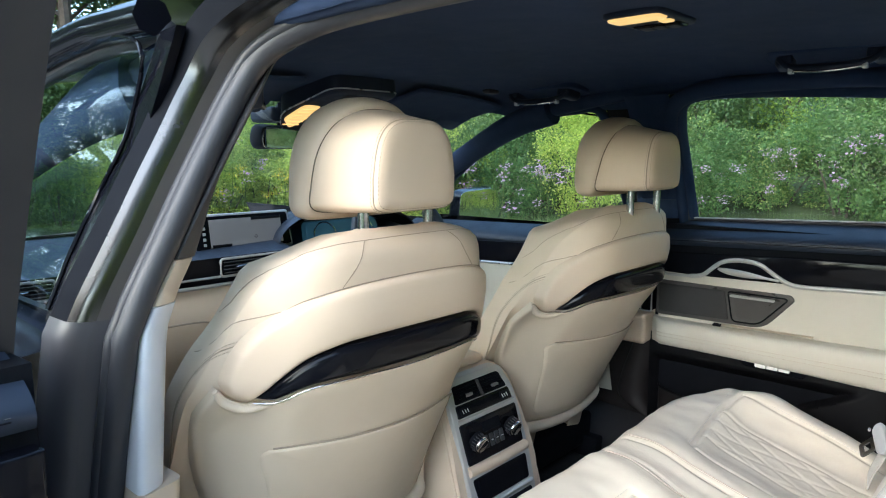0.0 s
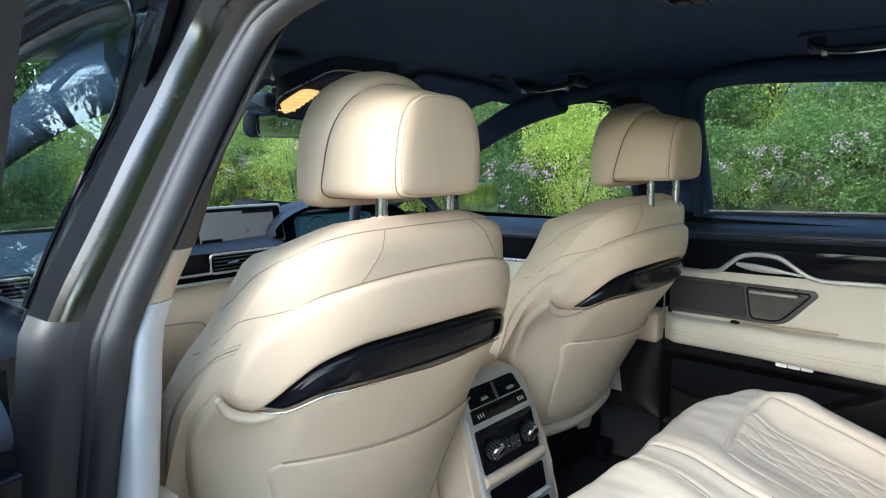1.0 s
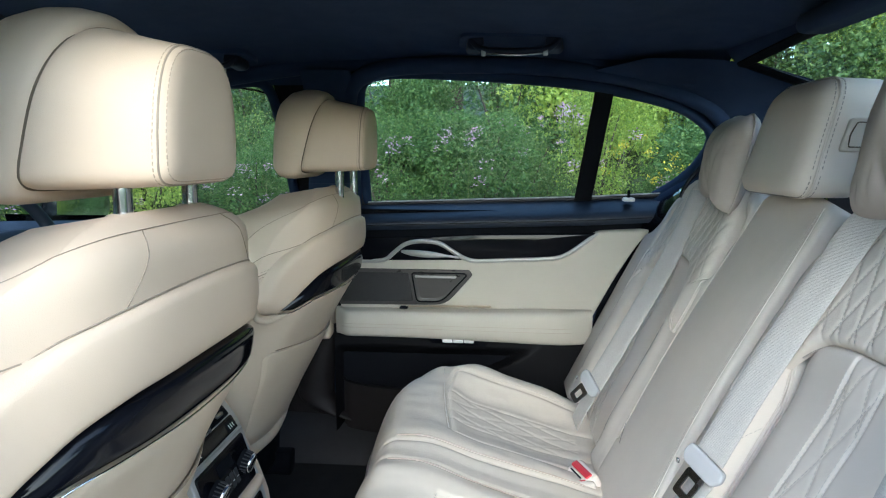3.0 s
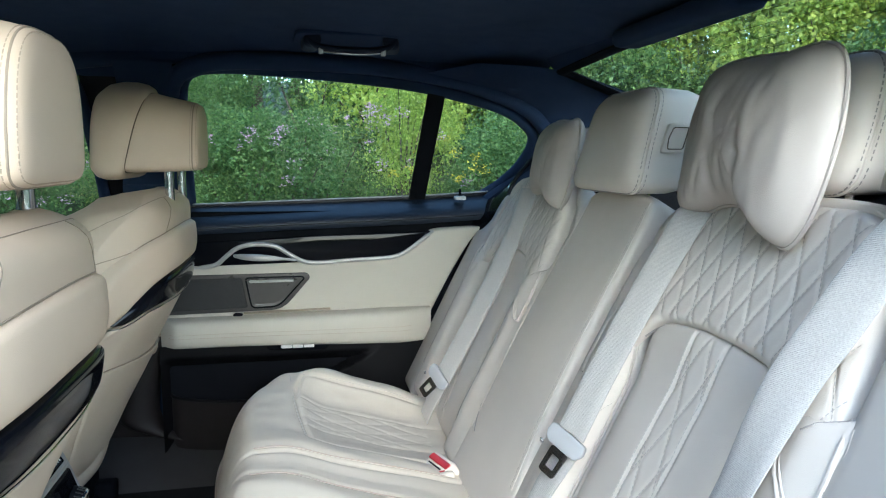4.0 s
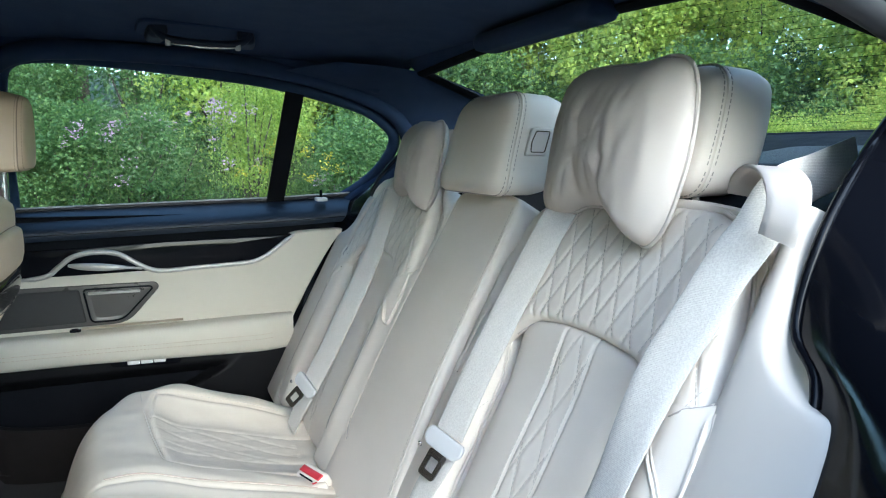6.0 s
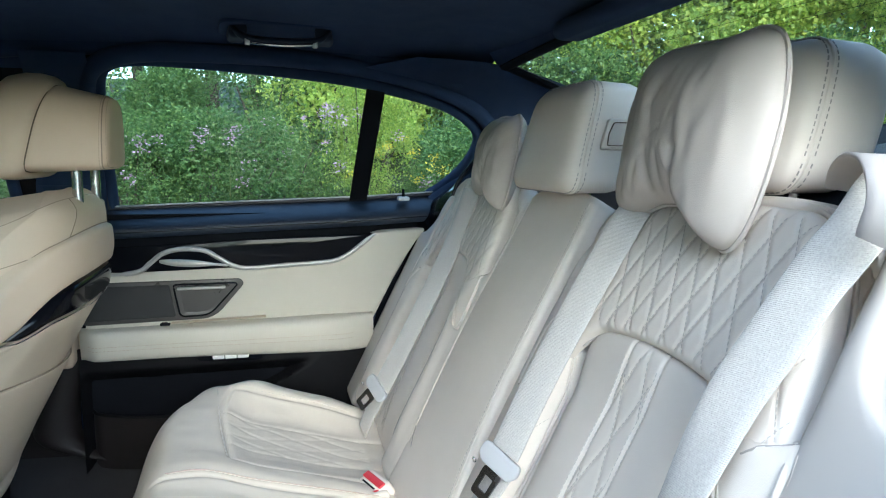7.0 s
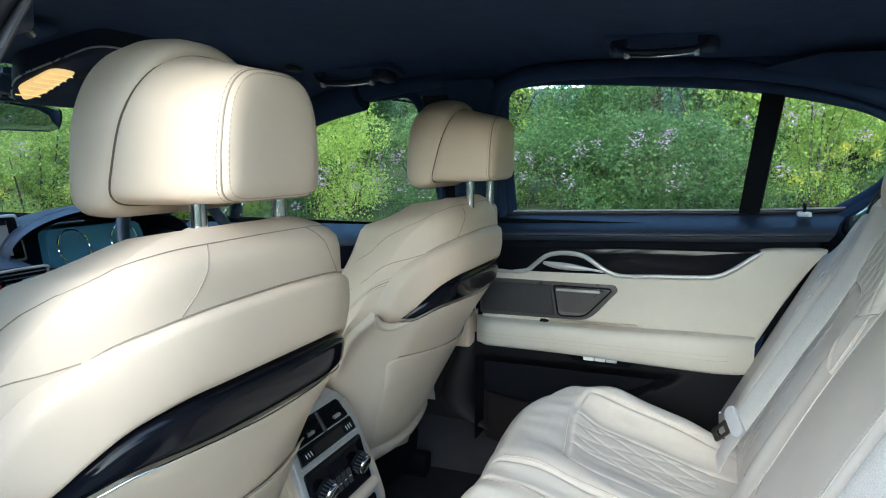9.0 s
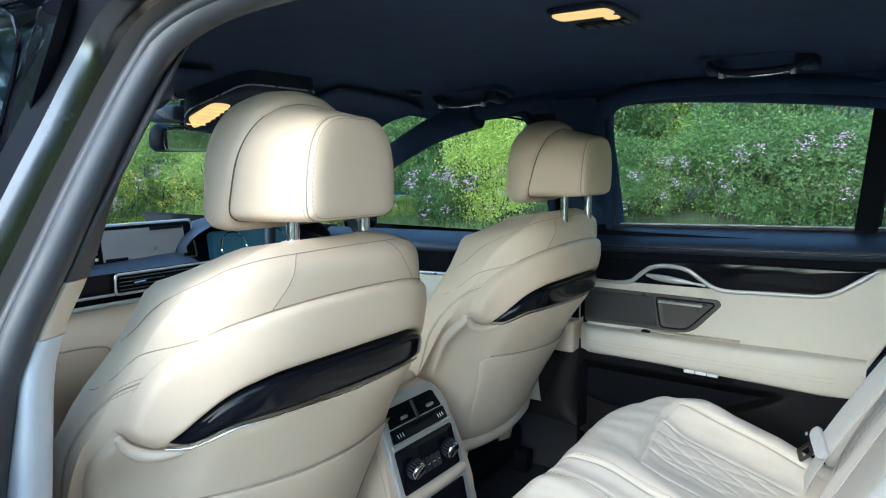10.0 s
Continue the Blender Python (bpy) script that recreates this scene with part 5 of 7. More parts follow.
    for uu in (0.206, 0.212):
        put("contrast_stitching", stitches(on_frame([(uu + 0.020, 0.885), (uu + 0.012, 0.83), (uu + 0.006, 0.76), (uu, 0.68), (uu - 0.004, 0.58)]), 0.0042, 0.0026, 0.0007), STITCH_GREY)
    put("bolster_seam", sweep(on_frame([(-0.150, 0.80), (-0.166, 0.77), (-0.172, 0.73), (-0.170, 0.66), (-0.166, 0.58)], 0.0), 0.0008, 6), STITCH_GREY)
    for uu in (-0.150, -0.157):
        put("inner_stitching", stitches(on_frame([(uu + 0.008, 0.775), (uu, 0.74), (uu - 0.004, 0.68), (uu - 0.002, 0.58)]), 0.0036, 0.0022, 0.0005), STITCH_GREY)
    return root


rear_backrest("rear_chair_back", -0.365, -1, "ivory leather rear backrest with diamond quilting")
rear_backrest("rear_chair_back", 0.365, 1, "ivory leather rear backrest with diamond quilting")

# middle backrest, the folded armrest
mid = thing("middle_backrest", (0, -0.60, 0.50), "smooth ivory leather middle backrest, folded up", "car seat")
mo = rounded([(-0.155, 0.515), (0.140, 0.515), (0.128, 0.66), (0.122, 0.80), (0.114, 1.030), (0.07, 1.040), (-0.06, 1.040), (-0.110, 1.032), (-0.119, 0.80), (-0.122, 0.68), (-0.140, 0.60)], [0.03, 0.03, 0.04, 0.05, 0.018, 0.03, 0.03, 0.012, 0.05, 0.05, 0.03], 4)


def mid_at(u, w, d):
    return lean(u, w, d + (0.008 * math.sin(math.pi * step01(0.5, 1.05, w)) if d > 0.02 else 0)) - Vector((0, -0.60, 0.50))


mid_pad = puff(dense(mo, 0.012), mid_at, 0.039, 0.010, 0.004, 0.05, 9)
part("front_pad", mid_pad, LEATHER_REAR, mid)
for pts in ([(-0.1230, 0.60), (-0.1130, 0.70), (-0.110, 0.85), (-0.105, 0.97), (-0.101, 1.025)], [(0.121, 0.60), (0.116, 0.70), (0.112, 0.85), (0.108, 0.97), (0.105, 1.022)]):
    part("pad_piping", sweep(drape(mid_pad, smooth_line([mid_at(u, w, 0.043) for u, w in pts], 6), 0.0), 0.0012, 6), LEATHER_REAR, mid)
    part("pad_stitching", stitches(drape(mid_pad, smooth_line([mid_at(u + (0.006 if u < 0 else -0.006), w, 0.050) for u, w in pts], 6), 0.0003), 0.0036, 0.0022, 0.0005), STITCH_PALE, mid)
crease_line = drape(mid_pad, smooth_line([mid_at(u, w, 0.05) for u, w in ((0.126, 0.640), (0.112, 0.615), (0.096, 0.600))], 5), 0.0)
part("fold", sweep(crease_line, 0.0010, 6), STITCH_GREY, mid)

# side fillers beside the bolsters
for s in (-1, 1):
    inner = [(0.566, 0.50), (0.568, 0.66), (0.568, 0.80), (0.566, 0.92), (0.562, 1.065)]
    outer = [(0.676, 0.50), (0.690, 0.70), (0.692, 0.85), (0.688, 0.898), (0.655, 0.907), (0.624, 0.921), (0.606, 0.942), (0.599, 0.980), (0.590, 1.065)]
    if s > 0:
        inner[-1], outer[-2:] = (0.562, 1.005), [(0.606, 0.965), (0.588, 1.005)]
    root = thing("side_bolster", (s * 0.64, -0.60, 0.50), "smooth ivory panel between the rear backrest and door opening", "seat trim", group="side bolsters")
    part("panel", rail_panel(inner, outer, lambda u, w, d: lean(s * u, w, d + 0.012) - Vector((s * 0.64, -0.60, 0.50)), 0.028, 0.014, 80, 0.004, ACROSS, 0.05), IVORY_DIMMED, root)
    ln = smooth_line([lean(s * u, w, 0.038) - Vector((s * 0.64, -0.60, 0.50)) for u, w in ((0.600, 0.55), (0.600, 0.70), (0.592, 0.85), (0.587, 0.95), (0.583, 0.985 if s > 0 else 1.03))], 6)
    part("stitching", stitches(ln, 0.0045, 0.0028, 0.0008), STITCH_GREY, root)


# headrests of the bench
def bench_headrest(name, x, half, label, z0=1.035, z1=1.195, y=-0.845, flare=0.0):
    root = thing(name, (x, y, z0), label, "headrest", group="rear headrests")

    def put(n, piece, mat, lab=""):
        return part(n, ([v - Vector((x, y, z0)) for v in piece[0]], piece[1]), mat, root, lab, True, 70)
    spec = ((0.45, 0.055, 0.055, 0.0200), (0.75, 0.026, 0.028, 0.0185), (0.91, 0.010, 0.012, 0.0140), (0.975, 0.003, 0.004, 0.0065), (1.0, 0, 0, -0.004), (1.0, 0.000, 0.000, -0.020), (0.985, 0.0, 0.002, -0.060), (0.92, 0.004, 0.009, -0.085), (0.80, 0.014, 0.025, -0.102), (0.55, 0.04, 0.055, -0.110))
    rings = []
    for k, a, b, dy in spec:
        o = rounded([(-half * k, z0 + a), (half * k, z0 + a), (half * k * 1.02, (z0 + z1) / 2), (half * k * 0.93, z1 - b), (-half * k * 0.93, z1 - b), (-half * k * 1.02, (z0 + z1) / 2)], [0.03, 0.03, 0.03, 0.04, 0.04, 0.03], 5)
        rings.append([Vector((x + p.x * (1.0 + flare * max(0.0, 1 - (p.y - z0) / (0.55 * (z1 - z0))) ** 2), y + dy - 0.27 * (p.y - z0), p.y)) for p in o])
    put("cushion", skin(rings), LEATHER_REAR)
    seam = [Vector((p.x - x, p.y - y, p.z - z0)) for p in rings[4]]
    centre = sum(seam, Vector()) / len(seam)
    grown = [centre + (p - centre) * 1.002 for p in seam]
    part("seam", sweep(grown, 0.0018, 6, closed=True), LEATHER_REAR, root)
    for dy in (0.006, -0.006):
        part("stitching", stitches([p + Vector((0, dy, 0)) for p in grown + grown[:1]], 0.0045, 0.0028, 0.0008), STITCH_GREY, root)
    for sx in (-1, 1):
        put("post", sweep([(x + sx * half * 0.5, y - 0.05, z0 - 0.035), (x + sx * half * 0.5, y - 0.05, z0 + 0.02)], 0.007, 10), CHROME, "chrome headrest post")
    return root


bench_headrest("rear_headrest", 0.012, 0.104, "square ivory leather middle headrest", 1.034, 1.196, -0.806, 0.16)
tab = thing("headrest_release", (-0.094, -0.872, 1.118), "small ivory release button on the headrest side", "button")
part("plate", puff(rounded([(-0.020, -0.022), (0.020, -0.022), (0.020, 0.022), (-0.020, 0.022)], 0.005, 3), lambda u, w, d: Vector((-d, u - 0.3 * w, w)), 0.004, 0.003, 0, 0.004, 3), LEATHER_REAR, tab)
part("button_rim", sweep([Vector((-0.0045, q.x - 0.3 * q.y, q.y)) for q in rounded([(-0.014, -0.016), (0.011, -0.016), (0.014, 0.0), (0.011, 0.016), (-0.014, 0.016)], 0.003, 3)], 0.0009, 6, closed=True), GROOVE_SHADE, tab, "dark gap round the button")
bench_headrest("rear_headrest", -0.318, 0.104, "ivory leather outer headrest behind its pillow", 1.050, 1.205, -0.880)
bench_headrest("rear_headrest", 0.325, 0.100, "ivory leather outer headrest behind its pillow", 1.020, 1.150, -0.880)


def pillow(name, x, s, label, z=1.106, y=-0.832, size=1.0):
    """A soft butterfly pillow with two lower lobes, creased where it is tied."""
    c = Vector((x, y, z))
    root = thing(name, c, label, "pillow", group="headrest pillows")
    o = smooth_line([(-0.140, 0.052, 0), (-0.118, 0.098, 0), (-0.05, 0.104, 0), (0.03, 0.099, 0), (0.095, 0.100, 0), (0.130, 0.078, 0), (0.144, 0.020, 0), (0.138, -0.044, 0), (0.122, -0.090, 0), (0.098, -0.110, 0), (0.068, -0.098, 0), (0.034, -0.076, 0), (-0.03, -0.074, 0), (-0.080, -0.088, 0), (-0.124, -0.092, 0), (-0.147, -0.070, 0), (-0.148, -0.006, 0)], 8, True)
    cx, cz = 0.0, 0.012

    def fold(u, w):
        f = 0.0
        for ax, az, bx, bz, dep, wd in ((0.028, -0.058, 0.036, -0.012, 0.014, 0.007), (0.036, -0.012, 0.030, 0.016, 0.006, 0.005), (-0.012, 0.078, -0.030, 0.040, 0.005, 0.006), (-0.030, 0.040, -0.018, 0.004, 0.004, 0.004), (-0.022, -0.052, -0.030, -0.015, 0.009, 0.006), (0.006, -0.056, 0.002, -0.020, 0.006, 0.005), (0.018, 0.030, 0.010, -0.006, 0.0035, 0.004), (0.052, -0.040, 0.060, 0.006, 0.004, 0.006), (-0.060, -0.064, -0.046, -0.030, 0.007, 0.006), (-0.092, -0.074, -0.080, -0.042, 0.005, 0.005), (-0.105, -0.060, -0.085, -0.036, 0.003, 0.004), (-0.050, 0.084, -0.062, 0.052, 0.004, 0.005), (0.075, 0.092, 0.062, 0.060, 0.003, 0.005), (-0.070, 0.010, -0.045, -0.004, 0.002, 0.004)):
            f += 0.26 * dep * groove(seg_dist(u, w, ax, az, bx, bz), wd)
        return f
    vs, fs = [], []
    n = len(o)
    levels = 30
    for side in (1, -1):
        base = len(vs)
        for k in range(levels):
            r = 1 - k / levels
            for p in o:
                u, w = cx + (p.x - cx) * r, cz + (p.y - cz) * r
                th = (0.048 if side > 0 else 0.030) * (1 - r ** 2.6) ** 0.60
                wave = (0.0035 * noise.noise(Vector((u * 26 + s * 3, w * 16, 2.0))) + 0.0016 * noise.noise(Vector((u * 60, w * 30, 7.0 + s)))) * min(1, 4 * (1 - r))
                d = side * th
                if side > 0:
                    d += wave - fold(u, w) * min(1, 3 * (1 - r))
                vs.append((s * u * 0.955 * size, d - 0.16 * w + 0.09 * u, w * 0.98 * size))
        vs.append((s * cx, side * 0.046 - 0.16 * cz, cz))
        for k in range(levels - 1):
            for i in range(n):
                a, b = base + k * n + i, base + k * n + (i + 1) % n
                fs.append((a, b, b + n, a + n))
        last = base + (levels - 1) * n
        fs += [(last + i, last + (i + 1) % n, len(vs) - 1) for i in range(n)]
    part("pillow_body", ([Vector(v) for v in vs], fs), LEATHER_DIMMED, root, "", True, 0)
    rim = [Vector((s * p.x * 0.955 * size, -0.16 * p.y + 0.09 * p.x, p.y * 0.98 * size)) for p in o]
    part("piping", sweep(rim, 0.0026, 6, closed=True), LEATHER_DIMMED, root)
    return root


pillow("headrest_pillow", -0.330, -1, "soft ivory leather pillow tied to the headrest")
pillow("headrest_pillow", 0.287, -1, "soft ivory leather pillow tied to the headrest", 1.079, -0.838, 0.84)


# ---- seat cushion ----
def seat_z(x, y):
    """Height of the bench, with its seams, pleats and rolls."""
    k = (y + 0.60) / 0.44                         # 0 at the back, 1 at the front edge
    z = 0.522 + 0.082 * step01(-0.1, 0.80, k)
    z += 0.012 * step01(0.50, 0.72, k)
    ax = abs(x)
    # dished seats between rolls
    dish = math.exp(-((ax - 0.27) / 0.13) ** 4)
    z -= 0.016 * dish * (1 - step01(0.55, 0.72, k))
    z += step01(0.34, 0.43, ax) * (0.024 * step01(-0.1, 0.25, k) * (1 - step01(0.50, 0.80, k)) - 0.005 * step01(0.6, 0.8, k))
    z += 0.008 * math.exp(-((ax - 0.075) / 0.045) ** 2) * step01(0.0, 0.2, k)
    z += 0.010 * math.exp(-((ax - 0.47) / 0.05) ** 2)
    # seams
    dep = 0.0
    if 0.06 < ax < 0.62:
        front = 0.655 + 0.05 * ((ax - 0.26) / 0.2)
        dep += 0.007 * groove((k - front) * 0.44, 0.004) * step01(0.105, 0.125, ax) * (1 - step01(0.41, 0.43, ax))
        fade = 1 - step01(front - 0.014, front + 0.002, k)
        if fade > 0:
            for xx in (0.115 + 0.0 * k, 0.405 + 0.015 * k):
                dep += fade * 0.006 * groove(ax - xx, 0.0045)
            for xx in (0.195, 0.325):
                dep += fade * 0.0028 * groove(ax - xx, 0.0032)
            if 0.195 < ax < 0.325 and k > 0.08:
                a, b = ((ax - 0.26) + (y + 0.6) * 0.40) / 0.045, ((ax - 0.26) - (y + 0.6) * 0.40) / 0.045
                dep += fade * 0.0018 * groove(min(abs(a - round(a)), abs(b - round(b))) * 0.045, 0.0028)
            dep += fade * 0.0005 * (0.5 + 0.5 * math.sin(95 * ax + 4 * math.sin(9 * y))) * step01(0.1, 0.4, k) * (1 if 0.12 < ax < 0.40 else 0)
    dep += 0.004 * groove(ax - 0.028 - 0.02 * (1 - k), 0.004)
    z -= dep
    z += 0.0035 * noise.noise(Vector((x * 9, y * 9, 1.3))) + 0.0022 * noise.noise(Vector((x * 30, y * 14, 4.1)))
    # rolled front and outer edges
    z -= 0.22 * max(0.0, (k - 0.80) / 0.20) ** 2.6
    z -= 0.030 * max(0.0, (ax - 0.42) / 0.07) ** 1.8
    return z


bench = thing("rear_bench", (0, -0.38, 0.30), "ivory leather rear bench cushion with quilted seats", "car seat")


def bench_at(u, v):
    x, y = -0.585 + 1.17 * u, -0.64 + 0.462 * v
    k = (y + 0.60) / 0.44
    fwd = 0.020 * math.exp(-((abs(x) - 0.24) / 0.15) ** 2) * step01(0.5, 1.0, k)
    fwd -= 0.115 * max(0.0, min((abs(x) - 0.29) / 0.24, 1.2)) ** 2 * step01(0.25, 0.95, k)
    return Vector((x, y + fwd + 0.38, seat_z(x, y) - 0.30))


part("cushion", sheet(bench_at, 300, 130), LEATHER_SEAT, bench, "", True, 0)
part("front_skirt", sheet(lambda u, v: Vector(bench_at(u, 1.0)) + Vector((0, 0.004 - 0.05 * v, -0.22 * v)), 60, 4), LEATHER_SEAT, bench)
part("base", block((-0.62, -0.26, 0.0), (0.62, 0.18, 0.10), 0.02), CARPET, bench)
for s in (-1, 1):
    for pts, m in (([(0.115, k) for k in (0.10, 0.25, 0.4, 0.55, 0.61)], STITCH_PALE), ([(0.12 + 0.03 * j, 0.655 + 0.05 * ((0.12 + 0.03 * j - 0.26) / 0.2) + 0.012) for j in range(11)], STITCH_PALE), ([(0.41 + 0.015 * k, k) for k in (0.10, 0.25, 0.4, 0.55, 0.68)], STITCH_PALE), ([(0.040 + 0.02 * (1 - k), k) for k in (0.1, 0.25, 0.4, 0.55, 0.7, 0.82)], RED)):
        ln = []
        for ax, k in pts:
            y = -0.60 + 0.44 * k
            ln.append(Vector((s * ax, y + 0.38 + 0.020 * math.exp(-((ax - 0.24) / 0.15) ** 2) * step01(0.5, 1.0, k), seat_z(s * ax, y) - 0.2985)))
        if m is RED:
            part("seam_piping", sweep(smooth_line(ln, 5), 0.0008, 5), surface("rose_thread", (0.46, 0.35, 0.28), 0.6, 0.9, 30.0) if s < 0 else bpy.data.materials["rose_thread"], bench, "thin rose seam thread")
        else:
            part("stitching", stitches(smooth_line(ln, 5), 0.0045, 0.0028, 0.0007), m, bench)


# ---- belts ----
def ribbon(line, width, across, thick=0.0014):
    """A flat band along a line; across gives its width's way at each point."""
    n = len(line)
    rings = []
    for i, p in enumerate(line):
        t = (line[min(i + 1, n - 1)] - line[max(i - 1, 0)]).normalized()
        a = across(i / (n - 1))
        a = (a - t * a.dot(t)).normalized()
        nn = t.cross(a)
        rings.append([p + a * width / 2 * q + nn * thick * r for q, r in ((-1, -0.4), (-0.94, -1), (-0.5, -1), (0, -1), (0.5, -1), (0.94, -1), (1, -0.4), (1, 0.4), (0.94, 1), (0.5, 1), (0, 1), (-0.5, 1), (-0.94, 1), (-1, 0.4))])
    return skin(rings)


def tongue(name, at_, down, side, label):
    """A latch plate: leather-coloured head, slotted metal tongue."""
    root = thing(name, at_, label, "belt tongue", group="belt tongues")
    down, side = down.normalized(), side.normalized()
    side = (side - down * side.dot(down)).normalized()
    nn = side.cross(down)

    def loc(u, w, d):
        return side * u + down * w + nn * d
    part("head", puff(rounded([(-0.029, -0.012), (0.029, -0.012), (0.032, 0.003), (0.024, 0.014), (-0.024, 0.014), (-0.032, 0.003)], 0.006, 3), loc, 0.005, 0.003, 0.001, 0.004, 4), GREY_PLASTIC, root, "ivory plastic head")
    outer = rounded([(-0.014, 0.014), (0.014, 0.014), (0.013, 0.052), (-0.013, 0.052)], 0.005, 3)
    inner = rounded([(-0.007, 0.024), (0.007, 0.024), (0.007, 0.043), (-0.007, 0.043)], 0.002, 3)
    vs = [loc(p.x, p.y, h) for h in (0.002, -0.001) for p in outer] + [loc(p.x, p.y, h) for h in (0.002, -0.001) for p in inner]
    n = len(outer)
    fs = []
    for i in range(n):
        j = (i + 1) % n
        fs += [(i, j, 2 * n + j, 2 * n + i), (n + i, 3 * n + i, 3 * n + j, n + j), (i, n + i, n + j, j), (2 * n + i, 2 * n + j, 3 * n + j, 3 * n + i)]
    part("metal_tongue", (vs, fs), DARK_CHROME, root, "slotted chrome tongue", True, 35)
    part("catch", block((-0.003, -0.002, -0.003), (0.003, 0.002, 0.003), 0.001, Matrix.Translation(loc(0.030, 0.020, 0.002))), CHROME, root)
    return root


def shoulder_belt(name, pts, across, label, width=0.047, per=10):
    ln = smooth_line(pts, per)
    ob = part(name, ribbon(ln, width, across), WEB, None)
    n = len(ln)
    for q in (-1, 1):
        edge = []
        for i, p in enumerate(ln):
            t = (ln[min(i + 1, n - 1)] - ln[max(i - 1, 0)]).normalized()
            a = across(i / (n - 1))
            edge.append(p + (a - t * a.dot(t)).normalized() * (width / 2 - 0.0015) * q)
        part("woven_edge", sweep(edge, 0.0010, 5), WEB, ob)
    return tagged(ob, label, "seat belt", group="seat belts")


shoulder_belt("seat_belt", [(-0.507, -1.02, 1.098), (-0.517, -0.97, 1.087), (-0.530, -0.92, 1.077), (-0.549, -0.86, 1.066), (-0.567, -0.806, 1.034), (-0.556, -0.782, 0.995), (-0.545, -0.760, 0.950), (-0.534, -0.738, 0.905), (-0.530, -0.716, 0.860), (-0.530, -0.696, 0.820), (-0.529, -0.677, 0.780), (-0.522, -0.645, 0.708), (-0.51, -0.605, 0.627), (-0.49, -0.59, 0.56)],
              lambda t: Vector((0.15 + 0.85 * step01(0.18, 0.30, t), -0.1 + 0.36 * step01(0.18, 0.30, t) - 0.34 * step01(0.52, 0.75, t), 1.0 - 0.82 * step01(0.18, 0.30, t) - 0.22 * step01(0.52, 0.75, t))), "ivory belt webbing laid over the outer rear seat", 0.047)
shoulder_belt("seat_belt", [(-0.228, -0.850, 1.040), (-0.246, -0.812, 1.018), (-0.241, -0.785, 0.970), (-0.2345, -0.746, 0.895), (-0.228, -0.704, 0.810), (-0.223, -0.666, 0.726)], lambda t: Vector((1, 0.40, 0.15)), "ivory belt webbing hanging down beside the middle backrest")
shoulder_belt("seat_belt", [(-0.222, -0.672, 0.712), (-0.216, -0.654, 0.680), (-0.210, -0.632, 0.640), (-0.212, -0.606, 0.580), (-0.20, -0.60, 0.53)], lambda t: Vector((1, 0.1, 0.3)), "ivory belt webbing running down into the seat gap", 0.040)
shoulder_belt("seat_belt", [(0.388, -0.812, 1.02), (0.362, -0.772, 0.93), (0.328, -0.724, 0.85), (0.296, -0.680, 0.785), (0.290, -0.640, 0.712), (0.298, -0.612, 0.655), (0.300, -0.602, 0.634)], lambda t: Vector((1, 0.55, 0.15)), "ivory belt webbing on the far rear seat")
shoulder_belt("seat_belt", [(0.303, -0.606, 0.632), (0.315, -0.594, 0.60), (0.33, -0.58, 0.565), (0.345, -0.57, 0.53)], lambda t: Vector((1, 0.2, 0.3)), "ivory belt webbing running down into the seat gap", 0.040)
tongue("belt_tongue", (-0.221, -0.660, 0.714), Vector((0.004, 0.030, -0.050)), Vector((0.82, 0.57, 0.05)), "ivory belt tongue with a slotted chrome tip, hanging")
tongue("belt_tongue", (0.300, -0.592, 0.634), Vector((0.016, 0.038, -0.045)), Vector((0.78, 0.62, 0.05)), "ivory belt tongue with a slotted chrome tip, hanging")
loop_line = smooth_line([(-0.502, -0.86, 1.059), (-0.516, -0.85, 1.075), (-0.544, -0.835, 1.086), (-0.576, -0.815, 1.084), (-0.602, -0.795, 1.073), (-0.612, -0.785, 1.057), (-0.612, -0.78, 1.042), (-0.608, -0.78, 1.028)], 8)
ob = part("belt_guide", ribbon(loop_line, 0.034, lambda t: Vector((0.75, 0.60 - 0.5 * t, 0.05)), 0.002), LEATHER_DIMMED, None)
tagged(ob, "ivory leather loop that guides the belt", "belt guide")


def buckle(name, at_, turn, label):
    root = thing(name, at_, label, "belt buckle", group="belt buckles")
    m = Matrix.Rotation(radians(turn), 4, "Z") @ Matrix.Rotation(radians(-28), 4, "X")
    part("housing", block((-0.032, -0.018, -0.05), (0.032, 0.018, 0.030), 0.007, m), LEATHER_REAR, root)
    part("red_button", block((-0.029, -0.009, 0.028), (0.029, 0.004, 0.0325), 0.002, m), RED, root, "red release button")
    part("slot", block((-0.020, 0.008, 0.028), (0.020, 0.011, 0.0312), 0.001, m), DARK_PLASTIC, root)
    return root


buckle("belt_buckle", (0.107, -0.566, 0.517), 20, "ivory belt buckle with a red button between the seats")
buckle("belt_buckle", (0.062, -0.545, 0.508), -70, "ivory belt buckle with a red button between the seats")

# ---- centre console, dashboard, roof fittings ----
con = thing("centre_console", (-0.03, 0.05, 0.30), "cream centre console with rear air vents and climate panel", "console")
CO = Vector((-0.03, 0.05, 0.30))


CON_W = [(0.370, 0.400), (0.417, 0.452), (0.425, 0.458), (0.480, 0.506), (0.508, 0.531), (0.540, 0.574), (0.575, 0.609), (0.581, 0.615), (0.586, 0.620), (0.616, 0.643), (0.673, 0.676), (0.70, 0.692)]


def con_y(w):
    return 0.034 + 0.32 * max(w - 0.57, -0.17) + 2.6 * max(w - 0.60, 0.0) ** 2


def con_face(u, w, d):
    """The console's rear face leans forward as it rises."""
    w = lerp_table(CON_W, w)
    return Vector((u * 0.93 - 0.03, con_y(w) - d, w)) - CO


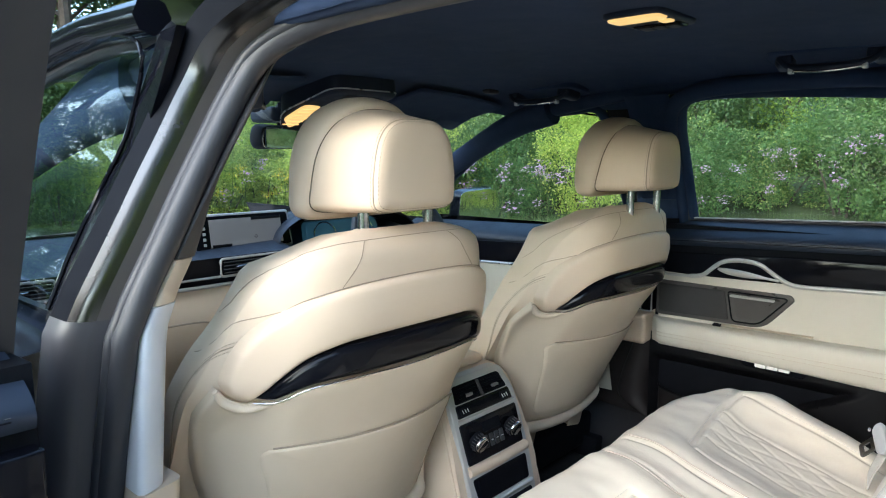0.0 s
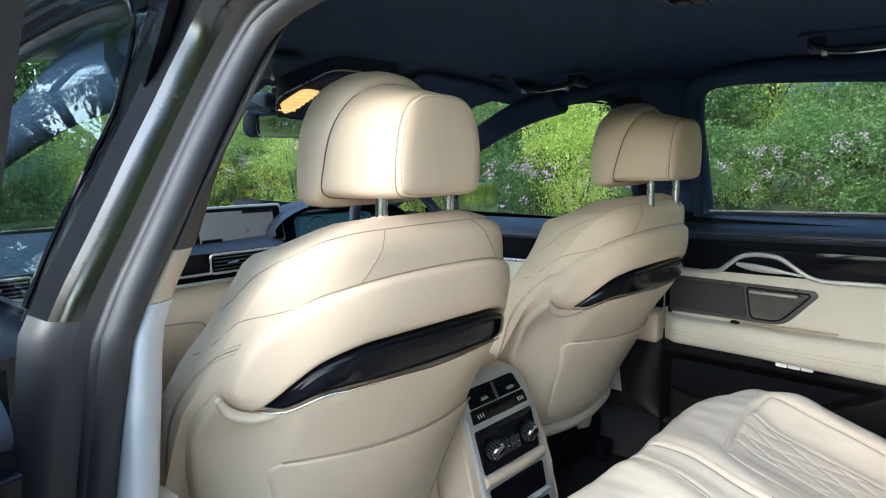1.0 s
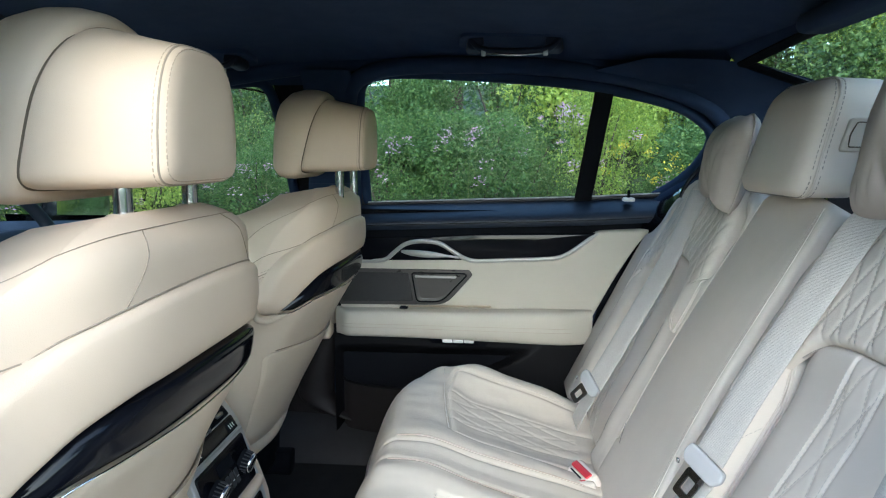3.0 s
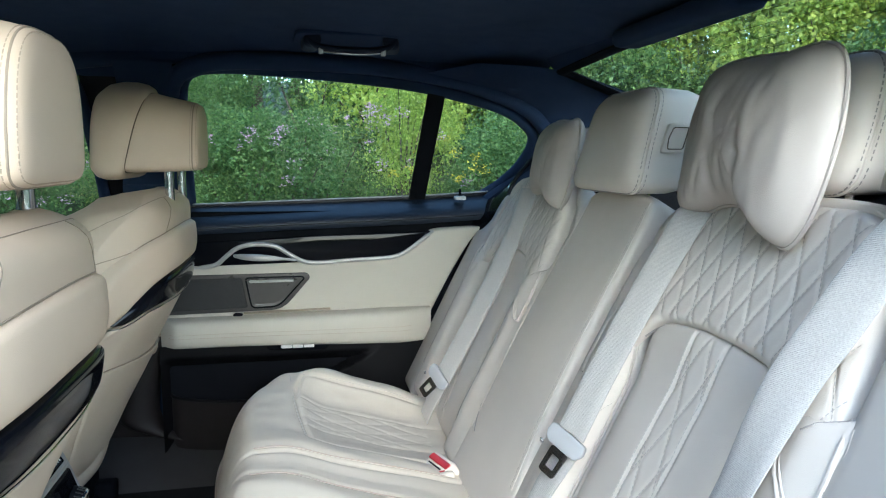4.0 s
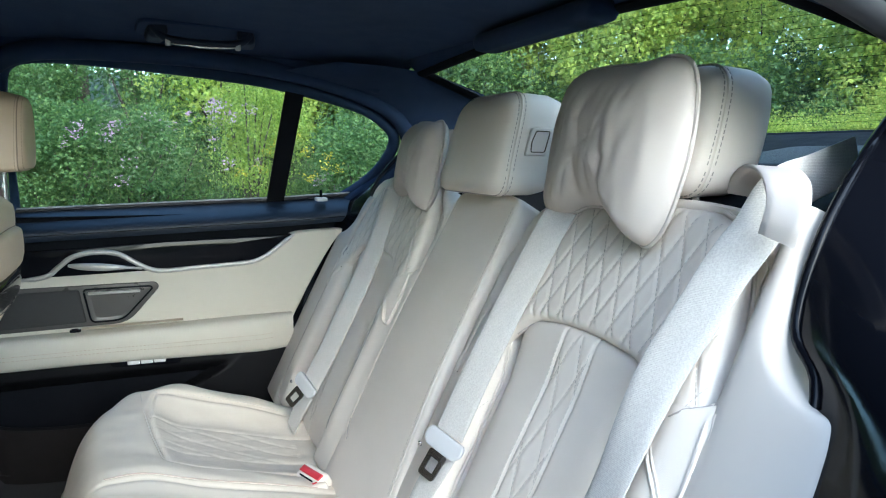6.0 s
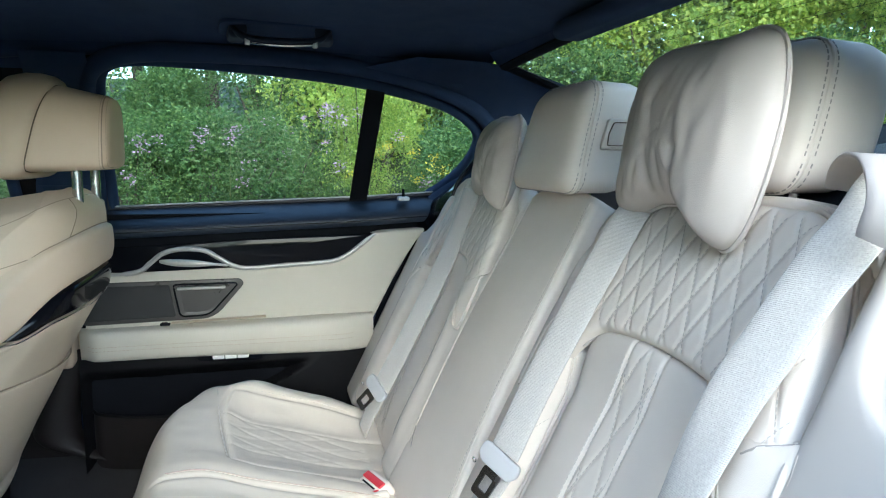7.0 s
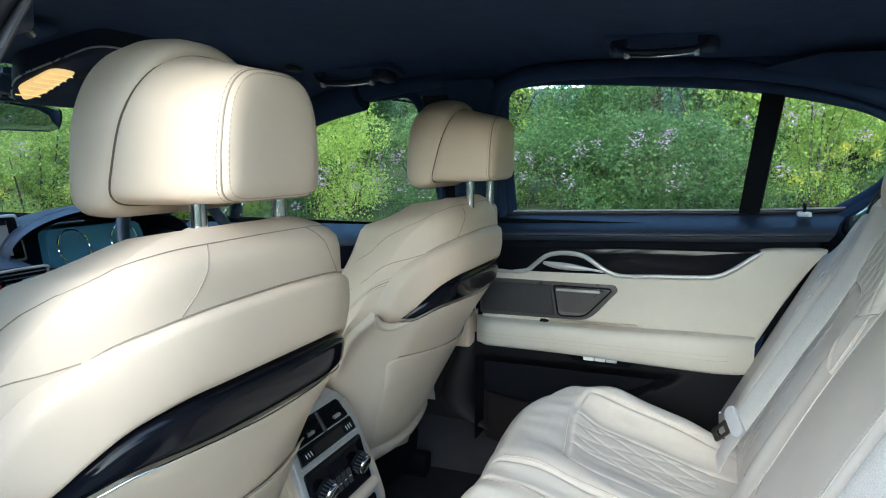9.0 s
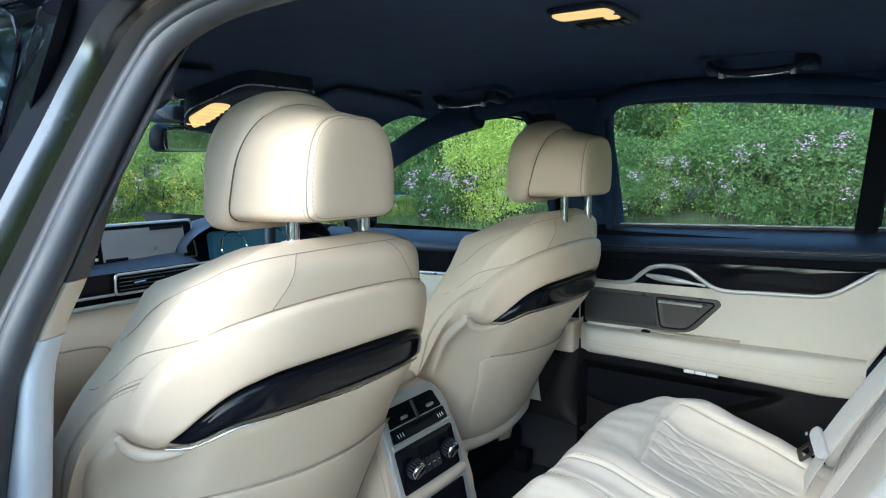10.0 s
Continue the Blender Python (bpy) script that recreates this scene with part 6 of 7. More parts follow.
def put_con(n, piece, mat, lab="", parent=None, sharp=45):
    return part(n, piece, mat, parent or con, lab, True, sharp)


def con_ring(y, k):
    o = rounded([(-0.125, 0.30), (0.125, 0.30), (0.124, 0.52), (0.104, 0.688 + k), (-0.104, 0.688 + k), (-0.124, 0.52)], [0.01, 0.01, 0.03, 0.025, 0.025, 0.03], 4)
    return [Vector((p.x - 0.03, y - 0.030 + con_y(p.y), p.y)) - CO for p in o]


put_con("console_body", skin([con_ring(y, k) for y, k in ((0.030, -0.012), (0.036, -0.004), (0.05, 0.0), (0.15, 0.008), (0.30, 0.01), (0.42, 0.0), (0.60, -0.06))]), LEATHER, "cream leather console sides")
bez = rounded([(-0.100, 0.370), (0.100, 0.370), (0.110, 0.48), (0.110, 0.60), (0.096, 0.692), (-0.096, 0.692), (-0.110, 0.60), (-0.110, 0.48)], [0.02, 0.02, 0.03, 0.02, 0.018, 0.018, 0.02, 0.03], 4)
put_con("face_bezel", puff(dense(bez, 0.012), con_face, 0.005, 0.003, 0, 0.03, 8), SILVER, "satin silver bezel")
vent_o = rounded([(-0.090, 0.618), (0.090, 0.618), (0.080, 0.673), (-0.080, 0.673)], 0.008, 3)
put_con("vent_recess", puff(dense(vent_o, 0.02), con_face, 0.006, 0.003, -0.001, 0, 3), DARK_PLASTIC)
for k in range(5):
    for sx in (-1, 1):
        put_con("vent_slat", sweep([con_face(sx * 0.006, 0.627 + 0.0095 * k, 0.0085), con_face(sx * 0.078, 0.627 + 0.0095 * k, 0.0085)], 0.0022, 6, flat=0.5), DARK_PLASTIC)
put_con("vent_divider", sweep([con_face(0, 0.620, 0.009), con_face(0, 0.672, 0.009)], 0.0035, 8), DARK_GREY)
for sx in (-1, 1):
    put_con("vent_slider", block((-0.010, -0.004, -0.003), (0.010, 0.002, 0.003), 0.0015, Matrix.Translation(con_face(sx * 0.045, 0.641, 0.012))), SATIN)
put_con("upper_plate", puff(rounded([(-0.094, 0.586), (0.094, 0.586), (0.091, 0.616), (-0.091, 0.616)], 0.004, 3), con_face, 0.0075, 0.003, 0, 0, 3), PIANO, "gloss black plate with seat heating buttons")
for sx in (-1, 1):
    b = put_con("heating_button", puff(rounded([(sx * 0.068 - 0.016, 0.591), (sx * 0.068 + 0.016, 0.591), (sx * 0.068 + 0.016, 0.611), (sx * 0.068 - 0.016, 0.611)], 0.003, 3), con_face, 0.0095, 0.002, 0, 0, 3), DARK_PLASTIC)
    for j in range(3):
        part("mark", sweep([con_face(sx * 0.068 - 0.008 + 0.008 * j, 0.597, 0.0100), con_face(sx * 0.068 - 0.010 + 0.008 * j, 0.606, 0.0100)], 0.0008, 4), WHITE, b)
put_con("silver_bar", sweep([con_face(-0.098, 0.581, 0.005), con_face(0, 0.581, 0.006), con_face(0.098, 0.581, 0.005)], 0.0042, 8), SILVER)
put_con("climate_plate", puff(rounded([(-0.096, 0.508), (0.096, 0.508), (0.098, 0.575), (-0.098, 0.575)], 0.006, 3), con_face, 0.0075, 0.003, 0, 0, 3), PIANO, "gloss black rear climate panel")
put_con("climate_display", puff(rounded([(-0.030, 0.546), (0.030, 0.546), (0.030, 0.566), (-0.030, 0.566)], 0.002, 2), con_face, 0.0085, 0.001, 0, 0, 2), DARK_PLASTIC)
for k in range(4):
    b = put_con("climate_button", puff(rounded([(-0.034 + 0.0175 * k, 0.522), (-0.020 + 0.0175 * k, 0.522), (-0.020 + 0.0175 * k, 0.540), (-0.034 + 0.0175 * k, 0.540)], 0.002, 2), con_face, 0.0095, 0.002, 0, 0, 2), DARK_GREY)
    part("mark", sweep([con_face(-0.030 + 0.0175 * k, 0.531, 0.0100), con_face(-0.024 + 0.0175 * k, 0.531, 0.0100)], 0.0008, 4), WHITE, b)
for sx in (-1, 1):
    m = Matrix.Translation(con_face(sx * 0.060, 0.540, 0.006)) @ Matrix.Rotation(radians(90 + 17), 4, "X")
    kn = put_con("temperature_knob", lathe([(0.019, 0.0), (0.019, 0.004), (0.0175, 0.007), (0.0165, 0.018), (0.0145, 0.0205), (0.0, 0.0205)], 28, m), DARK_PLASTIC, "ribbed temperature knob")
    part("chrome_ring", lathe([(0.0172, 0.0175), (0.0172, 0.0205), (0.0150, 0.0225), (0.0140, 0.0215)], 28, m), CHROME, kn)
    for a in range(18):
        q = 2 * math.pi * a / 18
        part("rib", sweep([m @ Vector((0.0185 * math.cos(q), 0.0185 * math.sin(q), 0.006)), m @ Vector((0.0172 * math.cos(q), 0.0172 * math.sin(q), 0.017))], 0.0012, 4), DARK_GREY, kn)
put_con("lower_band", sweep([con_face(-0.10, 0.497, 0.004), con_face(0, 0.496, 0.008), con_face(0.10, 0.497, 0.004)], 0.011, 10), LEATHER, "cream leather band")
put_con("storage_slot", puff(rounded([(-0.088, 0.425), (0.088, 0.425), (0.094, 0.480), (-0.094, 0.480)], 0.008, 3), con_face, 0.006, 0.002, -0.001, 0, 3), PIANO, "gloss black flap")
put_con("lower_bar", sweep([con_face(-0.092, 0.417, 0.007), con_face(0.092, 0.417, 0.007)], 0.005, 8), SILVER)
put_con("lower_flap", puff(rounded([(-0.084, 0.372), (0.084, 0.372), (0.090, 0.408), (-0.090, 0.408)], 0.008, 3), con_face, 0.006, 0.002, -0.001, 0, 3), DARK_PLASTIC)
put_con("console_lid", puff(rounded([(-0.088, 0.12), (0.088, 0.12), (0.09, 0.40), (-0.09, 0.40)], 0.02, 4), lambda u, w, d: Vector((u - 0.03, w, 0.682 + d)) - CO, 0.022, 0.012, 0.004, 0.01, 5), LEATHER, "cream leather armrest lid")
for sx in (-1, 1):
    put_con("side_piping", sweep(smooth_line([Vector((sx * (0.126 if z < 0.55 else 0.126 - 0.13 * (z - 0.55)) - 0.03, 0.040 + con_y(z) - 0.030, z)) - CO for z in (0.34, 0.42, 0.50, 0.58, 0.66)], 5), 0.0025, 6), LEATHER)

# dashboard
dash = thing("dashboard", (0, 1.05, 0.30), "dark dashboard with chrome-lined vents over a cream lower half", "dashboard")
DO = Vector((0, 1.05, 0.30))


def put_d(n, piece, mat, lab="", parent=None, sharp=45):
    return part(n, ([Vector(v) - DO for v in piece[0]], piece[1]), mat, parent or dash, lab, True, sharp)


def dash_top(u, v):
    x = -0.74 + 1.48 * u
    y = 0.90 + 0.03 * (x / 0.7) ** 2 + 0.52 * v
    z = 0.862 + 0.065 * math.sin(min(v * 2.2, 1.57)) - 0.02 * v
    well = (1 - step01(0.235, 0.275, abs(x - 0.37))) * (1 - step01(0.26, 0.34, v))     # the instruments' recess
    return (x, y, z + (0.826 - z) * well)


put_d("dash_top", sheet(dash_top, 90, 36), DARK_LEATHER, "black leather dashboard top")
put_d("dash_front", sheet(lambda u, v: (-0.74 + 1.48 * u, 0.90 + 0.03 * ((-0.74 + 1.48 * u) / 0.7) ** 2 + 0.012 * v, 0.862 - 0.036 * (1 - step01(0.235, 0.275, abs(-1.11 + 1.48 * u))) * (1 - v) - 0.077 * v), 90, 4), PIANO, "gloss black fascia")
put_d("dash_lower", sheet(lambda u, v: (-0.74 + 1.48 * u, 0.905 + 0.03 * ((-0.74 + 1.48 * u) / 0.7) ** 2 - 0.04 * math.sin(math.pi * min(v * 1.4, 1)) + 0.10 * v ** 2, 0.785 - 0.378 * v), 40, 12), LEATHER, "cream leather lower dashboard")


def fascia(x, z, d=0.0):
    return Vector((x, 0.897 + 0.03 * (x / 0.7) ** 2 - d, z))


for x0, x1, z, r in ((-0.74, -0.150, 0.810, 0.0032), (0.134, 0.74, 0.810, 0.0032), (-0.74, 0.74, 0.787, 0.0055)):
    put_d("chrome_line", sweep([fascia(x0 + (x1 - x0) * k / 16, z, 0.003) for k in range(17)], r, 8), SILVER, "satin metal line")
for x0, x1, z0, z1 in ((-0.144, 0.128, 0.813, 0.854), (-0.70, -0.56, 0.814, 0.852), (0.62, 0.72, 0.814, 0.852)):
    vt = put_d("air_vent", puff(rounded([(x0, z0), (x1, z0), (x1, z1), (x0, z1)], 0.006, 3), fascia, 0.003, 0.002, -0.001, 0, 3), DARK_PLASTIC, "black slatted air vent")
    for k in range(4):
        zk = z0 + (z1 - z0) * (k + 0.6) / 4.2
        put_d("slat", sweep([fascia(x0 + 0.005 + (x1 - x0 - 0.010) * q / 8, zk, 0.008) for q in range(9)], 0.0022, 6, flat=0.6), CUP_GREY, "", vt)
    ring = dense(rounded([(x0 - 0.004, z0 - 0.004), (x1 + 0.004, z0 - 0.004), (x1 + 0.004, z1 + 0.004), (x0 - 0.004, z1 + 0.004)], 0.009, 3), 0.02)
    put_d("vent_rim", sweep([fascia(p.x, p.y, 0.006) for p in ring], 0.0036, 6, closed=True), SILVER, "bright vent rim", vt)
    for xk in ((x0 + 0.055, x1 - 0.055) if x1 - x0 > 0.2 else ((x0 + x1) / 2,)):
        put_d("vent_tab", sweep([fascia(xk - 0.016, (z0 + z1) / 2, 0.013), fascia(xk + 0.016, (z0 + z1) / 2 + 0.002, 0.013)], 0.0032, 8, flat=0.7), CHROME, "", vt)
put_d("hazard_switch", block((-0.017, 0.878, 0.812), (0.017, 0.892, 0.842), 0.003), PIANO)
put_d("hazard_mark", block((-0.007, 0.8765, 0.822), (0.007, 0.8785, 0.832), 0.0005), RED, "red warning triangle mark")
put_d("radio_panel", puff(rounded([(-0.13, 0.672), (0.13, 0.672), (0.13, 0.742), (-0.13, 0.742)], 0.008, 3), lambda u, w, d: Vector((u, 0.866 - d + 0.3 * (0.742 - w) * 0, w)), 0.012, 0.004, 0, 0.03, 3), SATIN, "silver control panel")
for k in range(7):
    put_d("radio_button", puff(rounded([(-0.118 + 0.034 * k, 0.684), (-0.088 + 0.034 * k, 0.684), (-0.088 + 0.034 * k, 0.704), (-0.118 + 0.034 * k, 0.704)], 0.002, 2), lambda u, w, d: Vector((u, 0.854 - d, w)), 0.004, 0.002, 0, 0, 2), DARK_PLASTIC)
put_d("volume_knob", lathe([(0.017, 0), (0.016, 0.018), (0.013, 0.020), (0, 0.020)], 24, Matrix.Translation((0.0, 0.855, 0.725)) @ Matrix.Rotation(radians(90), 4, "X")), CHROME)
put_d("glovebox_seam", sweep(smooth_line([(-0.68, 0.868, 0.70), (-0.45, 0.862, 0.705), (-0.22, 0.862, 0.70), (-0.19, 0.862, 0.66), (-0.20, 0.875, 0.56)], 6), 0.0025, 6), SEAM_SHADOW)

# middle screen
scr = thing("centre_screen", (0.0, 1.02, 0.86), "wide navigation screen in a silver frame, showing a grey map", "screen")
SX = Matrix.Translation((-0.014, 1.0, 0.917)) @ Matrix.Rotation(radians(-8), 4, "X") @ Matrix.Rotation(radians(5), 4, "Z") @ Matrix.Diagonal((1.15, 1.0, 1.04, 1))
SI = Matrix.Translation((-0.0, -1.02, -0.86))


def scr_at(u, w, d):
    return SI @ (SX @ Vector((u, -d, w)))


part("housing", puff(rounded([(-0.152, -0.056), (0.152, -0.056), (0.144, 0.054), (-0.144, 0.054)], 0.008, 3), scr_at, 0.012, 0.004, 0, 0.012, 3), SILVER, scr, "silver frame")
part("glass_front", puff(rounded([(-0.145, -0.049), (0.145, -0.049), (0.137, 0.047), (-0.137, 0.047)], 0.006, 3), scr_at, 0.0135, 0.001, 0, 0, 3), PIANO, scr)
part("map_display", puff([(-0.104, -0.040), (0.118, -0.040), (0.114, 0.038), (-0.104, 0.038)], scr_at, 0.0145, 0.0005, 0, 0, 2), SCREEN_ON, scr, "pale grey map display")
part("map_cursor", sweep([scr_at(0.030 + 0.004 * math.cos(a * 0.6), -0.018 + 0.004 * math.sin(a * 0.6), 0.0155) for a in range(11)], 0.0007, 4), DARK_PLASTIC, scr)
for k, (a, b) in enumerate(((-0.100, -0.045), (0.02, 0.112))):
    z = -0.036 if k == 0 else 0.034
    part("caption_bar", block((a, -0.001, -0.004), (b, 0.001, 0.004), 0.0005, SI @ SX @ Matrix.Translation((0, -0.0158, z))), DARK_PLASTIC, scr)
for k in range(5):
    part("menu_dot", block((-0.004, -0.001, -0.004), (0.004, 0.001, 0.004), 0.001, SI @ SX @ Matrix.Translation((-0.120, -0.0150, 0.030 - 0.015 * k))), GREY_PLASTIC, scr)

# instruments and steering wheel
ins = thing("instrument_cluster", (0.37, 1.06, 0.852), "blue-lit instrument cluster with two round dials", "instruments")
part("cluster_screen", puff(rounded([(-0.16, -0.045), (0.16, -0.045), (0.15, 0.050), (-0.15, 0.050)], 0.02, 4), lambda u, w, d: Vector((u, -0.055 - d + 0.3 * w, w + 0.022)), 0.008, 0.004, 0, 0.02, 4), CLUSTER_ON, ins)
for sx in (-1, 1):
    part("dial_ring", sweep([Vector((sx * 0.082 + 0.046 * math.cos(a), -0.066 + 0.3 * 0.046 * math.sin(a), 0.022 + 0.046 * math.sin(a))) for a in [math.pi * (-0.25 + 1.5 * k / 24) for k in range(25)]], 0.0028, 6), CHROME, ins, "chrome dial ring")
def hood_at(u, v):
    """An arch over the dials, rolled at its front edge and running back into the dashboard."""
    a = math.pi * (1 - u)
    k = 1 - 0.30 * step01(0.3, 1.0, v)
    roll = 0.012 * (1 - step01(0.0, 0.10, v))
    return Vector((0.29 * math.cos(a), -0.115 + 0.016 * math.sin(a) + 0.30 * v, (0.115 * k - roll) * math.sin(a) + 0.018 - 0.02 * v))


hood_piece = sheet(hood_at, 40, 20)
inner = sheet(lambda u, v: hood_at(u, v * 0.55) - Vector((0, -0.004, 0.014 * math.sin(math.pi * u))), 40, 10)
part("hood", hood_piece, DARK_LEATHER, ins, "black leather hood over the dials")
part("hood_lining", inner, DARK_PLASTIC, ins)
part("hood_stitching", stitches([hood_at(k / 60, 0.09) + Vector((0, 0, 0.001)) for k in range(2, 59)], 0.005, 0.003, 0.0007), STITCH_DARK, ins)

whl = thing("steering_wheel", (0.37, 0.70, 0.87), "black leather steering wheel with silver spokes", "steering wheel")
WM = Matrix.Rotation(radians(66), 4, "X")
part("rim", sweep([WM @ Vector((0.185 * math.cos(2 * math.pi * k / 48), 0.185 * math.sin(2 * math.pi * k / 48), 0)) for k in range(48)], 0.0155, 12, closed=True), DARK_LEATHER, whl)
part("hub", puff(rounded([(-0.085, -0.065), (0.085, -0.065), (0.10, 0.045), (-0.10, 0.045)], 0.04, 5), lambda u, w, d: WM @ Vector((u, w, d - 0.01)), 0.04, 0.02, 0.01, 0.02, 4), DARK_LEATHER, whl)
for sx in (-1, 1):
    part("spoke", sweep([WM @ Vector((sx * 0.07, -0.01, 0.015)), WM @ Vector((sx * 0.13, 0.0, 0.012)), WM @ Vector((sx * 0.182, 0.01, 0))], 0.016, 8, flat=0.5), SATIN, whl, "silver spoke")
    part("spoke_keys", block((sx * 0.11 - 0.018, -0.015, 0.018), (sx * 0.11 + 0.018, 0.018, 0.026), 0.003, WM), GREY_PLASTIC, whl)
part("lower_spoke", sweep([WM @ Vector((0, -0.05, 0.01)), WM @ Vector((0, -0.12, 0.008)), WM @ Vector((0, -0.182, 0))], 0.014, 8, flat=0.5), SATIN, whl)
part("column", sweep([WM @ Vector((0, 0, -0.02)), WM @ Vector((0, 0, -0.24))], 0.045, 12), DARK_PLASTIC, whl)


# roof fittings
def grab_handle(name, y0, y1, s, label, x=0.438, dz=0.0):
    ym = (y0 + y1) / 2
    z = roof_z(x, ym)
    root = thing(name, (s * x, ym, z), label, "grab handle", group="grab handles")
    slope = math.atan2(roof_z(x + 0.03, ym) - roof_z(x - 0.03, ym), 0.06)
    m = Matrix.Rotation(-s * slope, 4, "Y")
    for yy, sg in ((y0, -1), (y1, 1)):
        o = rounded([(yy - 0.002 * sg - ym, -0.014), (yy + 0.034 * sg - ym, -0.006), (yy + 0.042 * sg - ym, 0.046), (yy + 0.006 * sg - ym, 0.050)], 0.010, 4)
        part("end_mount", puff(o, lambda u, w, d: m @ Vector((s * w, u, -d)), 0.026, 0.012, 0.0, 0.02, 4), ROOF_PLASTIC, root, "rounded black end mount")
    o = rounded([(y0 - 0.050 - ym, -0.022), (y1 + 0.050 - ym, -0.022), (y1 + 0.058 - ym, 0.070), (y0 - 0.058 - ym, 0.070)], 0.025, 4)
    part("mount", puff(o, lambda u, w, d: m @ Vector((s * w, u, -d)), 0.004, 0.003, 0.0, 0.02, 4), HEADLINER, root, "dark mounting recess")
    part("grip", sweep(smooth_line([m @ Vector((0, y0 - 0.025 - ym, -0.008)), m @ Vector((-s * 0.006, y0 - ym, -0.028)), m @ Vector((-s * 0.012, 0, -0.034)), m @ Vector((-s * 0.006, y1 - ym, -0.028)), m @ Vector((0, y1 + 0.025 - ym, -0.008))], 6), 0.0105, 10, flat=0.7), ROOF_PLASTIC, root)
    part("chrome_strip", sweep(smooth_line([m @ Vector((-s * 0.008, y0 - 0.002 - ym, -0.036)), m @ Vector((-s * 0.016, 0, -0.0425)), m @ Vector((-s * 0.008, y1 + 0.002 - ym, -0.036))], 6), 0.0032, 8, flat=0.8), CHROME, root, "bright chrome strip")
    for yy in (y0, y1):
        part("end_cap", block((-0.006, -0.005, -0.008), (0.006, 0.005, 0.008), 0.002, Matrix.Translation(m @ Vector((-s * 0.008, yy - ym, -0.034)))), SATIN, root)
    return root


grab_handle("grab_handle", -0.495, -0.366, 1, "black folding grab handle with a chrome strip above the rear door")
grab_handle("grab_handle", 0.215, 0.345, 1, "black folding grab handle with a chrome strip above the front door", 0.478)

lamp = thing("roof_lamp", (0.0, -0.27, roof_z(0, -0.27)), "lit amber reading lamp in a black housing on the headliner", "lamp")
part("housing", puff(rounded([(-0.075, -0.052), (0.075, -0.052), (0.075, 0.052), (-0.075, 0.052)], 0.022, 4), lambda u, w, d: Vector((u, w, -d)), 0.010, 0.006, 0, 0.01, 3), ROOF_PLASTIC, lamp)
part("lens", puff(rounded([(-0.066, -0.045), (-0.022, -0.045), (-0.022, 0.045), (-0.066, 0.045)], 0.014, 4), lambda u, w, d: Vector((u, w, -d)), 0.014, 0.004, 0.002, 0, 3), LAMP_WARM, lamp, "glowing amber lens")
part("lens", puff(rounded([(-0.012, -0.030), (0.010, -0.030), (0.010, -0.008), (-0.012, -0.008)], 0.006, 4), lambda u, w, d: Vector((u, w - 0.010, -d)), 0.013, 0.003, 0.001, 0, 3), LAMP_WARM, lamp)
part("button_panel", puff(rounded([(0.016, -0.042), (0.064, -0.042), (0.064, 0.042), (0.016, 0.042)], 0.012, 4), lambda u, w, d: Vector((u, w, -d)), 0.012, 0.003, 0, 0, 3), PIANO, lamp)
for k in range(3):
    part("button", puff(rounded([(0.026, -0.032 + 0.023 * k), (0.054, -0.032 + 0.023 * k), (0.054, -0.014 + 0.023 * k), (0.026, -0.014 + 0.023 * k)], 0.004, 3), lambda u, w, d: Vector((u, w, -d)), 0.0145, 0.002, 0, 0, 2), DARK_GREY, lamp)

fr = thing("front_roof_console", (0.0, 0.53, roof_z(0, 0.53)), "black roof console with two lit map lamps", "roof console")
FO = Vector((0.0, 0.53, roof_z(0, 0.53)))


def fr_at(u, w, d):
    return Vector((u, w, roof_z(0, 0.53 + w) - d - 0.018 - 0.16 * max(w, -0.02))) - Vector((0, 0, FO.z))


part("housing", puff(dense(rounded([(-0.10, -0.10), (0.10, -0.10), (0.125, 0.08), (0.08, 0.15), (-0.08, 0.15), (-0.125, 0.08)], 0.03, 4), 0.02), fr_at, 0.026, 0.012, 0.004, 0.05, 5), ROOF_PLASTIC, fr)
part("rim", sweep([fr_at(p.x, p.y, 0.016) for p in rounded([(-0.10, -0.10), (0.10, -0.10), (0.125, 0.08), (0.08, 0.15), (-0.08, 0.15), (-0.125, 0.08)], 0.03, 4)], 0.0018, 6, closed=True), SATIN, fr, "thin silver rim")
part("button_field", puff(rounded([(-0.055, -0.085), (0.055, -0.085), (0.05, 0.02), (-0.05, 0.02)], 0.012, 3), fr_at, 0.031, 0.003, 0, 0, 3), DARK_GREY, fr)
for k in range(4):
    part("slat", block((-0.035, -0.004, -0.002), (0.035, 0.004, 0.002), 0.001, Matrix.Translation(fr_at(0.0, -0.070 + 0.016 * k, 0.033))), ROOF_PLASTIC, fr)
for sx in (-1, 1):
    l = part("map_lamp", puff(rounded([(sx * 0.060, 0.0), (sx * 0.112, 0.0), (sx * 0.118, 0.08), (sx * 0.075, 0.125), (sx * 0.055, 0.09)], 0.015, 4), fr_at, 0.031, 0.004, 0.003, 0, 3), LAMP_WARM, fr, "glowing amber ribbed lens")
    for k in range(6):
        part("rib", sweep([fr_at(sx * 0.062, 0.012 + 0.017 * k, 0.0335), fr_at(sx * 0.110, 0.012 + 0.017 * k, 0.0335)], 0.0014, 4), LAMP_WARM, l)

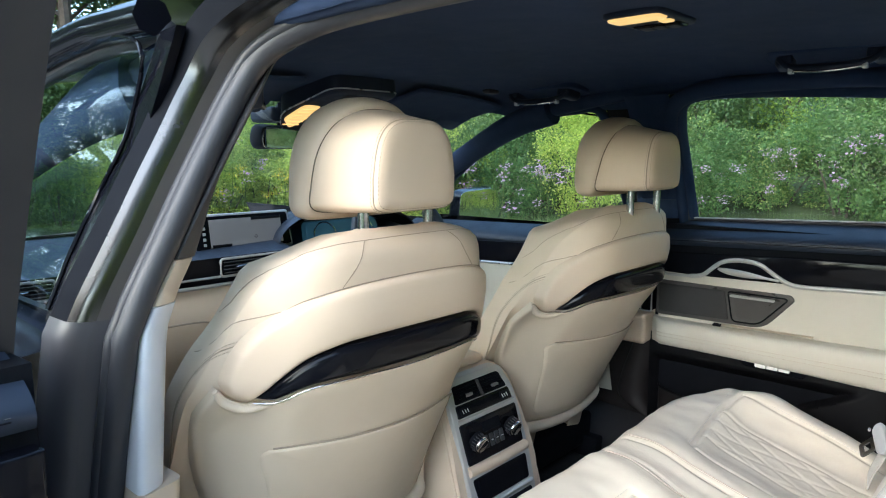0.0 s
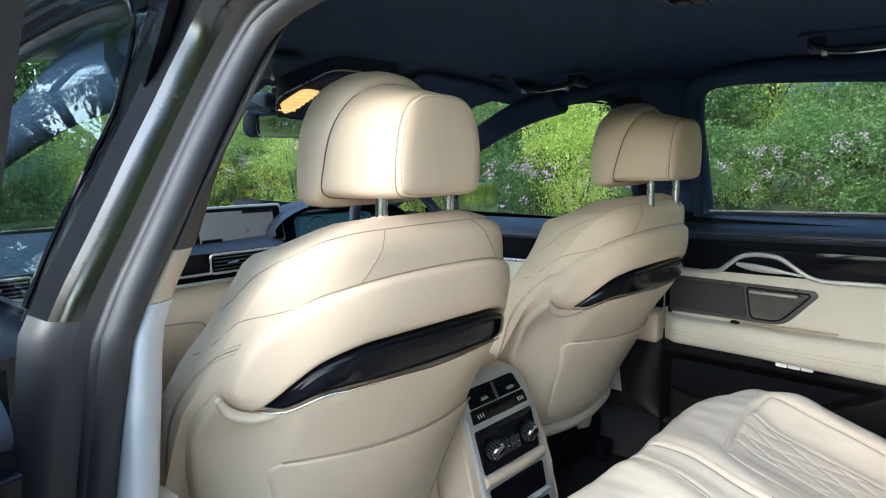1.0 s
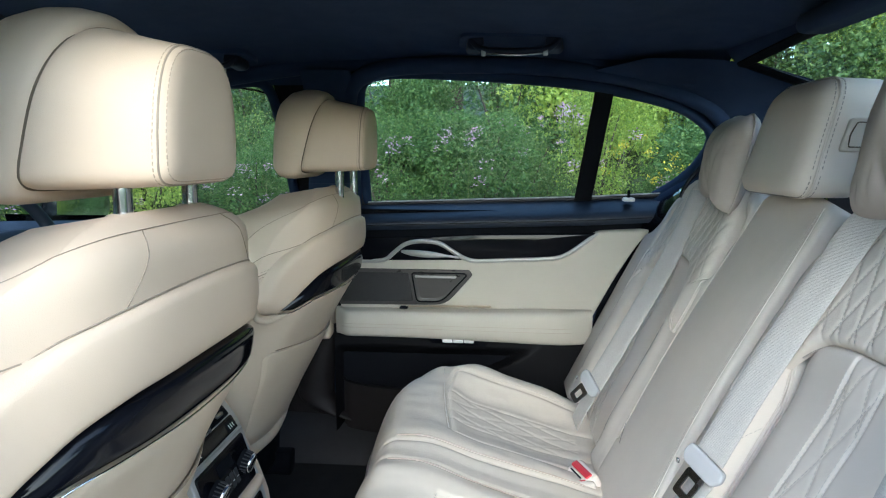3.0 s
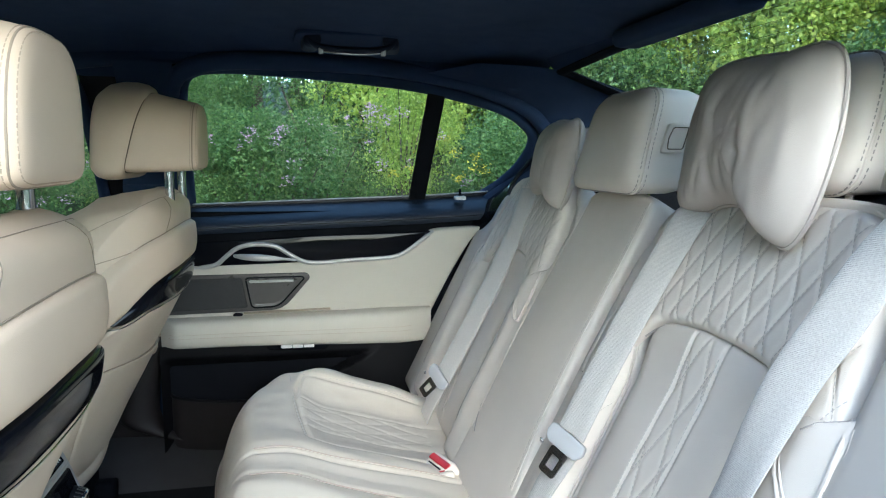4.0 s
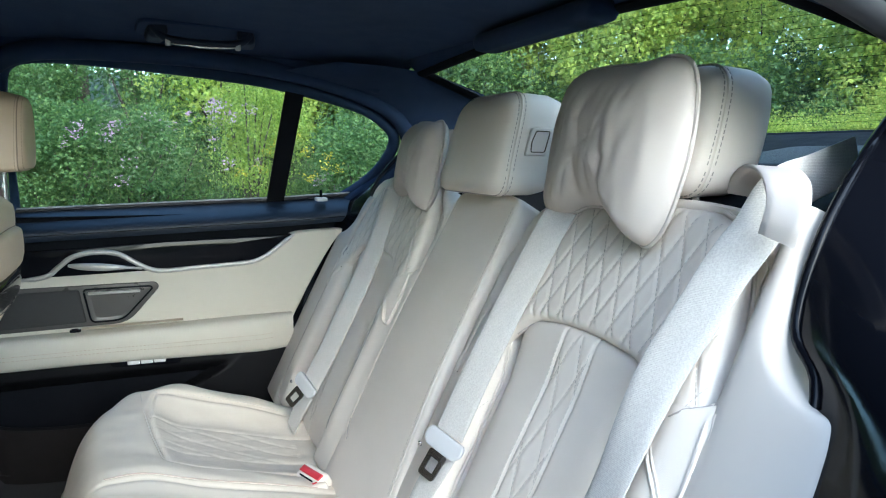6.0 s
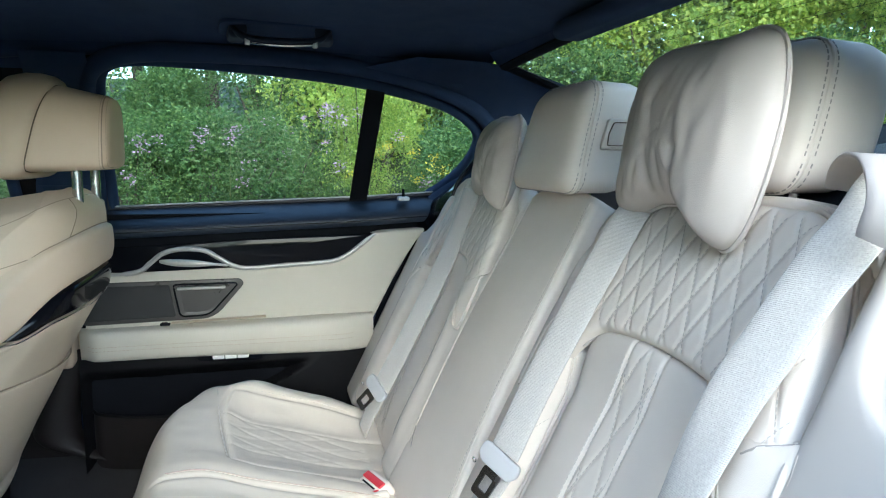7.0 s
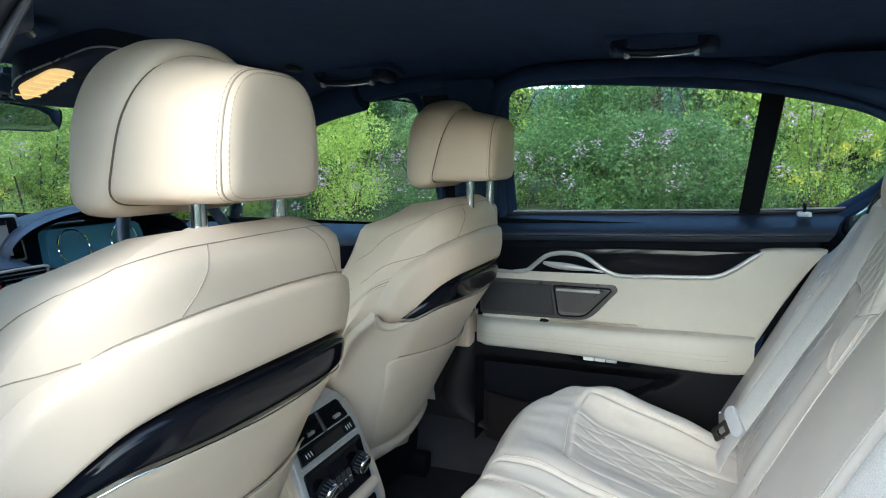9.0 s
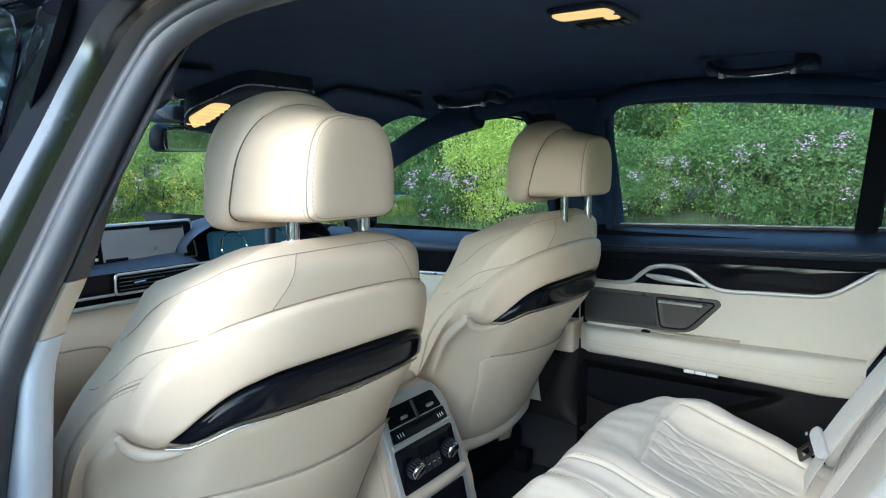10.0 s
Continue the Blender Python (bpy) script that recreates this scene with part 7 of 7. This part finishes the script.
rv = thing("rear_view_mirror", (-0.012, 0.745, 1.184), "black framed rear-view mirror hanging from the windscreen", "mirror")
RM = Matrix.Rotation(radians(16), 4, "Z") @ Matrix.Rotation(radians(6), 4, "X")
ro = rounded([(-0.115, -0.030), (0.115, -0.026), (0.125, 0.010), (0.115, 0.032), (-0.115, 0.036), (-0.125, 0.0)], 0.018, 4)
part("housing", puff(ro, lambda u, w, d: RM @ Vector((u, d, w)), 0.035, 0.02, 0.006, 0.004, 5), ROOF_PLASTIC, rv)
part("mirror_glass", puff([p * 0.87 for p in ro], lambda u, w, d: RM @ Vector((u, -0.003 - d, w)), 0.002, 0.001, 0, 0, 3), MIRROR, rv)
part("stalk", sweep([(0.0, 0.03, 0.02), (0.0, 0.06, 0.06), (0.0, 0.02, 0.085)], 0.018, 8), ROOF_PLASTIC, rv)
part("sensor_box", block((-0.045, 0.01, 0.045), (0.045, 0.12, 0.085), 0.012), ROOF_PLASTIC, rv)

for s in (-1, 1):
    v = thing("sun_visor", (s * 0.34, 0.50, 1.28), "dark fabric sun visor folded up against the headliner", "sun visor", group="sun visors")
    part("board", puff(dense(rounded([(-0.17, -0.075), (0.17, -0.075), (0.17, 0.13), (-0.17, 0.13)], 0.02, 4), 0.03), lambda u, w, d: Vector((u, w, roof_z(s * 0.34 + u, 0.50 + w) - 1.28 - 0.003 - d - 0.25 * max(w - 0.05, 0))), 0.018, 0.008, 0.0, 0.0, 4), HEADLINER, v)
clip = thing("roof_clip", (0.40, 0.385, roof_z(0.40, 0.385)), "small dark visor clip on the headliner", "clip")
part("base", block((-0.022, -0.012, -0.010), (0.022, 0.012, 0.002), 0.004), DARK_GREY, clip)
hook = thing("belt_anchor", (-0.585, -0.02, 1.225), "dark belt anchor with a metal loop on the pillar", "belt anchor")
part("cover", block((-0.012, -0.014, -0.026), (0.010, 0.022, 0.026), 0.008), ROOF_PLASTIC, hook)
part("loop", sweep([(0.008, 0.0, -0.016), (0.020, 0.008, -0.022), (0.024, 0.022, -0.008), (0.012, 0.026, 0.012)], 0.004, 8), DARK_CHROME, hook)

# ---- outside: ground, bank, shrubs, trees ----
def ground_z(x, y):
    r = math.hypot(x * 0.95 - 0.6, y * 0.75)
    return 2.0 * step01(5.5, 16.0, r) + 3.5 * step01(14, 40, r) * (0.4 + 0.6 * step01(-10, 12, x))


g_pts = [-90, -60, -42, -32, -25, -20, -16, -13, -11, -9.5, -8, -7, -6, -5, -4, -3, -2, -1, 0, 1, 2, 3, 4, 5, 6, 7, 8, 9.5, 11, 13, 16, 20, 25, 32, 42, 60, 90]
gv = [(x, y, ground_z(x, y) + (0.06 * noise.noise(Vector((x * 0.7, y * 0.7, 0))) if math.hypot(x, y) > 5 else 0)) for y in g_pts for x in g_pts]
gn = len(g_pts)
gf = [(j * gn + i, j * gn + i + 1, (j + 1) * gn + i + 1, (j + 1) * gn + i) for j in range(gn - 1) for i in range(gn - 1)]
SOIL = surface("rough_grass_soil", (0.075, 0.095, 0.030), 0.95, 0.55, 1.5, 0.8, 25.0, 0.05)
ob = part("ground", (gv, gf), SOIL, None)
tagged(ob, "rough grassy ground rising into a bank round the car", "ground", kind="structure")
ob = part("road", sheet(lambda u, v: (-4.2 + 7.4 * u, -14 + 30 * v, 0.012), 6, 20), ASPHALT, None)
tagged(ob, "grey tarmac lay-by under the car", "road", kind="structure")


def leaf_cloud(n, place, size, rng, droop=0.3):
    """n little folded leaves; place gives each a spot and an outward way."""
    vs, fs = [], []
    for _ in range(n):
        c, out = place(rng)
        a = Vector((rng.gauss(0, 1), rng.gauss(0, 1), rng.gauss(0, 1) - droop)) * 0.8 + out
        a.normalize()
        b = a.cross(Vector((rng.gauss(0, 1), rng.gauss(0, 1), rng.gauss(0, 1)))).normalized()
        l = size * rng.uniform(0.6, 1.4)
        w = l * rng.uniform(0.28, 0.46)
        up = a.cross(b) * (l * 0.10)
        k = len(vs)
        vs += [c, c + a * l * 0.5 + b * w - up, c + a * l, c + a * l * 0.5 - b * w - up]
        fs += [(k, k + 1, k + 2), (k, k + 2, k + 3)]
    return vs, fs


def plain_mesh(name, piece, mat):
    me = bpy.data.meshes.new(name)
    me.from_pydata([tuple(v) for v in piece[0]], [], piece[1])
    me.materials.append(mat)
    me.update()
    return me


def shrub_mesh(seed, leaves, size, lobes, mat, tall=1.0):
    rng = random.Random(seed)
    balls = []
    for _ in range(lobes):
        a, r = rng.uniform(0, 6.283), rng.uniform(0, 0.75)
        balls.append((Vector((r * math.cos(a), r * math.sin(a), rng.uniform(0.25, 1.35) * tall)), rng.uniform(0.20, 0.46)))

    def place(q):
        c, r = q.choice(balls)
        d = Vector((q.gauss(0, 1), q.gauss(0, 1), q.gauss(0, 1))).normalized()
        return c + d * r * q.uniform(0.55, 1.08), d
    return plain_mesh("crown", leaf_cloud(leaves, place, size, rng), mat), balls


def stems_piece(balls, r):
    return merge(*[sweep(smooth_line([(c.x * 0.15, c.y * 0.15, -0.1), (c.x * 0.6, c.y * 0.5, c.z * 0.55), c], 4), lambda t: r * (1 - 0.75 * t), 5) for c, _ in balls[:9]])


SHRUBS = []
for seed, leaves, size, lobes, mat, tall in ((11, 14000, 0.040, 18, LEAF, 1.0), (12, 15000, 0.034, 24, LEAF, 1.15), (13, 12000, 0.044, 16, LEAF_DARK, 0.85), (14, 15000, 0.032, 26, LEAF_SUN_PAINTED, 1.3), (15, 12000, 0.046, 16, LEAF_DARK, 1.1)):
    crown, balls = shrub_mesh(seed, leaves, size, lobes, mat, tall)
    stem = stems_piece(balls, 0.022)
    SHRUBS.append((crown, plain_mesh("stems", stem, BARK)))


def thicket_mesh(seed):
    """A tall wall of small leaves in painted sunlight, for the bank behind the car."""
    rng = random.Random(seed)
    balls = [(Vector((rng.uniform(-1.1, 1.1), rng.uniform(-0.8, 0.8), rng.uniform(0.4, 4.4))), rng.uniform(0.28, 0.62)) for _ in range(44)]

    def place(q):
        c, r = q.choice(balls)
        d = Vector((q.gauss(0, 1), q.gauss(0, 1), q.gauss(0, 1))).normalized()
        return c + d * r * q.uniform(0.55, 1.08), d
    return plain_mesh("crown", leaf_cloud(17000, place, 0.075, rng), LEAF_SUN_PAINTED), plain_mesh("stems", stems_piece(balls, 0.03), BARK)


THICKETS = [thicket_mesh(51), thicket_mesh(52), thicket_mesh(53)]


def flower_mesh(seed, n, spike, mat, size):
    """Tall stalks, each topped by a plume of small petals."""
    rng = random.Random(seed)
    heads = [(Vector((rng.gauss(0, 0.45), rng.gauss(0, 0.45), rng.uniform(0.9, 1.7))), rng.uniform(0.05, 0.10)) for _ in range(n)]

    def place(q):
        c, r = q.choice(heads)
        t = q.random()
        return c + Vector((q.gauss(0, r * 0.55), q.gauss(0, r * 0.55), (t - 0.5) * spike)), Vector((0, 0, 0.4))
    petals = leaf_cloud(n * 26, place, size, rng, 0)
    st = merge(*[sweep([(c.x * 0.8, c.y * 0.8, 0), (c.x, c.y, c.z)], 0.0025, 4) for c, _ in heads])
    return plain_mesh("blossom", petals, mat), plain_mesh("stalks", st, GRASS)


FLOWERS = [flower_mesh(21, 16, 0.16, PINK, 0.030), flower_mesh(22, 12, 0.20, PINK, 0.034), flower_mesh(23, 14, 0.12, YELLOW, 0.026)]


def grass_mesh(seed, n, h):
    rng = random.Random(seed)
    vs, fs = [], []
    for _ in range(n):
        x, y = rng.gauss(0, 0.55), rng.gauss(0, 0.55)
        hh = h * rng.uniform(0.45, 1.15)
        a = rng.uniform(0, 6.283)
        bx, by = math.cos(a), math.sin(a)
        w = rng.uniform(0.003, 0.007)
        bend = rng.uniform(0.05, 0.35) * hh
        k = len(vs)
        vs += [(x - by * w, y + bx * w, 0), (x + by * w, y - bx * w, 0), (x + bx * bend * 0.4 + by * w * 0.7, y + by * bend * 0.4 - bx * w * 0.7, hh * 0.6), (x + bx * bend * 0.4 - by * w * 0.7, y + by * bend * 0.4 + bx * w * 0.7, hh * 0.6), (x + bx * bend, y + by * bend, hh)]
        fs += [(k, k + 1, k + 2, k + 3), (k + 3, k + 2, k + 4)]
    return plain_mesh("blades", (vs, fs), GRASS)


TUFTS = [grass_mesh(31, 1600, 0.75), grass_mesh(32, 1700, 0.95)]


def plant(name, meshes, x, y, scale, turn, label, category, group, zscale=1.0):
    root = thing(name, (x, y, 0), label, category, group)
    root.matrix_basis = Matrix.Translation((x, y, ground_z(x, y) - 0.05)) @ Matrix.Rotation(turn, 4, "Z") @ Matrix.Diagonal((scale, scale, scale * zscale, 1))
    for me in meshes:
        c = new(me.name.split(".")[0], me)
        c.parent = root
    return root


rng = random.Random(7)


def ring(n, r0, r1, a0, a1):
    """Spots on an arc round the car; angles from straight ahead towards its right."""
    for k in range(n):
        a = radians(a0 + (a1 - a0) * (k + rng.random()) / n)
        r = rng.uniform(r0, r1)
        yield r * math.sin(a), r * math.cos(a)


for x, y in ring(44, 8.0, 10.0, 2, 215):
    plant("shrub", rng.choice(SHRUBS[:3] + SHRUBS[:2] + SHRUBS[3:4]), x, y, rng.uniform(0.75, 1.15), rng.uniform(0, 6.28), "green leafy shrub on the overgrown bank", "shrub", "bank shrubs", rng.uniform(0.8, 1.1))
for x, y in ring(44, 10.5, 13.5, 2, 215):
    plant("shrub", rng.choice(SHRUBS), x, y, rng.uniform(1.1, 1.7), rng.uniform(0, 6.28), "green leafy shrub on the overgrown bank", "shrub", "bank shrubs")
# these shrubs and the thickets below carry their sunlight in the leaf colour
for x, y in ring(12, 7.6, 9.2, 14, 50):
    plant("shrub", SHRUBS[3], x, y, rng.uniform(0.7, 1.0), rng.uniform(0, 6.28), "leafy shrub with sunlight painted into its yellow-green leaves", "shrub", "bank shrubs", rng.uniform(0.8, 1.1))
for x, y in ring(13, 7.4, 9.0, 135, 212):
    plant("shrub", SHRUBS[3], x, y, rng.uniform(0.7, 1.0), rng.uniform(0, 6.28), "leafy shrub with sunlight painted into its yellow-green leaves", "shrub", "bank shrubs", rng.uniform(0.8, 1.1))
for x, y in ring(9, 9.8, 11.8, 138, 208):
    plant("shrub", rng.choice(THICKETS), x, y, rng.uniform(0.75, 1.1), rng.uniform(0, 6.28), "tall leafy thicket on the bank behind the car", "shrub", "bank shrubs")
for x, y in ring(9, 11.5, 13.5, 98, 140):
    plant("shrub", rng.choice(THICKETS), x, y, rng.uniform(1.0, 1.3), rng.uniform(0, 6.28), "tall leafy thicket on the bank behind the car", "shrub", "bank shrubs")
for x, y in ring(26, 7.0, 9.0, 20, 200):
    plant("wildflower", FLOWERS[rng.choice((0, 1, 0, 1, 2))], x, y, rng.uniform(0.8, 1.25), rng.uniform(0, 6.28), "tall wildflowers in bloom among the shrubs", "wildflower", "bank wildflowers", rng.uniform(0.5, 0.85))
tufts = []
for x, y in ring(70, 6.6, 8.2, -25, 215):
    tufts.append((rng.choice(TUFTS), Matrix.Translation((x, y, ground_z(x, y) - 0.02)) @ Matrix.Rotation(rng.uniform(0, 6.28), 4, "Z") @ Matrix.Diagonal((1.2, 1.2, rng.uniform(0.25, 0.45), 1))))
for me, m in tufts:
    c = new("tall_grass", me)
    c.matrix_basis = m
    tagged(c, "tall meadow grass along the verge", "grass", "verge grass", kind="stuff")


def tree_meshes(seed, height, leaves, size, mat):
    rng = random.Random(seed)
    trunk = smooth_line([(0, 0, -0.2), (rng.uniform(-0.1, 0.1), rng.uniform(-0.1, 0.1), height * 0.35), (rng.uniform(-0.3, 0.3), rng.uniform(-0.3, 0.3), height * 0.7), (rng.uniform(-0.3, 0.3), rng.uniform(-0.3, 0.3), height * 0.95)], 5)
    wood = [sweep(trunk, lambda t: 0.16 * (1 - 0.85 * t) + 0.01, 8)]
    balls = []
    for k in range(26):
        t = rng.uniform(0.28, 1.0)
        base = trunk[int(t * (len(trunk) - 1))]
        a, l = rng.uniform(0, 6.283), height * rng.uniform(0.12, 0.30) * (1.25 - 0.7 * t)
        tip = base + Vector((l * math.cos(a), l * math.sin(a), l * rng.uniform(0.1, 0.8)))
        wood.append(sweep(smooth_line([base, (base + tip) / 2 + Vector((0, 0, 0.08 * l)), tip], 3), lambda t: 0.045 * (1 - 0.8 * t), 5))
        balls.append((tip, rng.uniform(0.35, 0.75) * height / 7))
        balls.append(((base + tip) / 2, rng.uniform(0.25, 0.5) * height / 7))

    def place(q):
        c, r = q.choice(balls)
        d = Vector((q.gauss(0, 1), q.gauss(0, 1), q.gauss(0, 0.8)))
        return c + d * r * 0.55, d.normalized()
    return plain_mesh("crown", leaf_cloud(leaves, place, size, rng), mat), plain_mesh("trunk", merge(*wood), BARK)


TREES = [tree_meshes(41, 7.5, 17000, 0.10, LEAF_DARK), tree_meshes(42, 9.0, 18000, 0.11, LEAF_DARK), tree_meshes(43, 6.5, 16000, 0.09, LEAF)]
for x, y in ring(30, 14.0, 19.0, 4, 215):
    plant("tree", rng.choice(TREES), x, y, rng.uniform(0.75, 1.15), rng.uniform(0, 6.28), "broadleaved tree at the top of the bank", "tree", "bank trees")
for x, y in ring(46, 19.0, 25.0, 6, 226):
    plant("tree", rng.choice(TREES[:2]), x, y, rng.uniform(1.0, 1.4), rng.uniform(0, 6.28), "tall broadleaved tree behind the bank", "tree", "far trees")
for x, y in ring(15, 12.0, 19.0, 296, 356):
    plant("tree", rng.choice(TREES), x, y, rng.uniform(0.75, 1.1), rng.uniform(0, 6.28), "broadleaved tree across the lane", "tree", "lane trees")
for x, y in ring(5, 10.0, 12.5, 322, 358):
    plant("tree", TREES[2], x, y, rng.uniform(0.55, 0.8), rng.uniform(0, 6.28), "young broadleaved tree beside the lane", "tree", "lane trees")
for x, y in ring(14, 9.5, 12.0, 292, 338):
    plant("shrub", rng.choice(SHRUBS), x, y, rng.uniform(0.9, 1.4), rng.uniform(0, 6.28), "green hedge shrub across the lane", "shrub", "lane shrubs")
